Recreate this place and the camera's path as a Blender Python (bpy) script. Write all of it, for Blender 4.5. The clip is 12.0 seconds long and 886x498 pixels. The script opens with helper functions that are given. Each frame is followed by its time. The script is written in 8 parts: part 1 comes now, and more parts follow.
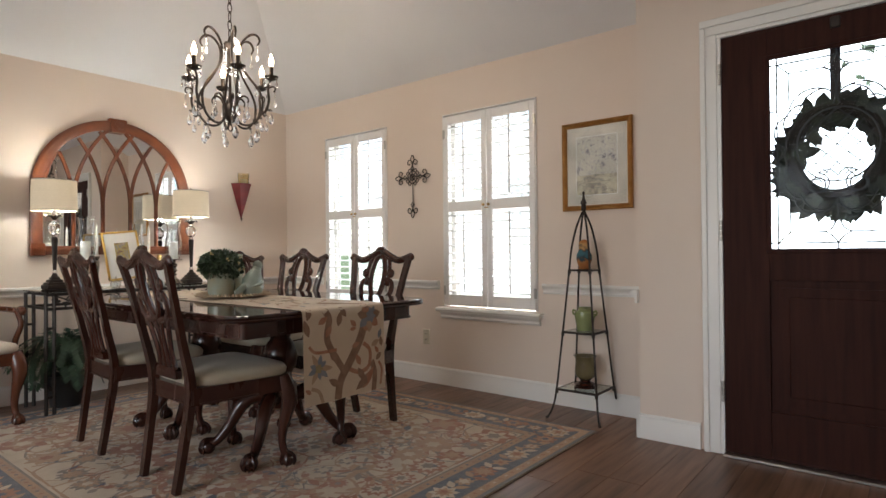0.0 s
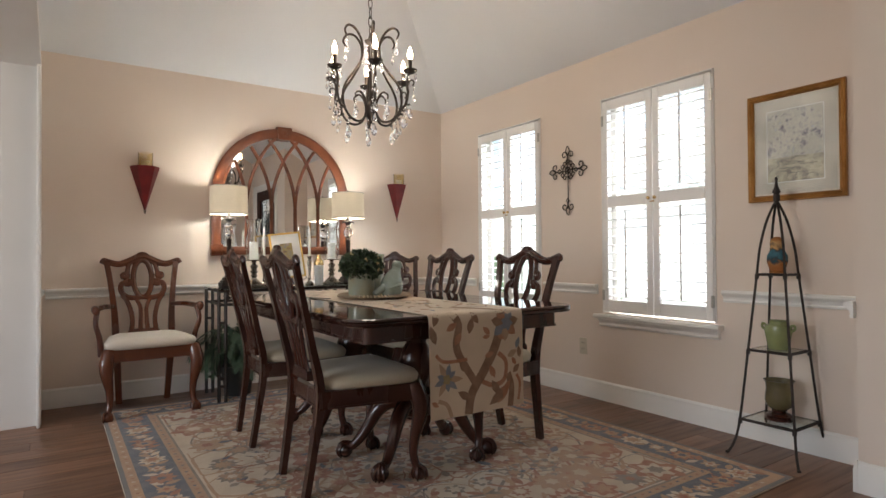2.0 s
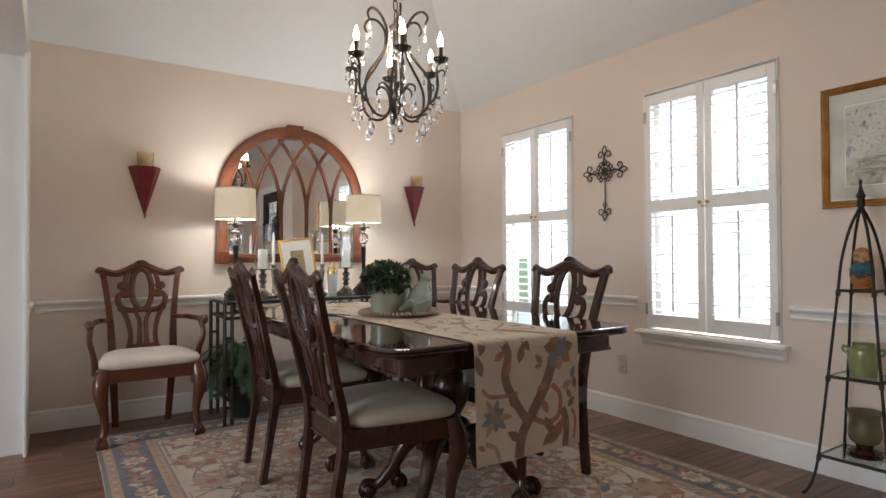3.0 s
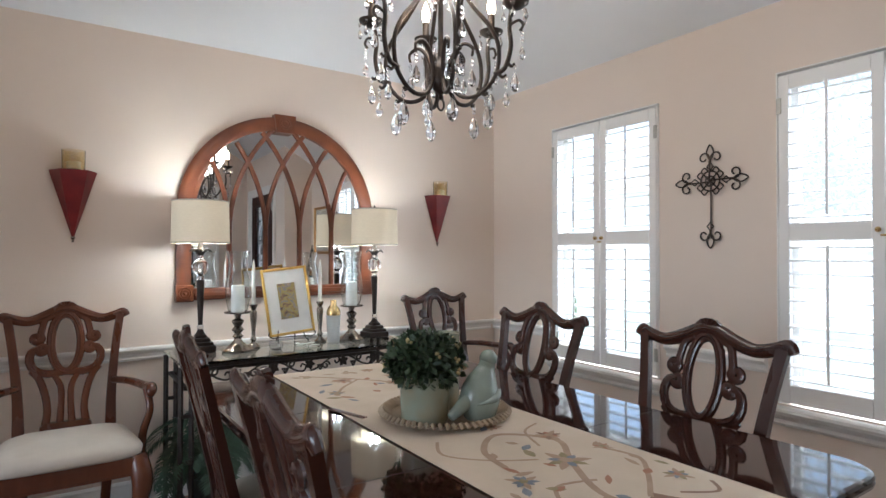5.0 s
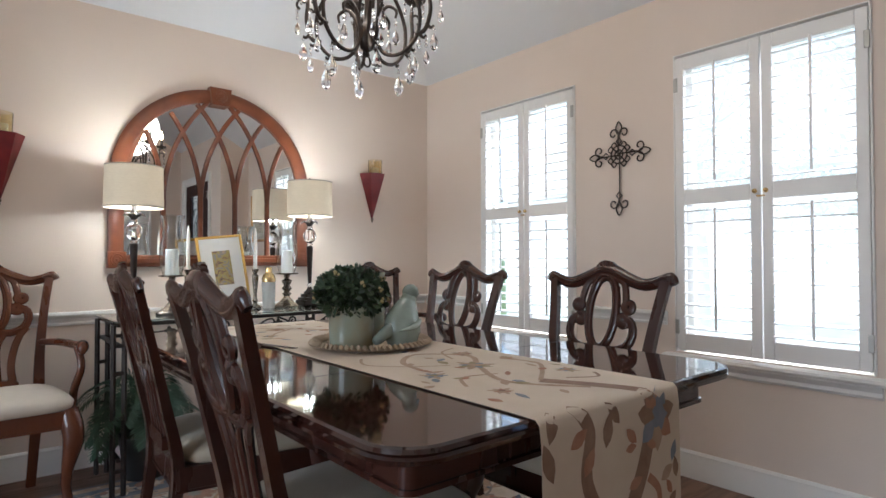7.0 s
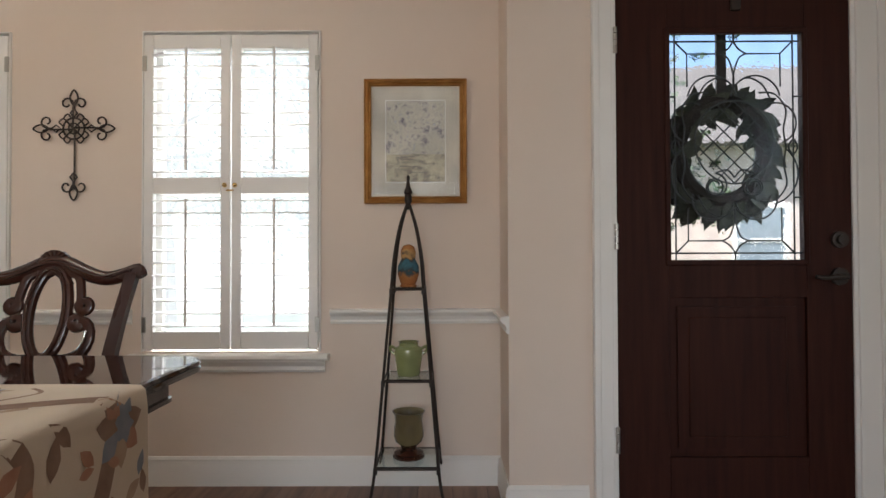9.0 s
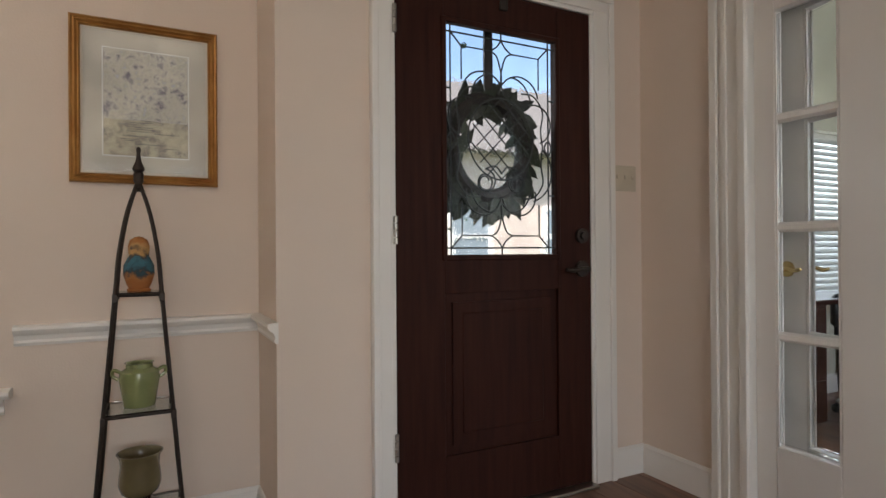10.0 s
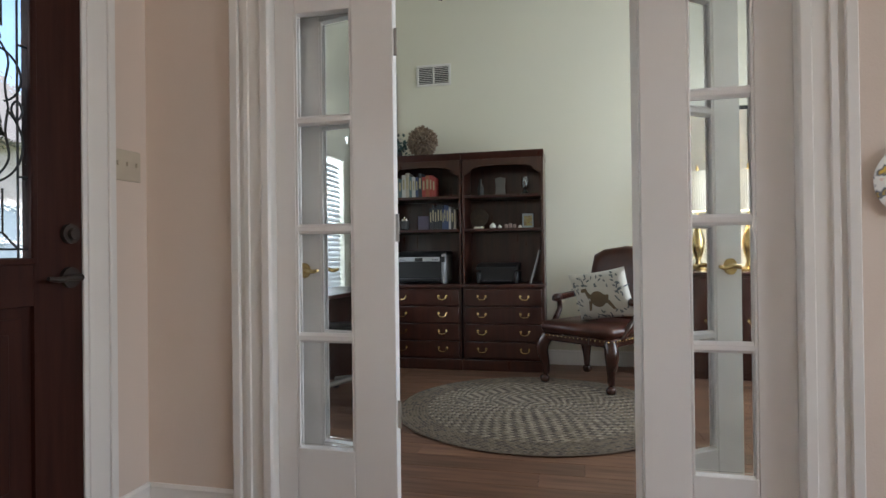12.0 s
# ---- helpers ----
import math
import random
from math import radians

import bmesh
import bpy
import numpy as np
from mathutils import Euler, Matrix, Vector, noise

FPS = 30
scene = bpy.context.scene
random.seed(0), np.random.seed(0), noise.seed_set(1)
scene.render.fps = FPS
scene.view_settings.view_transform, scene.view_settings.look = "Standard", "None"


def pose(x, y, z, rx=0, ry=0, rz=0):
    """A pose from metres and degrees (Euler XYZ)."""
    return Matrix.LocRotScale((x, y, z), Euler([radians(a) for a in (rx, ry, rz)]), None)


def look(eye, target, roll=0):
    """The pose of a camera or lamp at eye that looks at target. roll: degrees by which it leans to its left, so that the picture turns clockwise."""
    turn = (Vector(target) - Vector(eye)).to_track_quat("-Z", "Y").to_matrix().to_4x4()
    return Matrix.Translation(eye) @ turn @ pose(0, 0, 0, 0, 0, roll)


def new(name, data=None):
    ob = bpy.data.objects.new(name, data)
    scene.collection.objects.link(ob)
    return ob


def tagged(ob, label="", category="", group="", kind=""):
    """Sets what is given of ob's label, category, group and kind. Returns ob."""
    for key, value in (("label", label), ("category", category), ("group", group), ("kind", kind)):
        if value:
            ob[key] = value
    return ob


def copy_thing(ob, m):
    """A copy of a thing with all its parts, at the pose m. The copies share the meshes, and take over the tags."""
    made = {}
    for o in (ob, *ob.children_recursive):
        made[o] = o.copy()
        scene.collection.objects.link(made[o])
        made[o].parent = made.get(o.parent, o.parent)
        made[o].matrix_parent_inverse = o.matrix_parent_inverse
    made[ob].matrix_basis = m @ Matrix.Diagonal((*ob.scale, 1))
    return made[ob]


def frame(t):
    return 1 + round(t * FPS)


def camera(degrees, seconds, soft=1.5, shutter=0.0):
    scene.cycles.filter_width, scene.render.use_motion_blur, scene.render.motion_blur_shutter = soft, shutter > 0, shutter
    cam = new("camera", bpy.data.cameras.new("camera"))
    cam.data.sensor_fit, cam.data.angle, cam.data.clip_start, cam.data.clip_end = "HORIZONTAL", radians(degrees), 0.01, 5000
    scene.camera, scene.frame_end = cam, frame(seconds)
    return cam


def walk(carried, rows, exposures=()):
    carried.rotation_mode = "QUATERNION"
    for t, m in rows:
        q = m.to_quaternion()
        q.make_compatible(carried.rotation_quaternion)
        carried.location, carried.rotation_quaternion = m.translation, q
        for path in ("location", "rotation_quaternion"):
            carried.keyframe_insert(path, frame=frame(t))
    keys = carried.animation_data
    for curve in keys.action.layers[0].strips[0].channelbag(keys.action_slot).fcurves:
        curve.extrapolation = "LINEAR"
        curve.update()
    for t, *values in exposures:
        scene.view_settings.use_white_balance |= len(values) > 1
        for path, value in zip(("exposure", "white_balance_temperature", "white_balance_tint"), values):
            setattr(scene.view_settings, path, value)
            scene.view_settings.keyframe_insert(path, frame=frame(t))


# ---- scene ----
cam = camera(75.3, 12.0)
PATH = [
    (0, (0.576, 0.672, 0.999), (2.132, 1.927, 1.015), -0.5),
    (0.5, (0.653, 0.748, 1.008), (1.996, 2.229, 1.02), -0.6),
    (1, (0.777, 0.746, 0.997), (1.979, 2.345, 1.018), -0.5),
    (1.5, (0.852, 0.749, 1.005), (2.001, 2.386, 1.023), -0.4),
    (2, (0.886, 0.778, 0.994), (2.007, 2.434, 1.018), -0.4),
    (2.5, (0.903, 0.896, 0.992), (2.009, 2.562, 1.02), -0.3),
    (3, (0.957, 1.143, 1.043), (2.068, 2.806, 1.073), -0.3),
    (5, (1.351, 2.15, 1.25), (2.473, 3.806, 1.272), -0.0),
    (5.5, (1.383, 2.261, 1.262), (2.527, 3.902, 1.29), -0.1),
    (6, (1.398, 2.2, 1.225), (2.537, 3.843, 1.254), -0.1),
    (6.5, (1.314, 2.09, 1.122), (2.522, 3.683, 1.163), -0.2),
    (6.7, (1.3, 2.032, 1.088), (2.542, 3.598, 1.127), -0.2),
    (8.3, (1.305, 1.918, 0.995), (3.047, 2.895, 1.064), -0.1),
    (8.5, (1.323, 1.932, 1.0), (3.192, 2.642, 1.057), -0.1),
    (9, (1.401, 2.047, 1.018), (3.4, 2.055, 1.05), -0.2),
    (9.5, (1.513, 2.232, 1.021), (3.443, 1.708, 1.044), -0.6),
    (10, (1.71, 2.175, 1.023), (3.49, 1.264, 1.03), -0.4),
    (10.5, (1.876, 2.013, 1.037), (3.392, 0.709, 1.041), -0.5),
    (11, (1.972, 2.015, 1.047), (3.087, 0.354, 1.04), -0.5),
    (11.5, (2.011, 2.068, 1.021), (2.685, 0.185, 1.026), -0.6),
    (12, (2.029, 2.072, 1.009), (2.478, 0.123, 1.021), -0.7),
]
walk(cam, [(t, look(eye, target, roll)) for t, eye, target, roll in PATH], [(0.0, 1.28, 6450, 10), (2.5, 1.34, 6400, 10), (3.0, 1.34, 6150, 10), (5.0, 1.36, 5600, 8), (6.5, 1.36, 5600, 8), (8.5, 1.2, 6300, 10), (9.5, 1.18, 6500, 10), (10.5, 1.14, 6750, 11), (11.5, 1.14, 6200, 10), (12.0, 1.48, 6150, 10)])

# ---- light ----
world = bpy.data.worlds.new("sky")
scene.world = world
world.use_nodes = True
sky = world.node_tree.nodes.new("ShaderNodeTexSky")
sky.sky_type, sky.sun_disc = "NISHITA", False
sky.sun_elevation, sky.sun_rotation = radians(52), radians(250)
world.node_tree.links.new(sky.outputs[0], world.node_tree.nodes["Background"].inputs[0])
world.node_tree.nodes["Background"].inputs[1].default_value = 0.15


def lamp(name, kind, power, m, color=(1, 1, 1), size=(1, 1), radius=0.05, angle=0.5):
    data = bpy.data.lights.new(name, kind)
    data.energy, data.color = power, color
    if kind == "AREA":
        data.shape, data.size, data.size_y = "RECTANGLE", size[0], size[1]
    elif kind == "SUN":
        data.angle = radians(angle)
    else:
        data.shadow_soft_size = radius
    ob = new(name, data)
    ob.matrix_world = m
    return ob


DAY = (0.88, 0.95, 1.0)
lamp("sun", "SUN", 5.0, look((-6, 6, 14), (0, 0, 0)), (1, 0.96, 0.90))
lamp("window_daylight", "AREA", 105, look((5.9, 4.41, 3.9), (4.0, 4.41, 1.3)), DAY, (1.35, 2.5))
lamp("window_daylight", "AREA", 105, look((5.9, 3.015, 3.9), (4.0, 3.015, 1.3)), DAY, (1.35, 2.5))
# weak glowing panels added outside the panes to haze the view white
for y in (3.015, 4.41):
    lamp("window_haze", "AREA", 4.8, look((4.50, y, 1.45), (2.0, y, 1.35)), (0.93, 0.98, 1.0), (1.35, 2.5))
# added fill from the living room side, through an assumed window
lamp("living_fill_daylight", "AREA", 34, look((-3.42, 2.6, 1.5), (2, 2.4, 1.6)), (0.90, 0.95, 1.0), (2.4, 1.7))
lamp("office_window_daylight", "AREA", 18, look((4.30, -1.89, 1.3), (2, -1.6, 1.1)), DAY, (2.2, 1.6))
# fill lamp added out of view to brighten the office; no window is known there
lamp("office_side_fill", "AREA", 18, look((-0.26, -1.6, 1.7), (2.6, -2.2, 1.9)), DAY, (1.6, 1.6))
lamp("porch_daylight", "AREA", 34, look((7.0, 1.25, 1.9), (3.7, 0.95, 1.45)), DAY, (2.3, 2.0))

# ---- materials ----


def mat(name, col, rough=0.5, metal=0.0, col2=None, scale=6.0, mix=0.5, bump=0.08, bscale=80.0, coat=0.0, emit=None, power=0.0,
        stretch=(1, 1, 1), trans=0.0, ior=1.45, sss=0.0, island=0.0, sheen=0.0, lift=0.002):
    m = bpy.data.materials.new(name)
    m.use_nodes = True
    nt = m.node_tree
    b = nt.nodes["Principled BSDF"]
    b.inputs["Roughness"].default_value = rough
    b.inputs["Metallic"].default_value = metal
    b.inputs["Coat Weight"].default_value = coat
    b.inputs["Coat Roughness"].default_value = 0.06
    b.inputs["Transmission Weight"].default_value = trans
    b.inputs["IOR"].default_value = ior
    b.inputs["Sheen Weight"].default_value = sheen
    if sss:
        b.inputs["Subsurface Weight"].default_value = sss
        b.inputs["Subsurface Radius"].default_value = (0.02, 0.015, 0.01)
    if emit:
        b.inputs["Emission Color"].default_value = (*emit, 1)
        b.inputs["Emission Strength"].default_value = power
    c2 = col2 or tuple(c * 0.82 for c in col)
    tc = nt.nodes.new("ShaderNodeTexCoord")
    mp = nt.nodes.new("ShaderNodeMapping")
    mp.inputs["Scale"].default_value = stretch
    nt.links.new(tc.outputs["Object"], mp.inputs[0])
    n1 = nt.nodes.new("ShaderNodeTexNoise")
    n1.inputs["Scale"].default_value, n1.inputs["Detail"].default_value = scale, 6
    nt.links.new(mp.outputs[0], n1.inputs["Vector"])
    ramp = nt.nodes.new("ShaderNodeMapRange")
    ramp.inputs["From Min"].default_value, ramp.inputs["From Max"].default_value = 0.5 - 0.25 / max(mix, 0.05) * 0.5, 0.5 + 0.25 / max(mix, 0.05) * 0.5
    nt.links.new(n1.outputs["Fac"], ramp.inputs["Value"])
    cm = nt.nodes.new("ShaderNodeMix")
    cm.data_type = "RGBA"
    cm.inputs["A"].default_value, cm.inputs["B"].default_value = (*col, 1), (*c2, 1)
    nt.links.new(ramp.outputs[0], cm.inputs["Factor"])
    out = cm.outputs["Result"]
    if island:
        geo = nt.nodes.new("ShaderNodeNewGeometry")
        info = nt.nodes.new("ShaderNodeObjectInfo")
        add = nt.nodes.new("ShaderNodeMath")
        add.operation = "ADD"
        nt.links.new(geo.outputs["Random Per Island"], add.inputs[0])
        nt.links.new(info.outputs["Random"], add.inputs[1])
        fr = nt.nodes.new("ShaderNodeMath")
        fr.operation = "FRACT"
        nt.links.new(add.outputs[0], fr.inputs[0])
        mr = nt.nodes.new("ShaderNodeMapRange")
        mr.inputs["To Min"].default_value, mr.inputs["To Max"].default_value = 1 - island, 1 + island
        nt.links.new(fr.outputs[0], mr.inputs["Value"])
        hs = nt.nodes.new("ShaderNodeHueSaturation")
        nt.links.new(mr.outputs[0], hs.inputs["Value"])
        nt.links.new(out, hs.inputs["Color"])
        out = hs.outputs[0]
    nt.links.new(out, b.inputs["Base Color"])
    n2 = nt.nodes.new("ShaderNodeTexNoise")
    n2.inputs["Scale"].default_value, n2.inputs["Detail"].default_value = bscale, 4
    nt.links.new(mp.outputs[0], n2.inputs["Vector"])
    if bump:
        bp = nt.nodes.new("ShaderNodeBump")
        bp.inputs["Strength"].default_value, bp.inputs["Distance"].default_value = bump, lift
        nt.links.new(n2.outputs["Fac"], bp.inputs["Height"])
        nt.links.new(bp.outputs[0], b.inputs["Normal"])
    if metal < 0.5 and not trans:
        rr = nt.nodes.new("ShaderNodeMapRange")
        rr.inputs["To Min"].default_value, rr.inputs["To Max"].default_value = max(0.02, rough - 0.07), min(1, rough + 0.07)
        nt.links.new(n1.outputs["Fac"], rr.inputs["Value"])
        nt.links.new(rr.outputs[0], b.inputs["Roughness"])
    return m


WALL = mat("wall_paint", (0.745, 0.632, 0.543), 0.75, col2=(0.72, 0.602, 0.513), scale=1.3, bump=0.25, bscale=140)
WALL_OFFICE = mat("office_paint", (0.80, 0.77, 0.65), 0.8, col2=(0.77, 0.74, 0.615), scale=1.2, bump=0.25, bscale=140)
CEIL = mat("ceiling_paint", (0.78, 0.78, 0.79), 0.9, col2=(0.74, 0.74, 0.75), scale=1.5, bump=0.3, bscale=120)
TRIM = mat("trim_paint", (0.82, 0.79, 0.75), 0.38, col2=(0.79, 0.76, 0.715), scale=3, bump=0.05, bscale=50)
SHUT = mat("shutter_paint", (0.84, 0.81, 0.78), 0.4, col2=(0.81, 0.78, 0.745), scale=4, bump=0.04)
FRENCH = mat("french_door_paint", (0.80, 0.77, 0.74), 0.35, col2=(0.77, 0.74, 0.71), scale=2.5, bump=0.05)
PLANK = mat("floor_plank", (0.235, 0.125, 0.078), 0.38, col2=(0.125, 0.062, 0.038), scale=3.0, mix=0.75, stretch=(0.7, 9, 1), bump=0.12, bscale=30, island=0.28)
SUBFLOOR = mat("floor_joint", (0.045, 0.028, 0.02), 0.8)
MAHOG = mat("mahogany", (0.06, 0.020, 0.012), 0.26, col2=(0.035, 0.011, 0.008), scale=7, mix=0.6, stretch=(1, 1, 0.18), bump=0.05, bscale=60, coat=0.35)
# same finish as MAHOG in a lighter, redder tone, for one armchair
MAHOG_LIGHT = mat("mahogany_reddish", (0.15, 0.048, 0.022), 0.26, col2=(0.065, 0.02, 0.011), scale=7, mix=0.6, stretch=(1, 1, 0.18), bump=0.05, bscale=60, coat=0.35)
TABLE_TOP = mat("table_polish", (0.040, 0.012, 0.008), 0.05, col2=(0.022, 0.007, 0.005), scale=3.5, mix=0.6, stretch=(8, 0.6, 1), bump=0, coat=0.0, ior=1.62)
for link in list(TABLE_TOP.node_tree.nodes["Principled BSDF"].inputs["Roughness"].links):
    TABLE_TOP.node_tree.links.remove(link)
DOORWOOD = mat("front_door_wood", (0.042, 0.0115, 0.0065), 0.6, col2=(0.022, 0.006, 0.004), scale=5, mix=0.55, ior=1.24, stretch=(8, 8, 0.5), bump=0.12, bscale=40)
CHERRY = mat("mirror_cherry", (0.20, 0.060, 0.024), 0.32, col2=(0.095, 0.027, 0.012), scale=7, mix=0.6, stretch=(1, 1, 1), bump=0.08, bscale=45, coat=0.2)
BOOKWOOD = mat("bookcase_cherry", (0.060, 0.018, 0.011), 0.3, col2=(0.032, 0.010, 0.007), scale=5, mix=0.6, stretch=(6, 6, 0.5), bump=0.05, coat=0.2)
SEAT = mat("cream_upholstery", (0.66, 0.58, 0.48), 0.85, col2=(0.58, 0.50, 0.41), scale=9, bump=0.5, bscale=330, sheen=0.2)
SEAT_GREY = mat("sage_upholstery", (0.53, 0.46, 0.34), 0.72, col2=(0.46, 0.40, 0.29), scale=9, bump=0.5, bscale=330, sheen=0.2)
IRON = mat("black_iron", (0.030, 0.024, 0.022), 0.48, 0.6, col2=(0.05, 0.037, 0.03), scale=40, bump=0.25, bscale=120)
BRONZE = mat("dark_bronze", (0.040, 0.032, 0.028), 0.42, 0.7, col2=(0.065, 0.046, 0.035), scale=30, mix=0.7, bump=0.15, bscale=90)
BRASS = mat("brass", (0.72, 0.52, 0.24), 0.25, 1.0, bump=0.03)
STEEL = mat("steel_hinge", (0.52, 0.50, 0.46), 0.35, 1.0, bump=0.05)
PEWTER = mat("pewter", (0.42, 0.38, 0.33), 0.24, 1.0, col2=(0.25, 0.22, 0.19), scale=25, bump=0.08)
GOLD = mat("gilt_wood", (0.50, 0.27, 0.085), 0.36, 0.65, col2=(0.36, 0.17, 0.05), scale=14, mix=0.7, bump=0.2, bscale=70)
GOLD_BRIGHT = mat("bright_gilt", (0.66, 0.43, 0.12), 0.33, 0.65, col2=(0.52, 0.31, 0.08), scale=14, bump=0.12)
GLASS = mat("clear_glass", (0.96, 0.98, 0.98), 0.01, trans=1.0, ior=1.45, bump=0)
GLASS_TOP = mat("glass_top", (0.86, 0.95, 0.92), 0.02, trans=1.0, ior=1.5, bump=0)
CRYSTAL = mat("crystal", (0.98, 0.98, 1.0), 0.0, trans=1.0, ior=1.62, bump=0)
PANE = mat("window_pane", (0.97, 0.99, 1.0), 0.0, trans=1.0, ior=1.15, bump=0)
BEVEL = mat("bevelled_pane", (0.95, 0.98, 1.0), 0.02, trans=1.0, ior=1.14, bump=0.4, bscale=14, lift=0.008)
LEAD = mat("lead_came", (0.045, 0.048, 0.05), 0.5, 0.7, bump=0.1)
MIRROR = mat("silvered_mirror", (0.86, 0.87, 0.87), 0.005, 1.0, col2=(0.85, 0.86, 0.86), bump=0)
WAX = mat("candle_wax", (0.86, 0.82, 0.74), 0.5, sss=0.15, scale=10, bump=0.05)
SHADE = mat("linen_shade", (0.66, 0.57, 0.42), 0.9, col2=(0.60, 0.51, 0.37), scale=60, stretch=(1, 1, 4), bump=0.3, bscale=300, emit=(1.0, 0.82, 0.57), power=0.10)
SHADE_RIM = mat("shade_trim", (0.42, 0.37, 0.30), 0.8)
BULB = mat("bulb_glow", (1, 0.9, 0.75), 0.3, emit=(1.0, 0.66, 0.36), power=26, bump=0)
BULB_IN = mat("shaded_bulb_glow", (1, 0.95, 0.85), 0.3, emit=(1.0, 0.84, 0.62), power=3, bump=0)
RED = mat("oxblood_paint", (0.21, 0.020, 0.020), 0.42, col2=(0.13, 0.013, 0.016), scale=12, mix=0.7, bump=0.12, bscale=60)
AMBER = mat("amber_votive", (0.99, 0.94, 0.80), 0.08, trans=1.0, ior=1.45, col2=(0.95, 0.82, 0.52), scale=30, bump=0.2)
LINEN = mat("runner_linen", (0.67, 0.545, 0.41), 0.9, col2=(0.60, 0.48, 0.35), scale=10, bump=0.5, bscale=420, sheen=0.1)
T_BROWN = mat("thread_brown", (0.21, 0.115, 0.072), 0.85, col2=(0.33, 0.21, 0.14), scale=25, bump=0.6, bscale=500)
T_RUST = mat("thread_rust", (0.34, 0.135, 0.075), 0.85, col2=(0.46, 0.26, 0.165), scale=25, bump=0.6, bscale=500)
T_BLUE = mat("thread_blue", (0.17, 0.19, 0.22), 0.85, col2=(0.27, 0.27, 0.28), scale=25, bump=0.6, bscale=500)
T_OLIVE = mat("thread_olive", (0.25, 0.20, 0.10), 0.85, col2=(0.38, 0.30, 0.17), scale=25, bump=0.6, bscale=500)
T_TAN = mat("thread_tan", (0.47, 0.33, 0.22), 0.85, col2=(0.38, 0.25, 0.165), scale=25, bump=0.6, bscale=500)
R_FIELD = mat("rug_ivory", (0.70, 0.59, 0.45), 0.95, col2=(0.56, 0.45, 0.33), scale=9, mix=0.6, bump=0.9, bscale=260, sheen=0.2, lift=0.004)
R_BLUE = mat("rug_blue", (0.090, 0.098, 0.130), 0.95, col2=(0.17, 0.165, 0.17), scale=14, mix=0.7, bump=0.9, bscale=260, sheen=0.2)
R_RUST = mat("rug_rust", (0.33, 0.125, 0.07), 0.95, col2=(0.42, 0.21, 0.13), scale=14, mix=0.7, bump=0.9, bscale=260, sheen=0.2)
R_TAN = mat("rug_tan", (0.50, 0.31, 0.18), 0.95, col2=(0.42, 0.27, 0.17), scale=14, mix=0.7, bump=0.9, bscale=260, sheen=0.2)
R_GREY = mat("rug_greybrown", (0.22, 0.175, 0.135), 0.95, col2=(0.32, 0.26, 0.20), scale=14, mix=0.7, bump=0.9, bscale=260, sheen=0.2)
R_EDGE = mat("rug_selvedge", (0.25, 0.24, 0.235), 0.95, bump=0.9, bscale=260)
LEAF = mat("leaf_green", (0.026, 0.046, 0.02), 0.5, col2=(0.04, 0.065, 0.026), scale=20, bump=0.1, island=0.35)
FERN = mat("fern_green", (0.028, 0.06, 0.034), 0.6, col2=(0.05, 0.085, 0.05), scale=20, bump=0.1, island=0.35)
BUD = mat("dried_bud", (0.42, 0.33, 0.16), 0.8, island=0.2)
CELADON = mat("celadon_glaze", (0.34, 0.38, 0.30), 0.14, col2=(0.36, 0.31, 0.20), scale=11, mix=0.8, bump=0.05, bscale=20, coat=0.4)
BIRDGLAZE = mat("bird_glaze", (0.34, 0.40, 0.35), 0.2, col2=(0.25, 0.29, 0.24), scale=14, mix=0.7, bump=0.08, bscale=30, coat=0.4)
GREENPOT = mat("green_glaze", (0.26, 0.29, 0.125), 0.25, col2=(0.19, 0.21, 0.09), scale=9, mix=0.7, bump=0.06, bscale=25, coat=0.4)
OLIVEGLASS = mat("olive_glass", (0.17, 0.14, 0.065), 0.22, col2=(0.10, 0.075, 0.04), scale=6, mix=0.8, bump=0.1, bscale=20, coat=0.5)
RAFFIA = mat("raffia", (0.50, 0.39, 0.275), 0.9, col2=(0.38, 0.28, 0.185), scale=30, bump=0.8, bscale=220)
DARKPOT = mat("dark_planter", (0.03, 0.03, 0.03), 0.5, bump=0.2)
MATBOARD = mat("mat_board", (0.62, 0.56, 0.47), 0.9, bump=0.2, bscale=300)
WHITEMAT = mat("white_mat_board", (0.80, 0.78, 0.75), 0.9, bump=0.1, bscale=300)
PLASTIC = mat("almond_plastic", (0.62, 0.54, 0.42), 0.4, bump=0.02)
DARKSLOT = mat("dark_slot", (0.02, 0.02, 0.02), 0.6, bump=0)
LEATHER = mat("oxblood_leather", (0.085, 0.026, 0.016), 0.33, col2=(0.05, 0.016, 0.011), scale=9, mix=0.7, bump=0.35, bscale=110, coat=0.15)
PILLOW = mat("pillow_cotton", (0.68, 0.65, 0.58), 0.9, bump=0.6, bscale=300)
PIL_BROWN = mat("pillow_brown_thread", (0.20, 0.145, 0.09), 0.9, bump=0.5, bscale=400)
PIL_GREY = mat("pillow_grey_thread", (0.155, 0.18, 0.19), 0.9, bump=0.5, bscale=400)
BRAID = [mat("braid_cream", (0.30, 0.255, 0.20), 0.95, bump=0.9, bscale=200, island=0.3),
         mat("braid_grey", (0.115, 0.095, 0.078), 0.95, bump=0.9, bscale=200, island=0.3),
         mat("braid_taupe", (0.17, 0.135, 0.10), 0.95, bump=0.9, bscale=200, island=0.3)]
BLACKPL = mat("black_plastic", (0.016, 0.016, 0.018), 0.35, bump=0.05)
SILVERPL = mat("silver_plastic", (0.42, 0.42, 0.43), 0.35, 0.3, bump=0.05)
FROST = mat("frosted_glass", (0.75, 0.77, 0.76), 0.45, trans=0.5, bump=0.05)
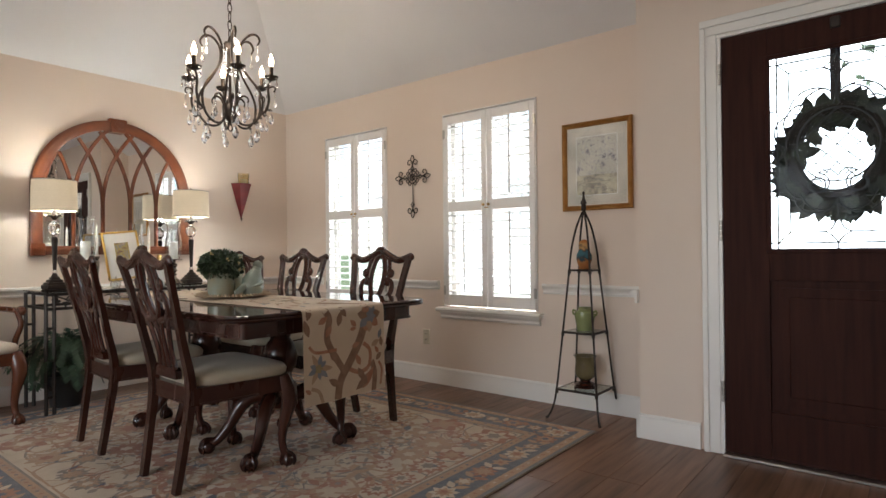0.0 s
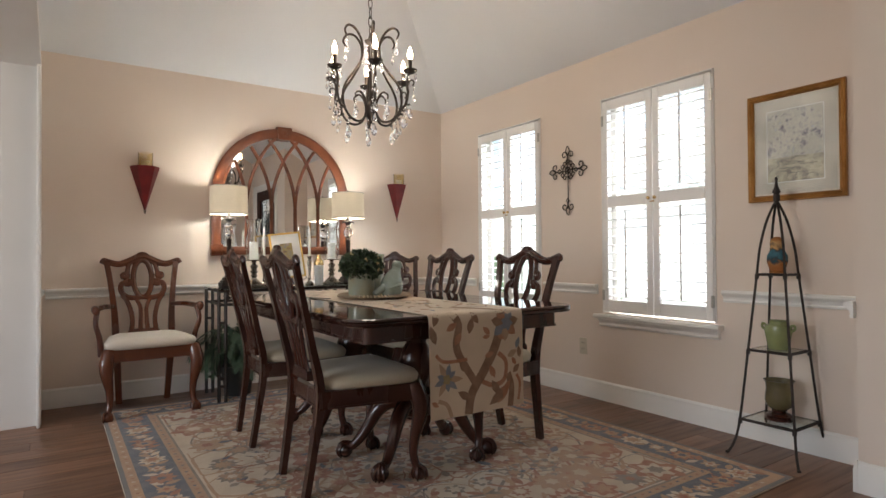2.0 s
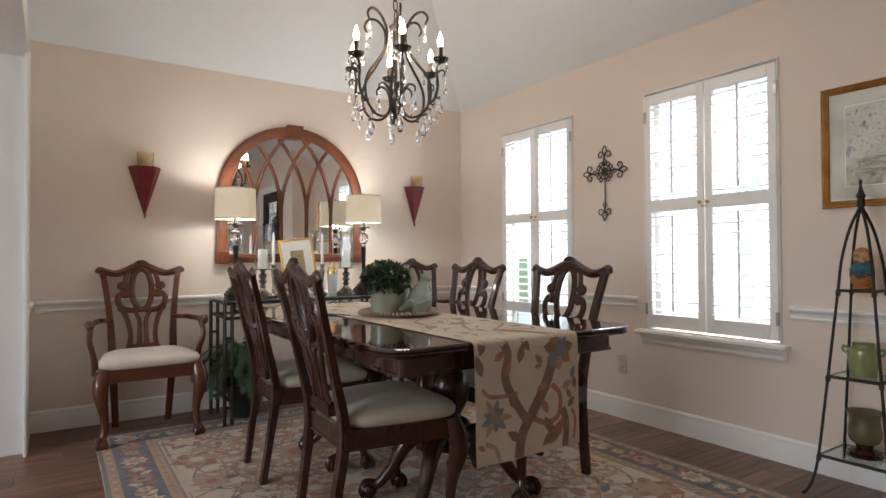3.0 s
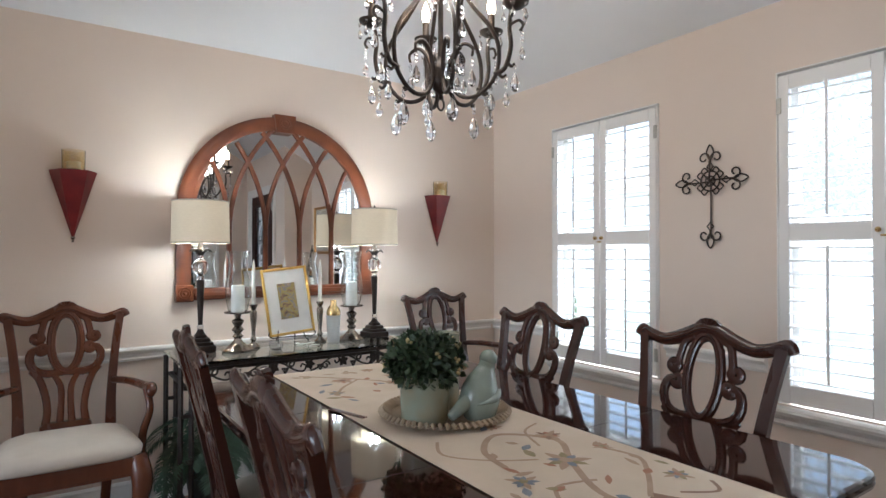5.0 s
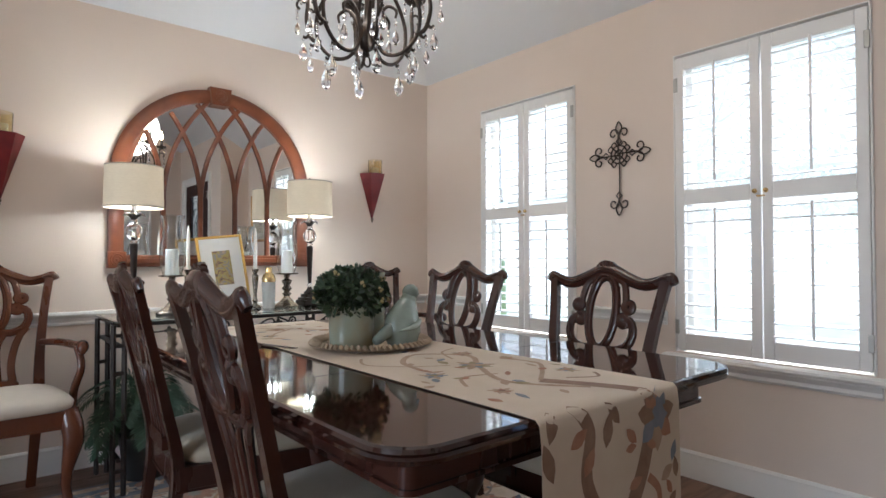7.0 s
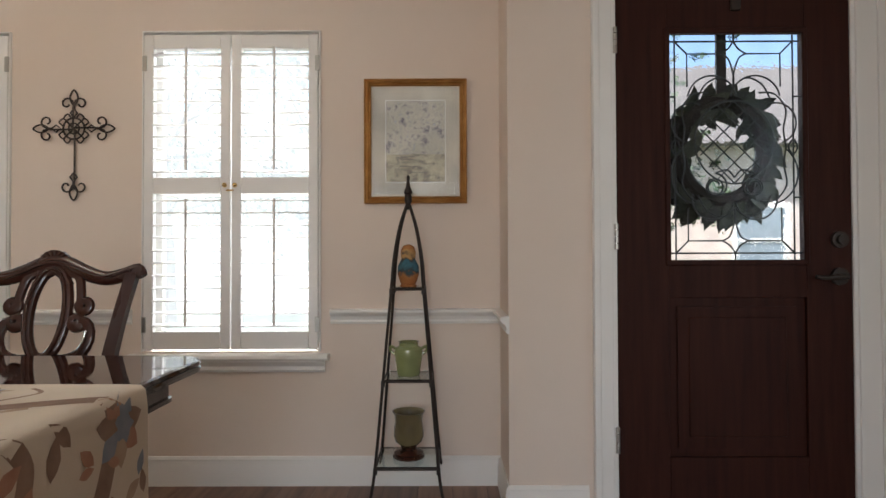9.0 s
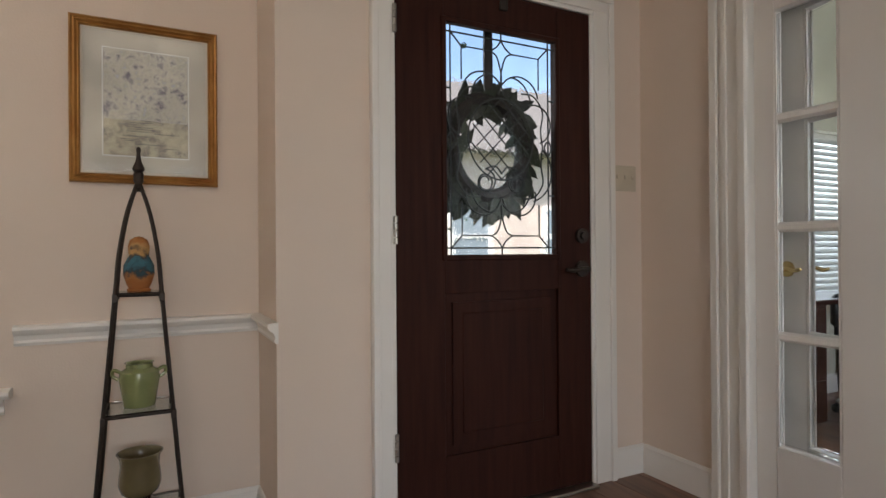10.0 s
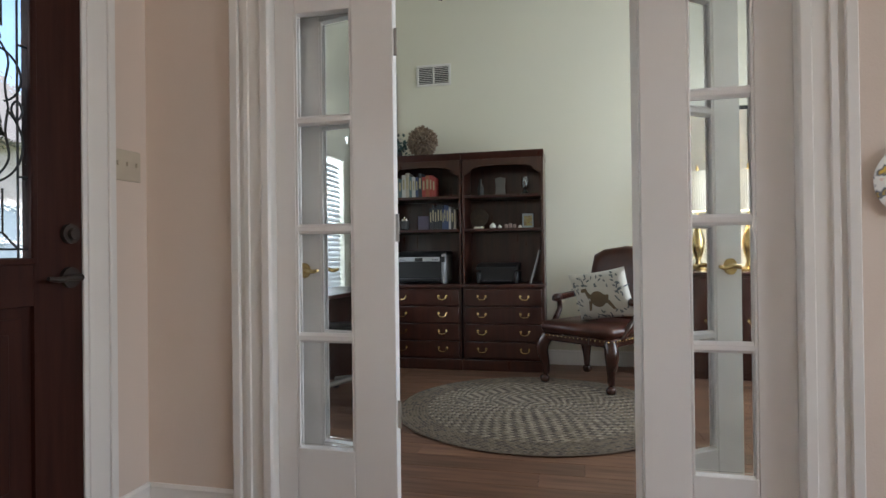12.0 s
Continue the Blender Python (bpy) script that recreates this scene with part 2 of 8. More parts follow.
PINE = mat("pine_cone", (0.15, 0.095, 0.062), 0.7, col2=(0.36, 0.28, 0.21), scale=30, mix=0.8, bump=0.3, island=0.3)
GRASS = mat("lawn", (0.075, 0.11, 0.035), 0.9, col2=(0.045, 0.07, 0.022), scale=3, mix=0.8, bump=0.8, bscale=60)
BRICK = mat("porch_brick", (0.36, 0.20, 0.15), 0.85, col2=(0.26, 0.14, 0.11), scale=4, mix=0.8, bump=0.4, island=0.25)
CONCRETE = mat("porch_concrete", (0.42, 0.40, 0.37), 0.85, bump=0.3)
SIDING = mat("house_siding", (0.70, 0.71, 0.72), 0.7, bump=0.1)
# wreath twigs near black: the backlit shade is put into the colour
TWIG = mat("backlit_twigs", (0.022, 0.016, 0.012), 0.9, bump=0.8, bscale=60, lift=0.006)
HOUSE_GLASS = mat("far_window_glass", (0.22, 0.26, 0.30), 0.15, bump=0)
# leaf green deepened as well, to carry the wreath's backlit shade
MAGNOLIA = mat("magnolia_leaf", (0.012, 0.017, 0.009), 0.5, col2=(0.032, 0.032, 0.016), scale=14, mix=0.7, bump=0.1, island=0.5)
FACADE = mat("pale_brick_facade", (0.58, 0.48, 0.42), 0.85, col2=(0.48, 0.38, 0.33), scale=5, mix=0.8, bump=0.3)
SHINGLE = mat("roof_shingle", (0.16, 0.14, 0.13), 0.9, col2=(0.11, 0.10, 0.095), scale=6, mix=0.8, bump=0.5)
BARK = mat("bark", (0.10, 0.075, 0.055), 0.9, bump=0.8, bscale=20)
PLEAT = mat("pleated_silk", (0.72, 0.68, 0.58), 0.85, emit=(1.0, 0.86, 0.62), power=0.16)
BLIND = mat("blind_slat", (0.74, 0.76, 0.76), 0.5, bump=0.03)


def painted(name, cols, scale, detail=6, distort=0.8):
    """A small painted picture: bands of noise in a few pigments."""
    m = mat(name, cols[0], 0.9, bump=0.1)
    nt = m.node_tree
    tc = nt.nodes.new("ShaderNodeTexCoord")
    n = nt.nodes.new("ShaderNodeTexNoise")
    n.inputs["Scale"].default_value, n.inputs["Detail"].default_value, n.inputs["Distortion"].default_value = scale, detail, distort
    nt.links.new(tc.outputs["Object"], n.inputs["Vector"])
    r = nt.nodes.new("ShaderNodeValToRGB")
    r.color_ramp.elements[0].position, r.color_ramp.elements[0].color = 0.3, (*cols[0], 1)
    r.color_ramp.elements[1].position, r.color_ramp.elements[1].color = 0.72, (*cols[-1], 1)
    for i, c in enumerate(cols[1:-1]):
        e = r.color_ramp.elements.new(0.3 + 0.42 * (i + 1) / (len(cols) - 1))
        e.color = (*c, 1)
    nt.links.new(n.outputs["Fac"], r.inputs[0])
    nt.links.new(r.outputs[0], nt.nodes["Principled BSDF"].inputs["Base Color"])
    return m


WATERCOLOUR = painted("watercolour", [(0.22, 0.20, 0.22), (0.42, 0.38, 0.36), (0.60, 0.55, 0.46), (0.50, 0.46, 0.38), (0.50, 0.49, 0.53)], 48, 10, 0.15)
WATERGROUND = painted("watercolour_ground", [(0.24, 0.21, 0.19), (0.50, 0.44, 0.33), (0.58, 0.52, 0.38)], 40, 8, 0.1)
NEEDLEWORK = painted("needlework_picture", [(0.13, 0.10, 0.10), (0.30, 0.20, 0.12), (0.42, 0.34, 0.12), (0.26, 0.24, 0.24), (0.48, 0.36, 0.25)], 38)
NESTING = painted("nesting_doll_paint", [(0.36, 0.13, 0.035), (0.40, 0.16, 0.05), (0.03, 0.05, 0.06), (0.05, 0.16, 0.21), (0.06, 0.05, 0.045), (0.52, 0.30, 0.12), (0.42, 0.17, 0.05)], 26, 3, 0.4)
nt = NESTING.node_tree
coord, split, stack = nt.nodes.new("ShaderNodeTexCoord"), nt.nodes.new("ShaderNodeSeparateXYZ"), nt.nodes.new("ShaderNodeMath")
nt.links.new(coord.outputs["Object"], split.inputs[0])
stack.operation = "MULTIPLY_ADD"
stack.inputs[1].default_value = 2.9
ramp = next(n for n in nt.nodes if n.type == "VALTORGB")
noise = ramp.inputs[0].links[0].from_node
spread = nt.nodes.new("ShaderNodeMath")
spread.operation = "MULTIPLY_ADD"
spread.inputs[1].default_value, spread.inputs[2].default_value = 0.45, 0.02
nt.links.new(noise.outputs["Fac"], spread.inputs[0])
nt.links.new(split.outputs["Z"], stack.inputs[0])
nt.links.new(spread.outputs[0], stack.inputs[2])
nt.links.new(stack.outputs[0], ramp.inputs[0])
PLATEPAINT = painted("plate_glaze", [(0.60, 0.15, 0.06), (0.80, 0.79, 0.76), (0.80, 0.79, 0.76), (0.10, 0.12, 0.15), (0.70, 0.45, 0.08)], 28, 2, 0.2)

# ---- shaping tools ----


def thing(name, at=(0, 0, 0), turn=0, label="", category="", group="", kind=""):
    ob = new(name)
    ob.empty_display_size = 0.05
    ob.matrix_world = pose(*at, 0, 0, turn)
    return tagged(ob, label, category, group, kind)


def shaped(name, bm, material, smooth=40):
    me = bpy.data.meshes.new(name)
    bmesh.ops.recalc_face_normals(bm, faces=bm.faces)
    bm.to_mesh(me)
    bm.free()
    for m in material if isinstance(material, (list, tuple)) else [material]:
        me.materials.append(m)
    if smooth:
        me.polygons.foreach_set("use_smooth", [True] * len(me.polygons))
        me.set_sharp_from_angle(angle=radians(smooth))
    return me


def part(name, bm, material, parent=None, label="", kind="", smooth=40):
    ob = new(name, bm if isinstance(bm, bpy.types.Mesh) else shaped(name, bm, material, smooth))
    if parent:
        ob.parent = parent
    return tagged(ob, label, "", "", kind)


def solid(name, bm, material, label="", category="", group="", kind="", smooth=40):
    return tagged(part(name, bm, material, None, label, kind, smooth), "", category, group)


def box(bm, x0, x1, y0, y1, z0, z1, b=0.0, mi=0):
    b = min(b, (x1 - x0) / 2.01, (y1 - y0) / 2.01, (z1 - z0) / 2.01)
    if b <= 0:
        v = [bm.verts.new((x, y, z)) for x in (x0, x1) for y in (y0, y1) for z in (z0, z1)]
        for f in ((0, 1, 3, 2), (4, 6, 7, 5), (0, 4, 5, 1), (2, 3, 7, 6), (0, 2, 6, 4), (1, 5, 7, 3)):
            bm.faces.new([v[i] for i in f]).material_index = mi
        return
    vs = []
    for x, sx in ((x0, 1), (x1, -1)):
        for y, sy in ((y0, 1), (y1, -1)):
            for z, sz in ((z0, 1), (z1, -1)):
                vs += [bm.verts.new((x + sx * b, y + sy * b, z)), bm.verts.new((x + sx * b, y, z + sz * b)), bm.verts.new((x, y + sy * b, z + sz * b))]
    res = bmesh.ops.convex_hull(bm, input=vs)
    for g in res["geom"]:
        if isinstance(g, bmesh.types.BMFace):
            g.material_index = mi


def cube(x0, x1, y0, y1, z0, z1, b=0.0):
    bm = bmesh.new()
    box(bm, x0, x1, y0, y1, z0, z1, b)
    return bm


def lathe(bm, prof, at=(0, 0, 0), n=24, mi=0, squash=1.0, flute=0.0, flutes=0):
    rings = []
    for r, z in prof:
        ring = []
        for i in range(n):
            a = 2 * math.pi * i / n
            q = r * (1 + flute * math.cos(flutes * a)) if flutes else r
            ring.append(bm.verts.new((at[0] + q * math.cos(a), at[1] + q * squash * math.sin(a), at[2] + z)))
        rings.append(ring)
    for a, b in zip(rings, rings[1:]):
        for i in range(n):
            bm.faces.new((a[i], a[(i + 1) % n], b[(i + 1) % n], b[i])).material_index = mi
    for ring, flip in ((rings[0], True), (rings[-1], False)):
        f = bm.faces.new(ring[::-1] if flip else ring)
        f.material_index = mi


def turned(prof, at=(0, 0, 0), n=24, **k):
    bm = bmesh.new()
    lathe(bm, prof, at, n, **k)
    return bm


def shell(bm, prof, at=(0, 0, 0), n=24, t=0.003, mi=0, flute=0.0, flutes=0):
    """A hollow vessel: out along the profile and back inside it."""
    inner = [(max(r - t, 0.001), z) for r, z in prof[::-1]]
    inner[-1] = (inner[-1][0], inner[-1][1] + t)
    lathe(bm, prof + inner, at, n, mi, 1.0, flute, flutes)


def spl(pts, n=6, closed=False):
    p = [Vector(q) for q in pts]
    out = []
    m = len(p)
    for i in range(m if closed else m - 1):
        if closed:
            a, b, c, d = p[(i - 1) % m], p[i], p[(i + 1) % m], p[(i + 2) % m]
        else:
            a, b, c, d = p[max(i - 1, 0)], p[i], p[i + 1], p[min(i + 2, m - 1)]
        for k in range(n):
            t = k / n
            out.append(0.5 * (2 * b + (c - a) * t + (2 * a - 5 * b + 4 * c - d) * t * t + (3 * b - a - 3 * c + d) * t ** 3))
    if not closed:
        out.append(p[-1])
    return out


def sweep(bm, pts, r, n=8, up=None, deep=None, closed=False, mi=0, square=False):
    """A tube along pts. r: radius or one a point; deep: radius along up, for flat straps; square: a four-sided section."""
    pts = [Vector(p) for p in pts]
    m = len(pts)
    rs = list(r) if isinstance(r, (list, tuple)) else [r] * m
    if len(rs) != m:
        rs = [rs[min(int(i / (m - 1) * (len(rs) - 1)), len(rs) - 2)] * (1 - (i / (m - 1) * (len(rs) - 1)) % 1 if i < m - 1 else 0)
              + rs[min(int(i / (m - 1) * (len(rs) - 1)) + 1, len(rs) - 1)] * ((i / (m - 1) * (len(rs) - 1)) % 1 if i < m - 1 else 1) for i in range(m)]
    side = None
    rings = []
    if square:
        n = 4
    for i in range(m):
        if closed:
            d = pts[(i + 1) % m] - pts[i - 1]
        else:
            d = pts[min(i + 1, m - 1)] - pts[max(i - 1, 0)]
        d.normalize()
        if up is not None:
            u = Vector(up)
            s = d.cross(u)
            if s.length < 1e-4:
                s = d.orthogonal()
            s.normalize()
            u = s.cross(d).normalized()
        else:
            if side is None:
                side = d.orthogonal().normalized()
            s = (side - d * side.dot(d)).normalized()
            side = s
            u = s.cross(d).normalized()
        ring = []
        for k in range(n):
            a = 2 * math.pi * (k + (0.5 if square else 0)) / n
            f = 1.414 if square else 1
            dr = deep * (rs[i] / max(rs)) if deep else rs[i]
            ring.append(bm.verts.new(pts[i] + s * rs[i] * f * math.cos(a) + u * dr * f * math.sin(a)))
        rings.append(ring)
    for i in range(m if closed else m - 1):
        a, b = rings[i], rings[(i + 1) % m]
        for k in range(n):
            bm.faces.new((a[k], a[(k + 1) % n], b[(k + 1) % n], b[k])).material_index = mi
    if not closed:
        bm.faces.new(rings[0][::-1]).material_index = mi
        bm.faces.new(rings[-1]).material_index = mi


def tube(pts, r, **k):
    bm = bmesh.new()
    sweep(bm, pts, r, **k)
    return bm


def prism(bm, poly, lo, hi, axis="z", mi=0):
    """A polygon given in the two other axes (in the order x, y, z), drawn out from lo to hi along axis."""
    def at(p, h):
        return {"x": (h, p[0], p[1]), "y": (p[0], h, p[1]), "z": (p[0], p[1], h)}[axis]
    a = [bm.verts.new(at(p, lo)) for p in poly]
    b = [bm.verts.new(at(p, hi)) for p in poly]
    bm.faces.new(a).material_index = mi
    bm.faces.new(b[::-1]).material_index = mi
    k = len(poly)
    for i in range(k):
        bm.faces.new((a[i], a[(i + 1) % k], b[(i + 1) % k], b[i])).material_index = mi


def ball(bm, at, r, n=12, sq=1.0, mi=0):
    lathe(bm, [(max(r * math.sin(math.pi * i / 8), 0.0004), -r * sq * math.cos(math.pi * i / 8)) for i in range(9)], at, n, mi)


def scroll(cx, cz, r, a0, turns, n=14, tight=0.25):
    """A spiral in the plane of two axes, winding in."""
    return [(cx + r * (1 - (1 - tight) * i / n) * math.cos(a0 + turns * 2 * math.pi * i / n), cz + r * (1 - (1 - tight) * i / n) * math.sin(a0 + turns * 2 * math.pi * i / n)) for i in range(n + 1)]


def profile_run(bm, a, b, out, prof, mi=0):
    """A moulding from a to b (x, y); out: the unit way off the wall; prof: (off the wall, z)."""
    ra = [bm.verts.new((a[0] + out[0] * d, a[1] + out[1] * d, z)) for d, z in prof]
    rb = [bm.verts.new((b[0] + out[0] * d, b[1] + out[1] * d, z)) for d, z in prof]
    k = len(prof)
    for i in range(k):
        bm.faces.new((ra[i], ra[(i + 1) % k], rb[(i + 1) % k], rb[i])).material_index = mi
    bm.faces.new(ra[::-1])
    bm.faces.new(rb)


STACK = [0]


def flat(bm, poly, z, t=0.0012, mi=0):
    """A thin piece; each next one lies a hair higher, so that overlaps never share a plane."""
    STACK[0] = (STACK[0] + 7) % 31
    h = z + t + STACK[0] * 0.00004
    v = [bm.verts.new((x, y, h)) for x, y in poly]
    c = bm.verts.new((sum(p[0] for p in poly) / len(poly), sum(p[1] for p in poly) / len(poly), h + 0.0001))
    for i in range(len(v)):
        bm.faces.new((c, v[i], v[(i + 1) % len(v)])).material_index = mi


def disc(cx, cy, r, n=14, petals=0, deep=0.25, a0=0.0):
    return [(cx + r * (1 - deep + deep * math.cos(petals * 2 * math.pi * i / n)) * math.cos(2 * math.pi * i / n + a0),
             cy + r * (1 - deep + deep * math.cos(petals * 2 * math.pi * i / n)) * math.sin(2 * math.pi * i / n + a0)) for i in range(n)]


def leaf_shape(x, y, a, l, w):
    c, s = math.cos(a), math.sin(a)
    out = []
    for u, v in ((0, 0), (0.25, 0.38), (0.5, 0.5), (0.78, 0.3), (1, 0), (0.78, -0.3), (0.5, -0.5), (0.25, -0.38)):
        out.append((x + l * u * c - w * v * s, y + l * u * s + w * v * c))
    return out


def ribbon(pts, w):
    """The outline of a band of width w along points in the plane."""
    l, r = [], []
    for i, p in enumerate(pts):
        q0, q1 = pts[max(i - 1, 0)], pts[min(i + 1, len(pts) - 1)]
        dx, dy = q1[0] - q0[0], q1[1] - q0[1]
        d = math.hypot(dx, dy) or 1
        l.append((p[0] - dy / d * w / 2, p[1] + dx / d * w / 2))
        r.append((p[0] + dy / d * w / 2, p[1] - dx / d * w / 2))
    return l, r


def band(bm, pts, w, z, t=0.0012, mi=0):
    l, r = ribbon(pts, w)
    STACK[0] = (STACK[0] + 7) % 31
    z += STACK[0] * 0.00002
    top = [(bm.verts.new((*a, z + t)), bm.verts.new((*b, z + t))) for a, b in zip(l, r)]
    for (a, b), (c, d) in zip(top, top[1:]):
        bm.faces.new((a, b, d, c)).material_index = mi

# ---- structure ----


def wall(name, boxes, material, label=""):
    bm = bmesh.new()
    for b in boxes:
        box(bm, *b)
    return tagged(part(name, bm, material, None, label, "structure", 0), "", "wall")


H = 2.97
W1, W2 = (4.02, 4.80), (2.61, 3.42)          # the two shuttered windows, along y
ZS, ZT = 0.60, 2.055                         # sill and head
wall("wall_east", [(4.0, 4.15, 1.80, W2[0], 0, H), (4.0, 4.15, W2[1], W1[0], 0, H), (4.0, 4.15, W1[1], 5.4, 0, H),
                   (4.0, 4.15, *W2, 0, ZS), (4.0, 4.15, *W2, ZT, H), (4.0, 4.15, *W1, 0, ZS), (4.0, 4.15, *W1, ZT, H)], WALL, "peach beige painted dining room wall")
wall("wall_north", [(-3.5, 4.15, 5.4, 5.55, 0, H)], WALL, "peach beige painted wall behind the sideboard")
wall("wall_entry", [(3.66, 3.80, 0.145, 0.438, 0, H), (3.66, 3.80, 1.394, 1.66, 0, H), (3.66, 3.80, 0.438, 1.394, 2.072, H), (3.66, 4.15, 1.66, 1.80, 0, H)],
     WALL, "peach beige painted wall around the front door")
wall("wall_south", [(3.14, 4.25, 0.02, 0.145, 0, 3.6), (-3.5, 1.35, 0.02, 0.145, 0, 3.6), (1.35, 3.14, 0.02, 0.145, 2.06, 3.6)], WALL,
     "peach beige wall with the wide french door opening")
wall("wall_west", [(0.63, 0.80, 4.99, 5.4, 0, H), (0.63, 0.80, 0.145, 0.24, 0, H), (0.63, 0.80, 0.24, 4.99, 2.16, H)], TRIM, "white painted wall with a wide cased opening")
# unseen closing wall; the window opening is assumed, for the fill lamp
wall("wall_living", [(-3.65, -3.5, 0.02, 1.4, 0, H), (-3.65, -3.5, 3.8, 5.55, 0, H), (-3.65, -3.5, 1.4, 3.8, 0, 0.65), (-3.65, -3.5, 1.4, 3.8, 2.35, H)], WALL,
     "unseen beige living room wall with an assumed window opening")
wall("wall_office_south", [(-0.35, 4.25, -3.3, -3.15, 0, 3.6)], WALL_OFFICE, "pale cream painted office wall")
OW = (-2.88, -0.9)
wall("wall_office_east", [(4.1, 4.25, -3.15, OW[0], 0, 3.6), (4.1, 4.25, OW[1], 0.02, 0, 3.6), (4.1, 4.25, *OW, 0, 0.62), (4.1, 4.25, *OW, 1.86, 3.6)], WALL_OFFICE,
     "pale cream office wall with a blind-covered window")
# unseen wall; its opening is made up to let the side fill in
wall("wall_office_west", [(-0.35, -0.2, -3.15, -2.4, 0, 3.6), (-0.35, -0.2, -0.8, 0.02, 0, 3.6), (-0.35, -0.2, -2.4, -0.8, 0, 0.9), (-0.35, -0.2, -2.4, -0.8, 2.5, 3.6)], WALL_OFFICE, "pale cream painted office wall")
wall("wall_office_north", [(3.14, 4.1, 0.008, 0.018, 0, 3.6), (-0.2, 1.35, 0.008, 0.018, 0, 3.6), (1.35, 3.14, 0.008, 0.018, 2.06, 3.6)], WALL_OFFICE, "pale cream painted office wall")

bm = bmesh.new()
Q = [bm.verts.new(p) for p in ((-3.65, 0.02, 2.93), (3.05, 0.02, 2.93), (3.05, 4.45, 2.93), (-3.65, 4.45, 2.93),
                               (4.15, 0.02, 2.285), (4.15, 5.55, 2.285), (-3.65, 5.55, 2.285))]
for f in ((0, 1, 2, 3), (1, 4, 5, 2), (3, 2, 5, 6)):
    bm.faces.new([Q[i] for i in f])
ext = bmesh.ops.extrude_face_region(bm, geom=bm.faces[:])
bmesh.ops.translate(bm, verts=[v for v in ext["geom"] if isinstance(v, bmesh.types.BMVert)], vec=(0, 0, 0.12))
tagged(part("ceiling", bm, CEIL, None, "white hipped ceiling sloping down to the walls", "structure", 0), "", "ceiling")
tagged(part("ceiling_office", cube(-0.35, 4.25, -3.3, 0.16, 3.6, 3.7), CEIL, None, "white flat office ceiling", "structure", 0), "", "ceiling")
# unseen slab added above the ceilings to keep sun and sky out
tagged(part("roof", cube(-3.65, 4.3, -3.3, 5.55, 3.75, 3.85), SIDING, None, "unseen flat slab added over the house to block sun and sky", "structure", 0), "", "roof")

BASE = [(0, 0), (0.016, 0), (0.016, 0.095), (0.012, 0.108), (0.013, 0.118), (0.006, 0.130), (0, 0.130)]
RAIL = [(0, 0.724), (0.010, 0.724), (0.014, 0.734), (0.010, 0.742), (0.016, 0.758), (0.030, 0.768), (0.036, 0.778), (0.034, 0.788), (0.020, 0.792), (0, 0.792)]


def runs(name, prof, rows, label):
    bm = bmesh.new()
    for a, b, out in rows:
        profile_run(bm, a, b, out, prof)
    tagged(part(name, bm, TRIM, None, label, "structure", 30), "", "trim")


runs("baseboard", BASE, [((4.0, 5.4), (4.0, 1.8), (-1, 0)), ((0.817, 5.4), (3.983, 5.4), (0, -1)), ((3.644, 1.8), (3.983, 1.8), (0, 1)), ((3.66, 1.7995), (3.66, 1.49), (-1, 0)),
                         ((3.66, 0.326), (3.66, 0.145), (-1, 0)), ((3.643, 0.145), (3.277, 0.145), (0, 1)), ((1.19, 0.145), (-3.5, 0.145), (0, 1)),
                         ((0.80, 5.4), (0.80, 4.99), (1, 0)), ((-0.2, -3.15), (4.1, -3.15), (0, 1)), ((4.1, -3.15), (4.1, 0.0), (-1, 0)),
                         ((-0.2, -3.15), (-0.2, 0.0), (1, 0)), ((-3.5, 5.4), (0.63, 5.4), (0, -1)), ((-3.5, 0.145), (-3.5, 5.4), (1, 0))], "white painted moulded baseboard")
runs("trim", RAIL, [((4.0, 5.4), (4.0, 4.845), (-1, 0)), ((4.0, 3.975), (4.0, 3.465), (-1, 0)), ((4.0, 2.565), (4.0, 1.8), (-1, 0)), ((0.837, 5.4), (3.963, 5.4), (0, -1)),
                    ((3.626, 1.8), (3.963, 1.8), (0, 1)), ((0.80, 5.4), (0.80, 4.99), (1, 0))], "white painted chair rail moulding")
bm = bmesh.new()
for b in ((0.80, 0.818, 4.90, 4.99, 0, 2.25), (0.80, 0.818, 0.24, 4.99, 2.16, 2.25)):
    box(bm, *b, 0.004)
box(bm, 0.625, 0.822, 4.972, 4.99, 0, 2.16, 0.003)
box(bm, 0.625, 0.822, 2.0, 4.972, 2.142, 2.16, 0.003)
tagged(part("trim_opening", bm, TRIM, None, "white painted casing of the wide opening", "structure", 30), "", "trim")

# front door casing and threshold
bm = bmesh.new()
for y0, y1 in ((0.328, 0.438), (1.394, 1.470)):
    box(bm, 3.640, 3.66, y0, y1, 0, 2.072, 0.002)
    box(bm, 3.628, 3.640, (y0 + (0.0 if y0 < 1 else 0.05)), (y0 + 0.03 if y0 < 1 else y1), 0, 2.113, 0.003)
box(bm, 3.640, 3.66, 0.328, 1.470, 2.073, 2.15, 0.002)
box(bm, 3.628, 3.640, 0.328, 1.470, 2.115, 2.15, 0.003)
for y0, y1 in ((0.438, 0.456), (1.376, 1.394)):
    box(bm, 3.645, 3.80, y0, y1, 0, 2.053, 0.002)
box(bm, 3.645, 3.80, 0.438, 1.394, 2.054, 2.072, 0.002)
tagged(part("trim_front_door", bm, TRIM, None, "white painted casing of the front door", "structure", 30), "", "trim")
tagged(part("threshold", cube(3.60, 3.80, 0.456, 1.376, 0.001, 0.014, 0.004), STEEL, None, "metal threshold strip under the front door", "structure"), "", "threshold")

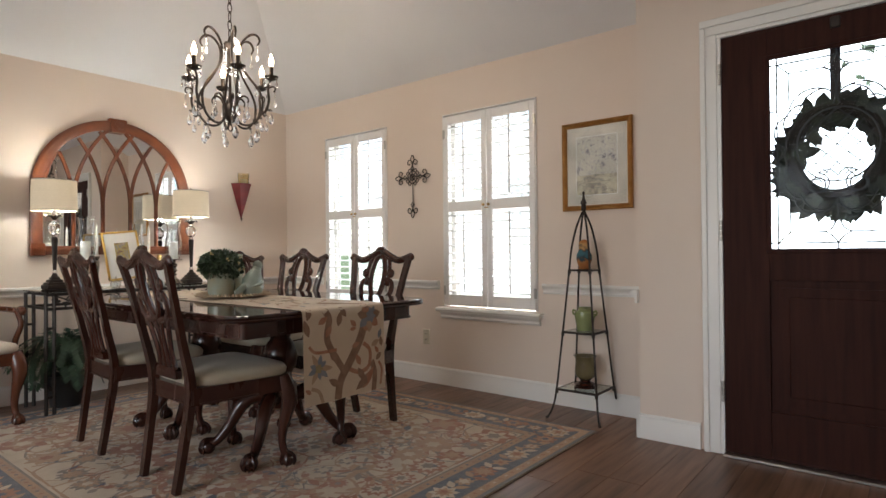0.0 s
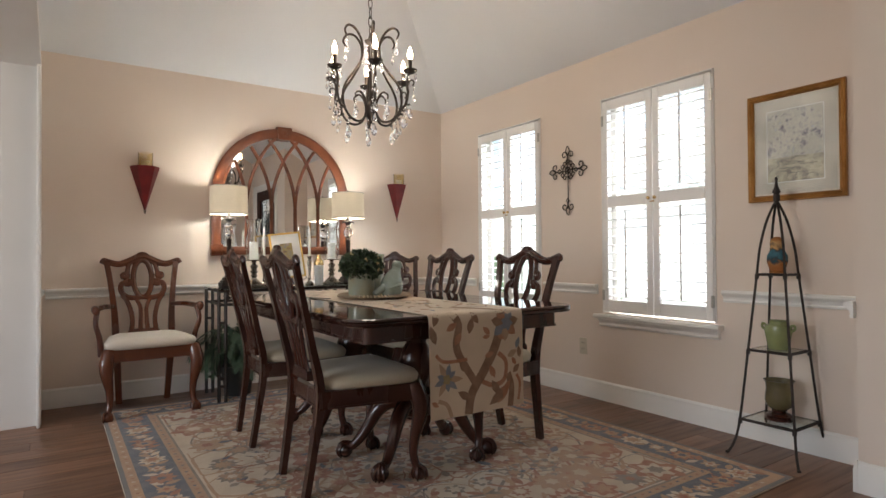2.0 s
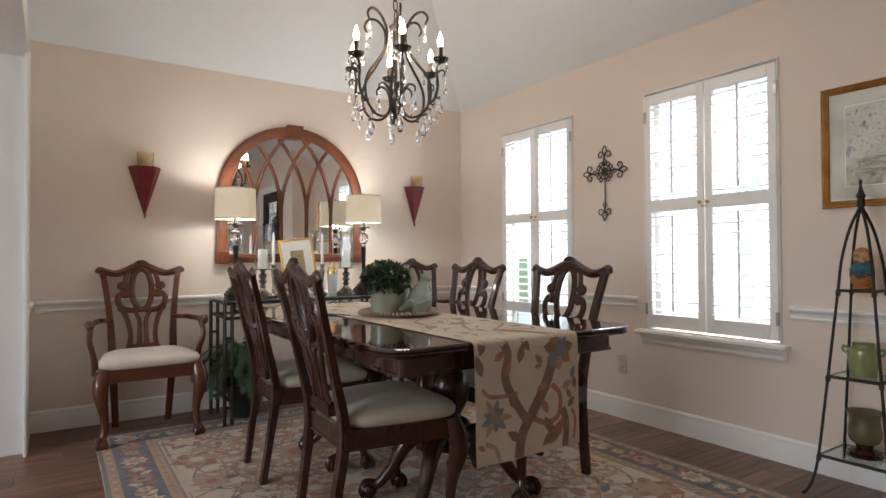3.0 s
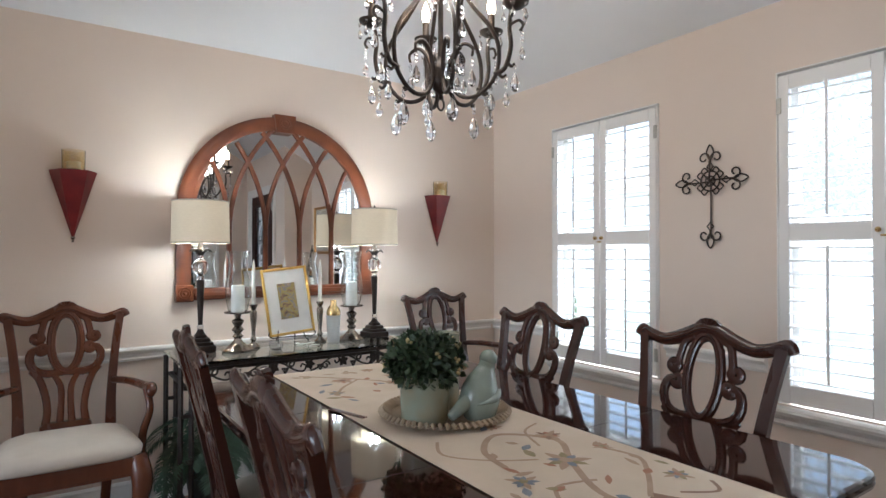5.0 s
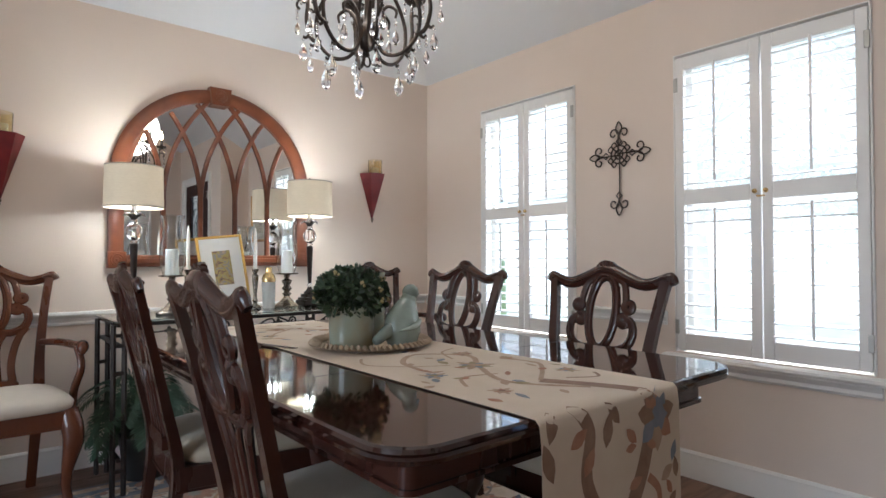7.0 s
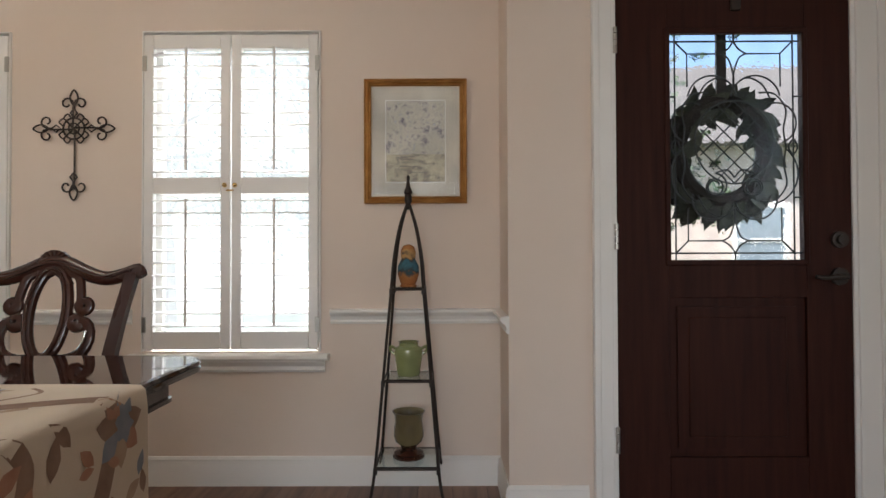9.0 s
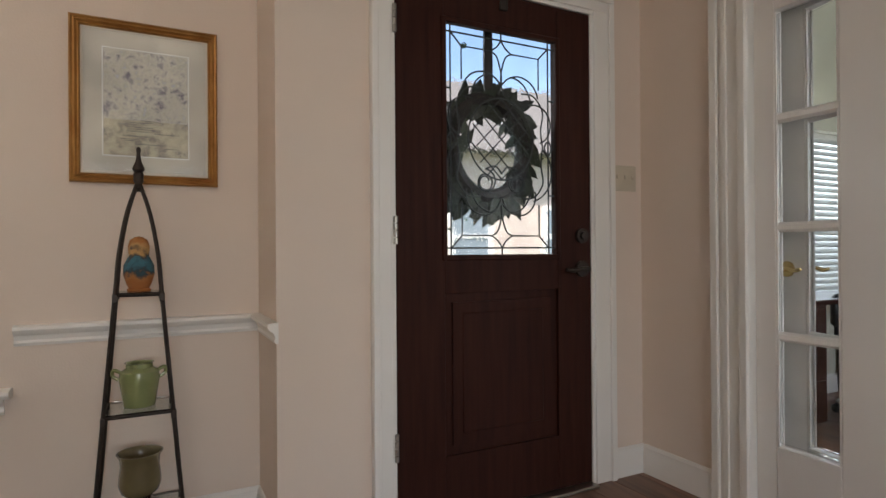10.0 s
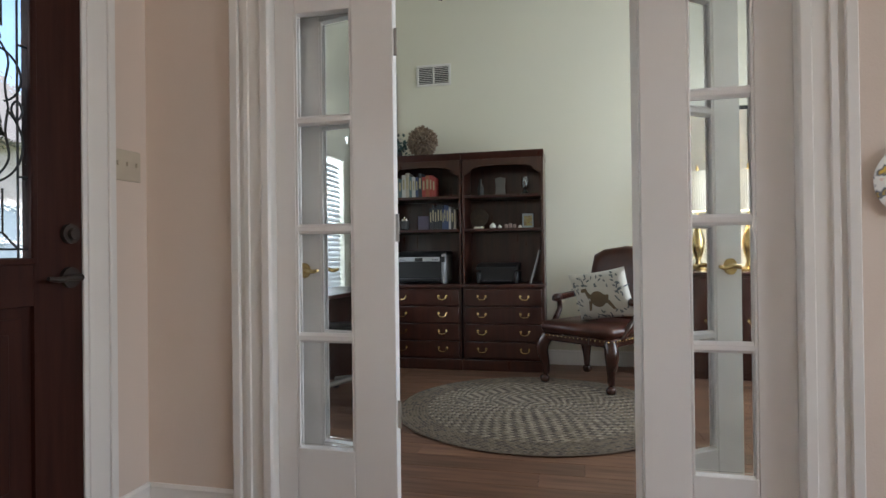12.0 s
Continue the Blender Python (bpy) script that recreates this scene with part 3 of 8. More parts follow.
# french door casing
bm = bmesh.new()
for x0, x1, s in ((3.12, 3.275, 1), (1.215, 1.37, -1)):
    box(bm, x0, x1, 0.145, 0.158, 0, 2.21, 0.003)
    xo = x1 if s > 0 else x0
    box(bm, min(xo, xo - s * 0.035), max(xo, xo - s * 0.035), 0.158, 0.174, 0, 2.21, 0.004)
    box(bm, min(xo - s * 0.05, xo - s * 0.075), max(xo - s * 0.05, xo - s * 0.075), 0.158, 0.167, 0, 2.21, 0.004)
    box(bm, min(xo - s * 0.12, xo - s * 0.155), max(xo - s * 0.12, xo - s * 0.155), 0.158, 0.168, 0, 2.21, 0.004)
box(bm, 1.372, 3.118, 0.145, 0.160, 2.06, 2.21, 0.003)
box(bm, 1.35, 1.368, 0.022, 0.145, 0, 2.06, 0.002)
box(bm, 3.122, 3.14, 0.022, 0.145, 0, 2.06, 0.002)
box(bm, 1.368, 3.122, 0.022, 0.145, 2.042, 2.06, 0.002)
tagged(part("trim_french_door", bm, TRIM, None, "white painted stepped casing of the french doors", "structure", 30), "", "trim")


# windows and shutters
def window(name, y0, y1):
    w = thing(name, (0, 0, 0), 0, "white double-hung window behind plantation shutters", "window", kind="structure")
    bm = bmesh.new()
    for b in ((y0, y0 + 0.05, ZS, ZT), (y1 - 0.05, y1, ZS, ZT), (y0, y1, ZS, ZS + 0.06), (y0, y1, ZT - 0.05, ZT), (y0, y1, 1.31, 1.35)):
        box(bm, 4.085, 4.125, *b, 0.004)
    part("window_frame", bm, TRIM, w)
    for z0, z1 in ((ZS + 0.06, 1.31), (1.35, ZT - 0.05)):
        p = part("pane", cube(4.102, 4.106, y0 + 0.05, y1 - 0.05, z0, z1), PANE, w)
        p.visible_shadow = False
    bm = bmesh.new()
    for b in ((y0, y0 + 0.008, ZS, ZT), (y1 - 0.008, y1, ZS, ZT), (y0, y1, ZT - 0.008, ZT)):
        box(bm, 3.987, 4.085, *b, 0.002)
    for b in ((y0, y0 + 0.03, ZS, ZT), (y1 - 0.03, y1, ZS, ZT), (y0 + 0.03, y1 - 0.03, ZT - 0.055, ZT)):
        box(bm, 4.024, 4.05, *b, 0.002)
    part("shutter_surround", bm, SHUT, w)
    bm = bmesh.new()
    profile_run(bm, (4.06, y0 - 0.04), (4.06, y1 + 0.045), (-1, 0), [(0, 0.562), (0.10, 0.562), (0.118, 0.568), (0.122, 0.577), (0.118, 0.588), (0.11, 0.592), (0, 0.592)])
    profile_run(bm, (4.0, y0 - 0.02), (4.0, y1 + 0.025), (-1, 0), [(0, 0.508), (0.012, 0.508), (0.020, 0.520), (0.016, 0.535), (0.034, 0.556), (0.034, 0.562), (0, 0.562)])
    part("window_sill", bm, TRIM, w, "white painted projecting sill")
    return w


window("window_1", *W1)
window("window_2", *W2)

LOUVERS = {}


def louver(width):
    key = round(width, 3)
    if key not in LOUVERS:
        bm = bmesh.new()
        pts = [(0.031 * math.cos(a), 0.0050 * math.sin(a)) for a in [2 * math.pi * i / 10 for i in range(10)]]
        t = radians(6)
        prism(bm, [(x * math.cos(t) - z * math.sin(t), x * math.sin(t) + z * math.cos(t)) for x, z in pts], 0, width, "y")
        LOUVERS[key] = shaped("louver", bm, SHUT)
    return LOUVERS[key]


def shutter(y0, y1, hinge_high):
    """One leaf; the stile on the hinge side is at y1 when hinge_high."""
    s = thing("window_shutter", (3.985, y0, ZS + 0.012), 0, "white painted wooden shutter with open louvers", "shutter", "plantation shutters")
    w, h = y1 - y0, ZT - 0.02 - ZS - 0.012
    st = 0.044
    zz = [0.078, 0.70, 0.775, h - 0.062]
    bm = bmesh.new()
    for b in ((0, st, 0, h), (w - st, w, 0, h), (st, w - st, 0, zz[0]), (st, w - st, zz[1], zz[2]), (st, w - st, zz[3], h)):
        box(bm, 0, 0.028, *b, 0.003)
    part("shutter_frame", bm, SHUT, s)
    for a, b in ((zz[0], zz[1]), (zz[2], zz[3])):
        k = round((b - a) / 0.0545)
        for i in range(k):
            o = part("louver", louver(w - 2 * st), None, s)
            o.location = (0.014, st, a + (i + 0.5) * (b - a) / k)
        part("tilt_rod", cube(-0.016, -0.006, w / 2 - 0.006, w / 2 + 0.006, a + 0.03, b + (0.006 if b > 1 else -0.02), 0.003), SHUT, s)
    yh = w - 0.004 if hinge_high else 0.004
    for z in (0.11, h - 0.13):
        part("hinge", cube(-0.004, 0.004, yh - 0.010, yh + 0.010, z - 0.035, z + 0.035, 0.002), STEEL, s, "small metal butt hinge")
    yk = 0.02 if hinge_high else w - 0.02
    bm = bmesh.new()
    ball(bm, (-0.014, yk, 0.738), 0.011)
    sweep(bm, [(0, yk, 0.738), (-0.012, yk, 0.738)], 0.005)
    part("knob", bm, BRASS, s, "small brass knob")
    if hinge_high:
        part("latch", cube(-0.007, 0.0, -0.018, 0.016, 0.712, 0.720, 0.002), BRASS, s, "brass hook latch")


for y0, y1 in (W1, W2):
    mid = (y0 + y1) / 2
    shutter(y0 + 0.010, mid - 0.003, False)
    shutter(mid + 0.003, y1 - 0.010, True)

# office window with blinds
w = thing("window_3", (0, 0, 0), 0, "office window with white slatted blinds", "window", kind="structure")
bm = bmesh.new()
for b in ((OW[0], OW[0] + 0.05, 0.62, 1.86), (OW[1] - 0.05, OW[1], 0.62, 1.86), (OW[0], OW[1], 0.62, 0.68), (OW[0], OW[1], 1.80, 1.86), (-1.92, -1.86, 0.62, 1.86)):
    box(bm, 4.17, 4.21, *b, 0.004)
part("window_frame", bm, TRIM, w)
bm = bmesh.new()
prism(bm, [(0.5 * x - 0.87 * z, 0.87 * x + 0.5 * z) for x, z in [(0.025 * math.cos(a), 0.003 * math.sin(a)) for a in [math.pi * i / 5 for i in range(10)]]], 0, OW[1] - OW[0] - 0.06, "y")
b = shaped("blind_slat", bm, BLIND)
for i in range(27):
    o = part("blind_slat", b, None, w)
    o.location = (4.135, OW[0] + 0.03, 0.66 + i * 0.0435)
# frame for the assumed opening in the unseen living room wall
w = thing("window_4", (0, 0, 0), 0, "assumed living room window in a white frame, out of view", "window", kind="structure")
bm = bmesh.new()
for b in ((1.4, 1.46, 0.65, 2.35), (3.74, 3.8, 0.65, 2.35), (1.4, 3.8, 0.65, 0.71), (1.4, 3.8, 2.29, 2.35), (2.57, 2.63, 0.65, 2.35)):
    box(bm, -3.60, -3.55, *b, 0.004)
part("window_frame", bm, TRIM, w)

# front door
D0, D1 = 0.458, 1.374
GY0, GY1, GZ0, GZ1 = 0.636, 1.174, 0.998, 1.908
door = thing("front_door", (3.650, 0, 0), 0, "dark mahogany front door with a leaded glass panel, closed", "door")
bm = bmesh.new()
for b in ((D0, GY0, 0.015, 2.05), (GY1, D1, 0.015, 2.05), (GY0, GY1, GZ1, 2.05), (GY0, GY1, 0.86, GZ0), (GY0, GY1, 0.015, 0.24)):
    box(bm, 0, 0.045, *b, 0.0015)
box(bm, 0.014, 0.034, GY0, GY1, 0.24, 0.86)
part("door_slab", bm, DOORWOOD, door)
for z0, z1 in ((0.24, 0.86),):
    bm = bmesh.new()
    y0, y1 = GY0 + 0.035, GY1 - 0.035
    prism(bm, [(y0, z0 + 0.035), (y1, z0 + 0.035), (y1, z1 - 0.035), (y0, z1 - 0.035)], 0.006, 0.014, "x")
    box(bm, 0.002, 0.014, GY0 + 0.075, GY1 - 0.075, z0 + 0.075, z1 - 0.075, 0.006)
    part("raised_panel", bm, DOORWOOD, door)
bm = bmesh.new()
for b in ((GY0 - 0.012, GY0 + 0.010, GZ0 - 0.012, GZ1 + 0.012), (GY1 - 0.010, GY1 + 0.012, GZ0 - 0.012, GZ1 + 0.012), (GY0, GY1, GZ1 - 0.010, GZ1 + 0.012), (GY0, GY1, GZ0 - 0.012, GZ0 + 0.010)):
    box(bm, -0.007, 0.012, *b, 0.004)
part("glazing_bead", bm, DOORWOOD, door)
g = part("glass_panel", cube(0.018, 0.026, GY0, GY1, GZ0, GZ1), BEVEL, door, "bevelled leaded glass panel")
g.visible_shadow = False
GC, GM = (GY0 + GY1) / 2, (GZ0 + GZ1) / 2
came = bmesh.new()


def lead(pts, r=0.0035, closed=False):
    sweep(came, [(0.016, GC + p[0], GM + p[1]) for p in pts], r, n=6, closed=closed)


hw, hh = (GY1 - GY0) / 2, (GZ1 - GZ0) / 2
for s in (-1, 1):
    lead([(s * (hw - 0.036), -hh), (s * (hw - 0.036), hh)])
    lead([(-hw, s * (hh - 0.036)), (hw, s * (hh - 0.036))])
    lead([(s * hw, 0.20), (s * (hw - 0.036), 0.20)])
    lead([(s * hw, -0.20), (s * (hw - 0.036), -0.20)])
    lead([(0, s * hh), (0, s * (hh - 0.036))])
    lead([(-s * (hw - 0.085), 0.24), (-s * (hw - 0.085), hh - 0.085), (-s * 0.05, hh - 0.085)])
    lead([(-s * (hw - 0.085), -0.24), (-s * (hw - 0.085), -hh + 0.085), (-s * 0.05, -hh + 0.085)])
    for q in (-1, 1):
        lead([(s * (hw - 0.036), q * (hh - 0.036)), (s * (hw - 0.085), q * (hh - 0.085))])
        lead(spl([(s * 0.05, q * (hh - 0.085)), (s * 0.02, q * (hh - 0.105)), (0.0, q * (hh - 0.17)), (0, q * 0.24)], 5))
        lead(spl([(0, q * (hh - 0.036)), (s * 0.02, q * (hh - 0.065)), (s * 0.05, q * (hh - 0.085))], 5))
        lead(spl([(0, q * 0.24), (s * 0.05, q * 0.275), (s * 0.11, q * 0.25), (s * 0.145, q * 0.19)], 5))
        lead(spl([(s * 0.10, q * 0.215), (s * 0.16, q * 0.21), (s * 0.205, q * 0.15), (s * 0.195, q * 0.07), (s * 0.205, 0)], 5))
    lead(spl([(s * (hw - 0.036), 0.03), (s * (hw - 0.02), 0), (s * (hw - 0.036), -0.03), (s * (hw - 0.055), 0)], 3, True), closed=True)
    for cu, cv, r, q0, q1 in ((0.085, 0.185, 0.098, 10, 175), (0.165, 0.095, 0.080, -70, 120), (0.125, -0.105, 0.125, -75, 60), (0.085, -0.205, 0.082, -170, 20)):
        lead([(s * (cu + r * math.cos(radians(q))), cv + r * math.sin(radians(q))) for q in range(q0, q1, 8)])
    lead([(s * 0.078 + 0.033 * math.cos(q), -0.158 + 0.033 * math.sin(q)) for q in [i * math.pi / 9 for i in range(18)]], closed=True)
    lead(scroll(s * 0.075, -0.155, 0.052, math.pi / 2, s * 1.2, 16, 0.3))
    lead(spl([(0, -0.12), (s * 0.03, -0.09), (s * 0.075, -0.103)], 5))
oval = [(0.155 * math.cos(a), 0.165 * math.sin(a) + 0.02) for a in [2 * math.pi * i / 40 for i in range(40)]]
lead(oval, closed=True)
for k in (-0.13, -0.065, 0.0, 0.065, 0.13):
    for s in (-1, 1):
        run = [(u, s * u + k * 1.25 + 0.02) for u in [i / 60 for i in range(-10, 11)]]
        run = [p for p in run if (p[0] / 0.155) ** 2 + ((p[1] - 0.02) / 0.165) ** 2 < 1]
        if len(run) > 1:
            lead([run[0], run[-1]], 0.0028)
part("lead_came", came, LEAD, door, "dark lead lines in scrolls and a lattice")
for z in (0.31, 1.10, 1.87):
    bm = bmesh.new()
    for k in range(4):
        sweep(bm, [(-0.012, D1 + 0.006, z - 0.05 + k * 0.026), (-0.012, D1 + 0.006, z - 0.05 + k * 0.026 + 0.022)], 0.008, n=10)
    part("hinge", bm, STEEL, door, "worn metal butt hinge")
bm = bmesh.new()
sweep(bm, [(0, 0.512, 1.085), (-0.016, 0.512, 1.085)], 0.032, n=24)
sweep(bm, [(-0.016, 0.512, 1.085), (-0.03, 0.512, 1.085)], 0.018, n=16)
part("deadbolt", bm, IRON, door, "dark bronze deadbolt")
bm = bmesh.new()
sweep(bm, [(0, 0.512, 0.942), (-0.014, 0.512, 0.942)], 0.034, n=24)
sweep(bm, [(-0.014, 0.512, 0.942), (-0.05, 0.512, 0.942)], 0.011, n=12)
sweep(bm, spl([(-0.05, 0.512, 0.942), (-0.054, 0.547, 0.943), (-0.052, 0.597, 0.938), (-0.05, 0.632, 0.943)], 5), [0.012, 0.010, 0.009, 0.007], n=10)
part("door_handle", bm, IRON, door, "dark bronze lever handle")
part("chime_contact", cube(-0.012, 0, 0.885, 0.925, 1.985, 2.035, 0.004), IRON, door)


# french doors and their sidelights
def french_leaf(parent, w, g0, g1, z0=0.004, knob=None):
    """A glazed leaf in x from 0 to w, its glass from g0 to g1, four lights one above another."""
    zs = [0.290, 0.698, 1.102, 1.505, 1.905]
    bm = bmesh.new()
    top = 2.035
    box(bm, 0, g0, 0, 0.036, z0, top, 0.003)
    box(bm, g1, w, 0, 0.036, z0, top, 0.003)
    box(bm, g0, g1, 0, 0.036, z0, zs[0], 0.003)
    box(bm, g0, g1, 0, 0.036, zs[4], top, 0.003)
    part("leaf_frame", bm, FRENCH, parent)
    for z in zs[1:4]:
        bm = bmesh.new()
        prism(bm, [(0.002, z - 0.008), (0.002, z + 0.008), (0.012, z + 0.018), (0.024, z + 0.018), (0.034, z + 0.008), (0.034, z - 0.008), (0.024, z - 0.018), (0.012, z - 0.018)], g0, g1, "x")
        part("glazing_bar", bm, FRENCH, parent)
    bm = bmesh.new()
    for y in (0.002, 0.028):
        for b in ((g0, g0 + 0.009, zs[0], zs[4]), (g1 - 0.009, g1, zs[0], zs[4])):
            box(bm, b[0], b[1], y, y + 0.007, b[2], b[3], 0.002)
    part("glazing_bead", bm, FRENCH, parent)
    for a, b in zip(zs, zs[1:]):
        p = part("pane", cube(g0 + 0.002, g1 - 0.002, 0.016, 0.020, a + 0.012, b - 0.012), PANE, parent, "clear glass pane")
        p.visible_shadow = False
    if knob is not None:
        for s, y in ((-1, 0), (1, 0.036)):
            bm = bmesh.new()
            sweep(bm, [(knob, y, 0.945), (knob, y + s * 0.010, 0.945)], 0.030, n=20)
            sweep(bm, [(knob, y + s * 0.010, 0.945), (knob, y + s * 0.045, 0.945)], 0.009, n=10)
            e = -1 if knob > w / 2 else 1
            sweep(bm, spl([(knob, y + s * 0.045, 0.945), (knob + e * 0.04, y + s * 0.048, 0.95), (knob + e * 0.075, y + s * 0.046, 0.942), (knob + e * 0.10, y + s * 0.046, 0.948)], 5), [0.010, 0.008, 0.008, 0.006], n=10)
            part("door_handle", bm, BRASS, parent, "polished brass lever handle")


def leaf_hinges(parent, x, y):
    for z in (0.43, 1.10, 1.77):
        bm = bmesh.new()
        sweep(bm, [(x, y, z - 0.05), (x, y, z + 0.05)], 0.007, n=10)
        box(bm, x - 0.020, x + 0.020, y - 0.006, y - 0.003, z - 0.05, z + 0.05, 0.001)
        part("hinge", bm, STEEL, parent, "brushed metal butt hinge")


s = thing("sidelight", (2.657, 0.075, 0), 0, "white painted sidelight with four glass panes beside the french doors", "sidelight", "french door sidelights")
french_leaf(s, 0.465, 0.160, 0.385)
s = thing("sidelight", (1.368, 0.075, 0), 0, "white painted sidelight with four glass panes beside the french doors", "sidelight", "french door sidelights")
french_leaf(s, 0.452, 0.112, 0.306)
d = thing("french_door", (2.660, 0.056, 0), -13, "white french door leaf with brass handle, folded back open", "door", "french doors")
french_leaf(d, 0.475, 0.13, 0.325, 0.008, 0.405)
leaf_hinges(d, -0.006, 0.044)
d = thing("french_door", (1.818, 0.038, 0), 180 + 36, "white french door leaf with brass handle, standing open", "door", "french doors")
french_leaf(d, 0.480, 0.13, 0.350, 0.008, 0.415)
leaf_hinges(d, -0.006, -0.03)

# switch plate and outlet
sw = thing("switch_plate", (3.66, 0.252, 1.347), 0, "almond triple switch plate on the wall", "switch")
part("plate", cube(-0.006, 0, -0.072, 0.072, -0.058, 0.058, 0.003), PLASTIC, sw)
for k in (-1, 0, 1):
    part("toggle", cube(-0.016, -0.006, k * 0.046 - 0.005, k * 0.046 + 0.005, -0.004, 0.014, 0.002), PLASTIC, sw)
ou = thing("wall_outlet", (4.0, 3.605, 0.35), 0, "almond duplex outlet on the wall", "outlet")
part("plate", cube(-0.006, 0, -0.035, 0.035, -0.058, 0.058, 0.003), PLASTIC, ou)
for k in (-1, 1):
    bm = bmesh.new()
    for q in (-1, 1):
        box(bm, -0.0075, -0.005, q * 0.008 - 0.0015, q * 0.008 + 0.0015, k * 0.022 - 0.006, k * 0.022 + 0.006)
    part("socket", bm, DARKSLOT, ou)

# ---- dining room ----


def rect_ring(bm, hx, hy, w, z, mi=0, t=0.001):
    for x0, x1, y0, y1 in ((-hx, hx, -hy, -hy + w), (-hx, hx, hy - w, hy), (-hx, -hx + w, -hy + w, hy - w), (hx - w, hx, -hy + w, hy - w)):
        box(bm, x0, x1, y0, y1, z, z + t, 0, mi)


def rosette(bm, x, y, r, z, cols, rnd, petals=8):
    flat(bm, disc(x, y, r, 32, petals, 0.18, rnd.random()), z, 0.0009, cols[0])
    flat(bm, disc(x, y, r * 0.68, 28, petals, 0.22, rnd.random()), z + 0.0006, 0.0009, cols[1])
    flat(bm, disc(x, y, r * 0.36, 18, 6, 0.2), z + 0.0012, 0.0009, cols[2])


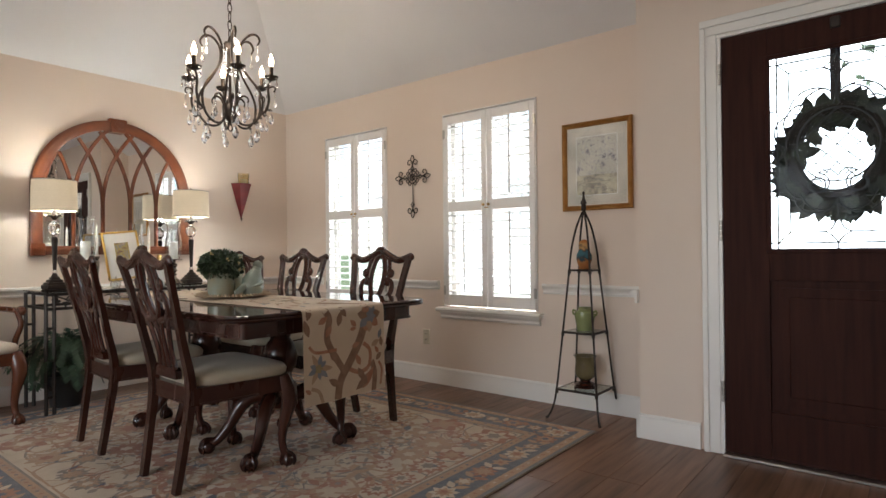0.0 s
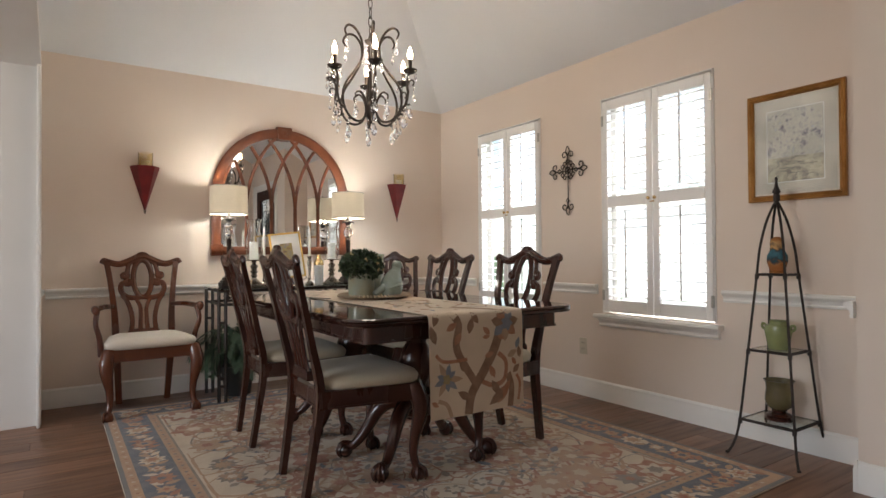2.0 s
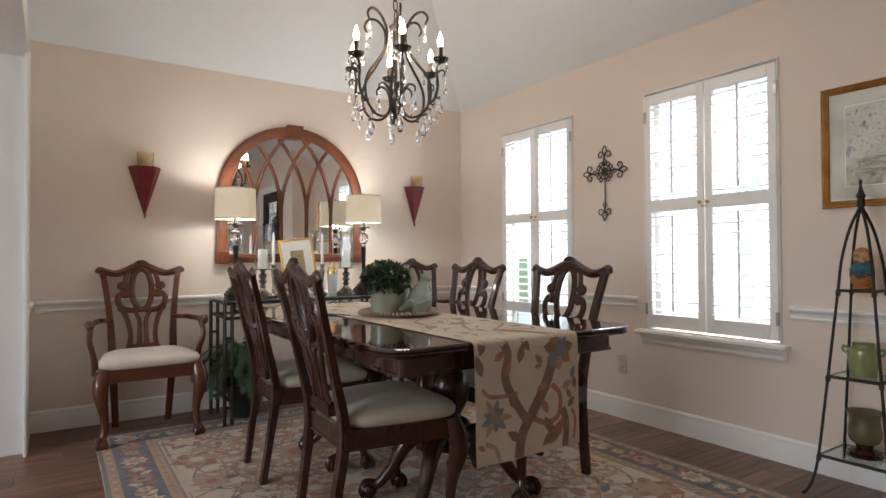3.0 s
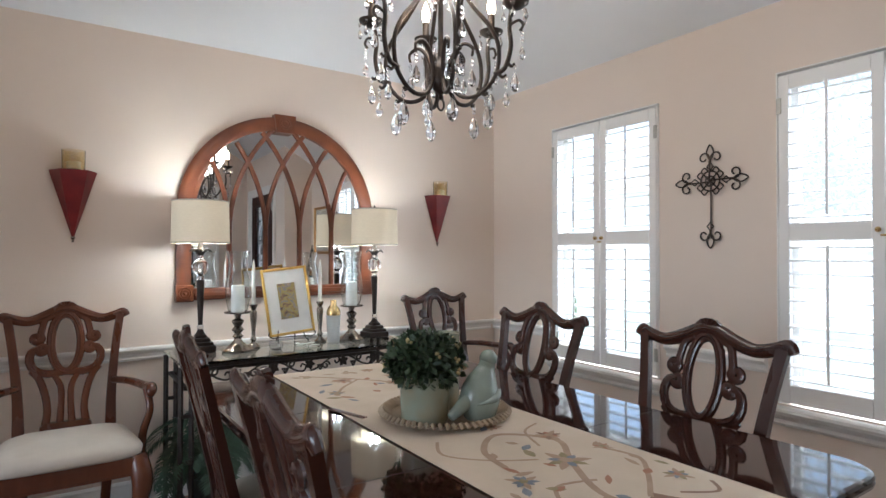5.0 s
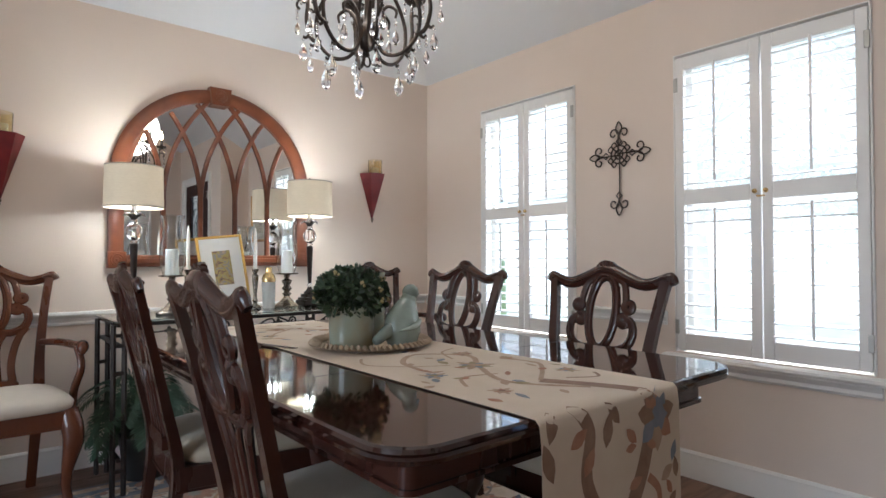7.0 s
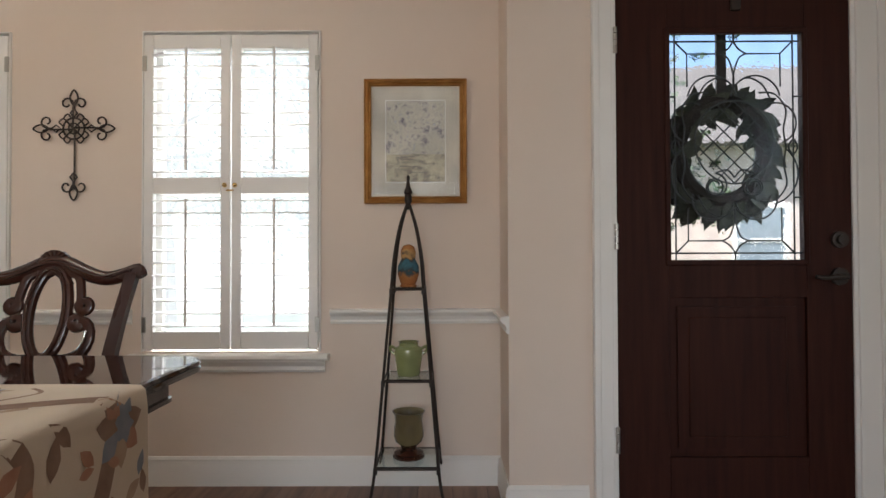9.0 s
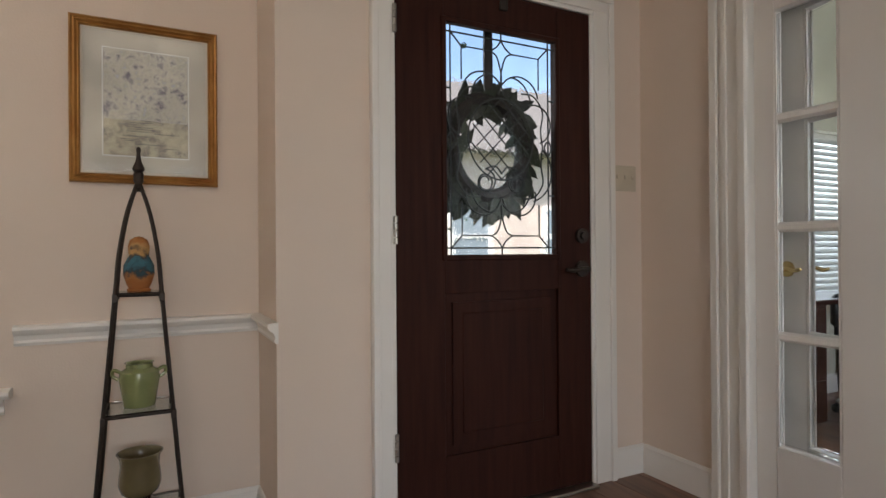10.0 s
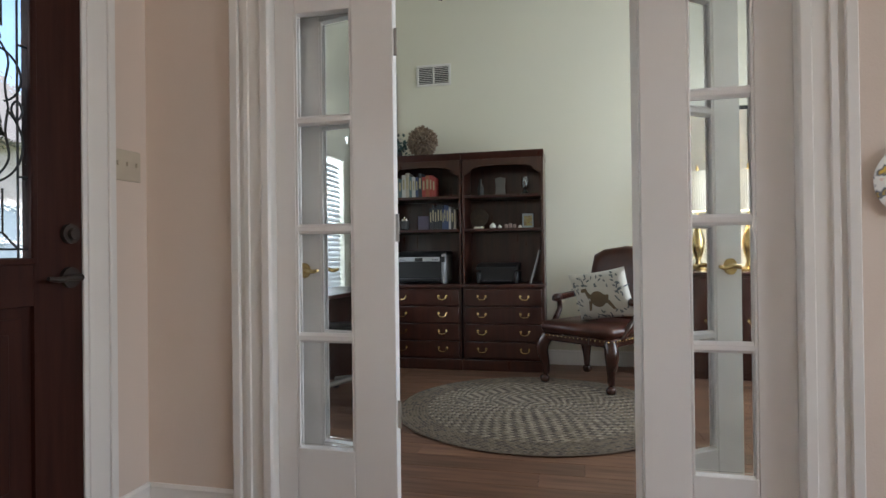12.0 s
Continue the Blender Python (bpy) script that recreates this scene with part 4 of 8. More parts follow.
def rug():
    rnd = random.Random(4)
    o = thing("area_rug", (2.355, 3.54, 0.0005), 0, "worn ivory persian rug with rust and blue floral border", "rug")
    hx, hy = 1.225, 1.52
    part("pile", cube(-hx, hx, -hy, hy, 0, 0.009, 0.003), R_FIELD, o)
    bm = bmesh.new()
    rect_ring(bm, hx - 0.001, hy - 0.001, 0.022, 0.0085)
    part("selvedge", bm, R_EDGE, o)
    mats = [R_FIELD, R_BLUE, R_RUST, R_TAN, R_GREY]
    z = 0.0086
    for ins, wide, m, text in ((0.022, 0.045, R_TAN, "tan guard stripe"), (0.067, 0.17, R_BLUE, "faded blue border"), (0.237, 0.045, R_TAN, "tan guard stripe"), (0.282, 0.012, R_GREY, "grey line")):
        bm = bmesh.new()
        rect_ring(bm, hx - ins, hy - ins, wide, z)
        part("border_band", bm, m, o, text, smooth=0)
    bm = bmesh.new()
    z = 0.0098
    # border: rosettes and leaves on a winding vine
    def side(ax, ay, bx, by, inx, iny):
        n = round(math.hypot(bx - ax, by - ay) / 0.145)
        ux, uy = (bx - ax) / n, (by - ay) / n
        vine = []
        for i in range(n * 6 + 1):
            s = i / 6
            q = 0.035 * math.sin(s * math.pi)
            vine.append((ax + ux * s + inx * q, ay + uy * s + iny * q))
        band(bm, vine, 0.009, z, 0.0004, 3)
        for i in range(n + 1):
            x, y = ax + ux * i, ay + uy * i
            big = i % 2 == 0
            rosette(bm, x, y, 0.068 if big else 0.044, z, ((2, 3, 1) if big else (3, 0, 2)) if i % 4 else (0, 3, 2), rnd, 8 if big else 6)
            for k in (-1, 1):
                a = math.atan2(uy, ux) + k * rnd.uniform(0.7, 1.3)
                flat(bm, leaf_shape(x + ux * 0.42, y + uy * 0.42, a, 0.075, 0.036), z, 0.0009, rnd.choice((0, 3, 2)))
        for i in range(n * 3):
            x, y = ax + ux * (i + 0.5) / 3, ay + uy * (i + 0.5) / 3
            for off, c in ((-0.107, 2 if i % 2 else 0), (0.107, 2 if i % 2 else 1)):
                flat(bm, disc(x + inx * off, y + iny * off, 0.013, 8, 4, 0.3, 0.4), z, 0.0009, c)
    e = 0.152
    side(-hx + e, -hy + e, hx - e, -hy + e, 0, 1)
    side(-hx + e, hy - e, hx - e, hy - e, 0, -1)
    side(-hx + e, -hy + e, -hx + e, hy - e, 1, 0)
    side(hx - e, -hy + e, hx - e, hy - e, -1, 0)
    # field: arabesques in four-fold order
    fx, fy = hx - 0.31, hy - 0.31
    seeds = []
    for i in range(5):
        for j in range(7):
            x = (i + 0.5 + (0.25 if j % 2 else -0.1)) / 5 * fx
            y = (j + 0.5) / 7 * fy
            if x < fx - 0.06 and y < fy - 0.06:
                seeds.append((x, y, rnd.choice((0.05, 0.075, 0.10, 0.13)), rnd.choice(((2, 3, 0), (4, 0, 2), (3, 0, 2), (2, 0, 4), (3, 2, 0), (4, 3, 0))), rnd.choice((6, 8, 10))))
    for sx in (-1, 1):
        for sy in (-1, 1):
            r2 = random.Random(9)
            for x, y, r, cols, pet in seeds:
                rosette(bm, sx * x, sy * y, r, z, cols, r2, pet)
                for k in range(3):
                    a0, rr = r2.uniform(0, 6.28), r2.uniform(0.16, 0.34)
                    arc = [(x + rr * math.cos(a0 + u * 0.28) * (0.5 + u * 0.055), y + rr * math.sin(a0 + u * 0.28) * (0.5 + u * 0.055)) for u in range(11)]
                    arc = [(sx * max(min(p, fx), 0), sy * max(min(q, fy), 0)) for p, q in arc]
                    band(bm, arc, r2.choice((0.007, 0.011, 0.016)), z + 0.0002, 0.0004, r2.choice((3, 3, 2, 4)))
                    px, py = arc[-1]
                    if abs(px) < fx - 0.07 and abs(py) < fy - 0.07:
                        flat(bm, leaf_shape(px, py, r2.uniform(0, 6.28), r2.uniform(0.05, 0.1), r2.uniform(0.025, 0.045)), z + 0.0003, 0.0009, r2.choice((4, 2, 3, 3, 2, 1)))
                        flat(bm, disc(arc[5][0], arc[5][1], 0.018, 10, 5, 0.25), z + 0.0003, 0.0009, r2.choice((2, 2, 3, 1)))
                for k in range(3):
                    px, py = x + r2.uniform(-0.11, 0.11), y + r2.uniform(-0.11, 0.11)
                    if 0 < px < fx - 0.03 and 0 < py < fy - 0.03:
                        flat(bm, leaf_shape(sx * px, sy * py, r2.uniform(0, 6.28), r2.uniform(0.03, 0.055), r2.uniform(0.014, 0.024)), z + 0.0004, 0.0009, r2.choice((2, 3, 4, 3)))
    rosette(bm, 0, 0, 0.24, z, (3, 2, 0), rnd, 12)
    part("woven_motifs", bm, mats, o, "woven flowers, leaves and vines", "stuff", 0)


rug()


def back_y(z):
    return -0.215 - 0.115 * max(0.0, (z - 0.46) / 0.52) ** 1.15


def chair(name, wood, cloth, label, wide=1.0, arms=False, category="chair", group="chippendale dining chairs"):
    c = thing(name, (0, 0, 0), 0, label, category, group)
    W = wide

    K = 0.86 if arms else 0.95

    def on_back(pts, k=1.0):
        return [(x * W * k, back_y(z), z) for x, z in pts]
    for s in (-1, 1):
        pts = spl([(s * 0.168 * W * K, -0.262, 0.0), (s * 0.178 * W * K, -0.235, 0.18), (s * 0.192 * W * K, -0.208, 0.42), (s * 0.200 * W * K, back_y(0.62), 0.62), (s * 0.222 * W * K, back_y(0.82), 0.82), (s * 0.246 * W * K, back_y(0.962), 0.962)], 5)
        part("back_post", tube(pts, [0.019, 0.020, 0.023, 0.019, 0.017, 0.017], up=(0, 1, 0), deep=0.016, square=True), wood, c)
    bm = bmesh.new()
    crest = spl(on_back([(-0.278, 0.955), (-0.262, 0.974), (-0.225, 0.962), (-0.165, 0.950), (-0.10, 0.966), (-0.04, 0.990), (0, 0.996), (0.04, 0.990), (0.10, 0.966), (0.165, 0.950), (0.225, 0.962), (0.262, 0.974), (0.278, 0.955)], K), 4)
    sweep(bm, crest, [0.016, 0.021, 0.021, 0.021, 0.024, 0.026, 0.026, 0.026, 0.024, 0.021, 0.021, 0.021, 0.016], n=10, up=(0, 1, 0), deep=0.016)
    sweep(bm, [(p[0] * 0.93, p[1] + 0.014, p[2] + 0.004) for p in crest[3:-3]], 0.006, n=6, up=(0, 1, 0), deep=0.006)
    part("crest_rail", bm, wood, c)
    bm = bmesh.new()
    yb = back_y(1.0)
    for k in range(9):
        a = math.pi * (k + 0.5) / 9
        p0, p1 = (0.012 * math.cos(a), 1.0 + 0.010 * math.sin(a)), (0.046 * W * math.cos(a), 0.998 + 0.036 * math.sin(a))
        sweep(bm, [(p0[0], yb + 0.008, p0[1]), (p1[0], yb + 0.004, p1[1])], [0.005, 0.008], n=6, up=(0, 1, 0), deep=0.009)
    part("carved_shell", bm, wood, c, "carved fan shell on the crest")
    bm = bmesh.new()
    ov = [(0.056 * math.cos(a), 0.850 + 0.130 * math.sin(a)) for a in [2 * math.pi * i / 28 for i in range(28)]]
    sweep(bm, on_back(ov, 1.0), 0.0175, n=8, up=(0, 1, 0), deep=0.013, closed=True)
    for s in (-1, 1):
        upper = [(s * 0.035, 0.975), (s * 0.075, 0.955), (s * 0.088, 0.915), (s * 0.092, 0.885)] + [(x, z) for x, z in scroll(s * 0.107, 0.872, 0.020, math.pi if s > 0 else 0, s * 1.25, 12, 0.25)]
        sweep(bm, spl(on_back(upper, 1.0), 2), 0.0145, n=8, up=(0, 1, 0), deep=0.010)
        lower = [(x, z) for x, z in scroll(s * 0.088, 0.825, 0.018, 0 if s > 0 else math.pi, s * -1.2, 12, 0.25)][::-1] + [(s * 0.126, 0.812), (s * 0.132, 0.775), (s * 0.112, 0.735), (s * 0.065, 0.716), (s * 0.0, 0.722)]
        sweep(bm, spl(on_back(lower, 1.0), 2), 0.0175, n=8, up=(0, 1, 0), deep=0.011)
        sweep(bm, spl(on_back([(s * 0.115, 0.735), (s * 0.088, 0.70), (s * 0.068, 0.63), (s * 0.060, 0.56), (s * 0.066, 0.50)], 1.12), 3), [0.012, 0.015, 0.015, 0.015, 0.016], n=8, up=(0, 1, 0), deep=0.010)
        sweep(bm, spl(on_back([(s * 0.045, 0.72), (s * 0.018, 0.66), (s * 0.016, 0.58), (s * 0.020, 0.50)], 1.12), 3), [0.011, 0.013, 0.013, 0.015], n=8, up=(0, 1, 0), deep=0.009)
        sweep(bm, spl(on_back([(s * 0.050, 0.93), (s * 0.020, 0.965), (-s * 0.030, 0.985)]), 3), 0.015, n=8, up=(0, 1, 0), deep=0.012)
        sweep(bm, [(q[0] + s * 0.004, q[1] + 0.011, q[2]) for q in spl(on_back([(s * 0.125, 0.80), (s * 0.122, 0.770), (s * 0.105, 0.738), (s * 0.065, 0.722)]), 4)], 0.005, n=6)
    sweep(bm, [(q[0] * 0.98, q[1] + 0.012, q[2]) for q in on_back(ov)], 0.005, n=6, closed=True)
    part("pierced_splat", bm, wood, c, "pierced interlaced scrolling splat")
    bm = bmesh.new()
    prism(bm, [(-0.098 * W, 0.46), (0.098 * W, 0.46), (0.094 * W, 0.495), (0.075 * W, 0.508), (-0.075 * W, 0.508), (-0.094 * W, 0.495)], back_y(0.5) - 0.012, back_y(0.5) + 0.016, "y")
    part("splat_shoe", bm, wood, c)
    f, b = 0.262 * W, 0.205 * W
    bm = bmesh.new()
    outer = [(-b, -0.215), (b, -0.215), (f, 0.235), (-f, 0.235)]
    prism(bm, outer, 0.365, 0.432)
    prism(bm, [(x * 1.012, y * 1.012) for x, y in outer], 0.360, 0.368)
    part("seat_frame", bm, wood, c)
    bm = bmesh.new()
    rings = []
    for k, (inset, z) in enumerate(((0.012, 0.430), (0.0, 0.440), (-0.004, 0.462), (0.008, 0.480), (0.04, 0.492), (0.10, 0.499), (0.17, 0.502))):
        ring = []
        n = 40
        for i in range(n):
            a = 2 * math.pi * i / n
            ca, sa = math.cos(a), math.sin(a)
            e = 0.36
            u = math.copysign(abs(ca) ** e, ca)
            v = math.copysign(abs(sa) ** e, sa)
            y = 0.024 + v * (0.222 - inset)
            half = b + (f - b) * ((y + 0.215) / 0.45) + 0.002 - inset
            ring.append(bm.verts.new((u * half, y, z)))
        rings.append(ring)
    for r0, r1 in zip(rings, rings[1:]):
        for i in range(n):
            bm.faces.new((r0[i], r0[(i + 1) % n], r1[(i + 1) % n], r1[i]))
    bm.faces.new(rings[-1])
    bm.faces.new(rings[0][::-1])
    part("seat", bm, cloth, c, "padded upholstered seat", smooth=60)
    for s in (-1, 1):
        bm = bmesh.new()
        x = s * (f - 0.03)
        sweep(bm, spl([(x, 0.200, 0.43), (x + s * 0.012, 0.222, 0.36), (x + s * 0.014, 0.228, 0.30), (x - s * 0.002, 0.208, 0.19), (x - s * 0.006, 0.203, 0.11), (x + s * 0.004, 0.215, 0.055)], 4), [0.036, 0.042, 0.038, 0.023, 0.018, 0.019], n=12)
        leg = part("front_leg", bm, wood, c, "carved cabriole leg")
        bm = bmesh.new()
        ball(bm, (x + s * 0.008, 0.224, 0.030), 0.030, 12)
        for k in range(4):
            a = math.pi / 4 + k * math.pi / 2
            sweep(bm, spl([(x + s * 0.004, 0.215, 0.068), (x + s * 0.008 + 0.026 * math.cos(a), 0.224 + 0.026 * math.sin(a), 0.050), (x + s * 0.008 + 0.033 * math.cos(a), 0.224 + 0.033 * math.sin(a), 0.022), (x + s * 0.008 + 0.026 * math.cos(a), 0.224 + 0.026 * math.sin(a), 0.004)], 3), [0.011, 0.008, 0.007, 0.004], n=6)
        part("claw_foot", bm, wood, leg, "carved ball and claw foot")
    if arms:
        for s in (-1, 1):
            bm = bmesh.new()
            sweep(bm, spl([(s * 0.203 * W * K, back_y(0.66), 0.665), (s * 0.235 * W, -0.14, 0.672), (s * 0.285 * W, 0.0, 0.668), (s * 0.295 * W, 0.075, 0.675), (s * 0.292 * W, 0.105, 0.664), (s * 0.290 * W, 0.098, 0.645)], 5), [0.015, 0.017, 0.019, 0.024, 0.023, 0.014], n=10)
            arm = part("arm", bm, wood, c, "scrolled wooden arm")
            part("arm_support", tube(spl([(s * 0.283 * W, 0.035, 0.662), (s * 0.292 * W, 0.075, 0.58), (s * 0.270 * W, 0.045, 0.48), (s * 0.262 * W, 0.03, 0.375)], 5), [0.016, 0.015, 0.017, 0.020], n=10), wood, arm)
    return c


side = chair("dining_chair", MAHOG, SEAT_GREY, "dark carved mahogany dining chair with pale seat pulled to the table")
side.matrix_basis = pose(2.0, 3.187, 0.011, 0, 0, -92)
copy_thing(side, pose(2.005, 3.958, 0.011, 0, 0, -92.5))
copy_thing(side, pose(2.785, 3.213, 0.011, 0, 0, 90))
copy_thing(side, pose(2.80, 4.005, 0.011, 0, 0, 90))
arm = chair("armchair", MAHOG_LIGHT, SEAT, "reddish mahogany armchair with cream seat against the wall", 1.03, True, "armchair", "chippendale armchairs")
arm.matrix_basis = pose(1.40, 5.01, 0.002, 0, 0, 180)
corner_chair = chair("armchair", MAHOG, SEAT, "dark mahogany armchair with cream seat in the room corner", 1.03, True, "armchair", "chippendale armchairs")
corner_chair.matrix_basis = pose(3.44, 5.005, 0.002, 0, 0, 180)


def table():
    t = thing("dining_table", (2.365, 3.575, 0.011), 0, "polished dark mahogany double pedestal dining table", "table")
    hx, hy, r = 0.58, 0.905, 0.10

    def outline(ins):
        pts = []
        for cx, cy, a0 in ((hx - r, hy - r, 0), (-hx + r, hy - r, 90), (-hx + r, -hy + r, 180), (hx - r, -hy + r, 270)):
            for k in range(9):
                a = radians(a0 + k * 11.25)
                pts.append((cx + (r - ins) * math.cos(a), cy + (r - ins) * math.sin(a)))
        return pts
    bm = bmesh.new()
    lay = [(0.010, 0.718), (0.002, 0.722), (0.0, 0.730), (0.004, 0.735), (0.0, 0.740), (0.003, 0.747), (0.010, 0.750)]
    rings = [[bm.verts.new((x, y, z)) for x, y in outline(i)] for i, z in lay]
    n = len(rings[0])
    for a, b in zip(rings, rings[1:]):
        for i in range(n):
            bm.faces.new((a[i], a[(i + 1) % n], b[(i + 1) % n], b[i]))
    bm.faces.new(rings[0][::-1])
    bm.faces.new(rings[-1])
    part("tabletop", bm, TABLE_TOP, t, "mirror-polished dark mahogany top", smooth=12)
    for y in (-0.30, 0.30):
        part("leaf_joint", cube(-hx + 0.012, hx - 0.012, y - 0.0012, y + 0.0012, 0.7495, 0.7504), DARKSLOT, t)
    bm = bmesh.new()
    a, b = outline(0.075), outline(0.095)
    n = len(a)
    for z0, z1, o in ((0.655, 0.718, a), (0.648, 0.658, outline(0.068))):
        va = [bm.verts.new((*p, z0)) for p in o]
        vb = [bm.verts.new((*p, z1)) for p in o]
        vc = [bm.verts.new((*p, z0)) for p in b]
        vd = [bm.verts.new((*p, z1)) for p in b]
        for i in range(n):
            j = (i + 1) % n
            for q in ((va[i], va[j], vb[j], vb[i]), (vc[j], vc[i], vd[i], vd[j]), (va[j], va[i], vc[i], vc[j]), (vb[i], vb[j], vd[j], vd[i])):
                bm.faces.new(q)
    part("apron", bm, MAHOG, t)
    for y in (-0.37, 0.37):
        p = part("pedestal", turned([(0.055, 0.20), (0.085, 0.215), (0.09, 0.25), (0.06, 0.275), (0.045, 0.31), (0.05, 0.36), (0.08, 0.42), (0.088, 0.47), (0.07, 0.53), (0.048, 0.56), (0.062, 0.59), (0.085, 0.61), (0.085, 0.63)], (0, y, 0), 28), MAHOG, t, "turned urn pedestal")
        part("pedestal_block", cube(-0.30, 0.30, y - 0.16, y + 0.16, 0.63, 0.718, 0.006), MAHOG, p)
        for k in range(4):
            a = radians(32 if k % 2 else -32) + (math.pi if k > 1 else 0)
            ca, sa = math.cos(a), math.sin(a)
            bm = bmesh.new()
            sweep(bm, spl([(0.05 * ca, y + 0.05 * sa, 0.25), (0.12 * ca, y + 0.12 * sa, 0.275), (0.19 * ca, y + 0.19 * sa, 0.23), (0.25 * ca, y + 0.25 * sa, 0.13), (0.305 * ca, y + 0.305 * sa, 0.065), (0.34 * ca, y + 0.34 * sa, 0.055)], 4), [0.036, 0.042, 0.036, 0.027, 0.022, 0.022], n=12)
            leg = part("leg", bm, MAHOG, t, "carved cabriole pedestal leg")
            bm = bmesh.new()
            cx, cy = 0.35 * ca, y + 0.35 * sa
            ball(bm, (cx, cy, 0.036), 0.036, 14)
            for q in (-0.9, -0.3, 0.3, 0.9):
                b = a + q
                sweep(bm, spl([(0.325 * ca, y + 0.325 * sa, 0.07), (cx + 0.02 * math.cos(b), cy + 0.02 * math.sin(b), 0.068), (cx + 0.039 * math.cos(b), cy + 0.039 * math.sin(b), 0.036), (cx + 0.03 * math.cos(b), cy + 0.03 * math.sin(b), 0.006)], 3), [0.012, 0.010, 0.008, 0.004], n=6)
            part("claw_foot", bm, MAHOG, leg, "carved ball and claw foot")


table()
TZ = 0.7618


def runner():
    """Linen along the table, falling over its near end."""
    rnd = random.Random(11)
    o = thing("table_runner", (2.325, 0, 0), 0, "natural linen table runner with crewel flowers, hanging over the table end", "runner")
    hw, y0, y1, drop = 0.24, 2.662, 4.46, 0.395
    ln = [(4.472, TZ - 0.05), (4.476, TZ - 0.012), (y1, TZ + 0.002)] + [(y1 - (y1 - y0) * k / 40, TZ + 0.002) for k in range(1, 40)] + [(y0 + 0.002, TZ + 0.001), (y0 - 0.007, TZ - 0.008)] + [(y0 - 0.010 - 0.0004 * k, TZ - 0.01 - drop * k / 14) for k in range(1, 15)]
    acc = [0.0]
    for p, q in zip(ln, ln[1:]):
        acc.append(acc[-1] + math.hypot(q[0] - p[0], q[1] - p[1]))
    L = acc[-1]

    def place(u, s, lift):
        """u across, s metres from the near hem up and along the table."""
        d = L - s
        for i in range(len(acc) - 1):
            if d <= acc[i + 1] or i == len(acc) - 2:
                f = (d - acc[i]) / (acc[i + 1] - acc[i])
                y = ln[i][0] + f * (ln[i + 1][0] - ln[i][0])
                z = ln[i][1] + f * (ln[i + 1][1] - ln[i][1])
                ty, tz = ln[i + 1][0] - ln[i][0], ln[i + 1][1] - ln[i][1]
                m = math.hypot(ty, tz)
                ny, nz = tz / m, -ty / m
                w = 0.004 * math.sin(u * 31 + 1) * max(0, 1 - s / 0.38) - 0.003 * max(0, 1 - s / 0.38)
                return (u, y + ny * lift + w, z + nz * lift)
    bm = bmesh.new()
    cols = 21
    rows = []
    for i in range(len(acc)):
        rows.append([bm.verts.new(place(-hw + 2 * hw * k / (cols - 1), L - acc[i], 0.0015)) for k in range(cols)])
    for a, b in zip(rows, rows[1:]):
        for k in range(cols - 1):
            bm.faces.new((a[k], a[k + 1], b[k + 1], b[k]))
    ext = bmesh.ops.extrude_face_region(bm, geom=bm.faces[:])
    bmesh.ops.translate(bm, verts=[v for v in ext["geom"] if isinstance(v, bmesh.types.BMVert)], vec=(0, 0.0006, -0.0014))
    part("cloth", bm, LINEN, o, smooth=60)
    bm = bmesh.new()
    mats = [T_BROWN, T_RUST, T_BLUE, T_OLIVE, T_TAN, LINEN]

    def patch(poly, mi, lift=0.0026):
        n = len(poly)
        cx, cy = sum(p[0] for p in poly) / n, sum(p[1] for p in poly) / n
        c = bm.verts.new(place(max(-hw, min(hw, cx)), cy, lift + 0.0008))
        v = [bm.verts.new(place(max(-hw, min(hw, p[0])), p[1], lift)) for p in poly]
        for i in range(n):
            bm.faces.new((c, v[i], v[(i + 1) % n])).material_index = mi

    def stem(pts, w, mi):
        pts = [(p[0], p[1]) for p in spl([(x, y, 0) for x, y in pts], 8)]
        l, r = ribbon(pts, w)
        row = [(bm.verts.new(place(a[0], a[1], 0.0023)), bm.verts.new(place(b[0], b[1], 0.0023))) for a, b in zip(l, r)]
        for (a, b), (c, d) in zip(row, row[1:]):
            bm.faces.new((a, b, d, c)).material_index = mi
        return pts

    def flower(x, y, r, a, b, c):
        if y > 0.45:
            r *= 0.66
        for k in range(9):
            patch(leaf_shape(x, y, k * 0.7 + x * 9, r * (0.8 + 0.4 * ((k * 7) % 3) / 2), r * 0.42), (a, b, 4)[k % 3], 0.0027)
        patch(disc(x, y, r * 0.38, 12, 5, 0.2), c, 0.0034)
    # the falling end: a trunk with branches, a blue flower, a large bloom
    main = stem([(-0.06, 0.0), (-0.04, 0.08), (0.03, 0.17), (0.09, 0.27), (0.12, 0.38), (0.08, 0.50), (0.02, 0.62)], 0.044, 0)
    stem([(0.0, 0.13), (0.07, 0.10), (0.13, 0.12), (0.14, 0.19), (0.10, 0.23)], 0.020, 1)
    stem([(-0.02, 0.12), (-0.11, 0.26), (-0.10, 0.36), (-0.14, 0.42)], 0.034, 0)
    stem([(-0.06, 0.22), (-0.17, 0.22), (-0.21, 0.25)], 0.014, 1)
    stem([(0.16, 0.0), (0.17, 0.08), (0.15, 0.14)], 0.034, 0)
    stem([(-0.14, 0.0), (-0.16, 0.05), (-0.20, 0.07)], 0.016, 4)
    stem([(0.21, 0.02), (0.22, 0.09), (0.20, 0.13)], 0.014, 1)
    flower(-0.16, 0.15, 0.062, 2, 2, 3)
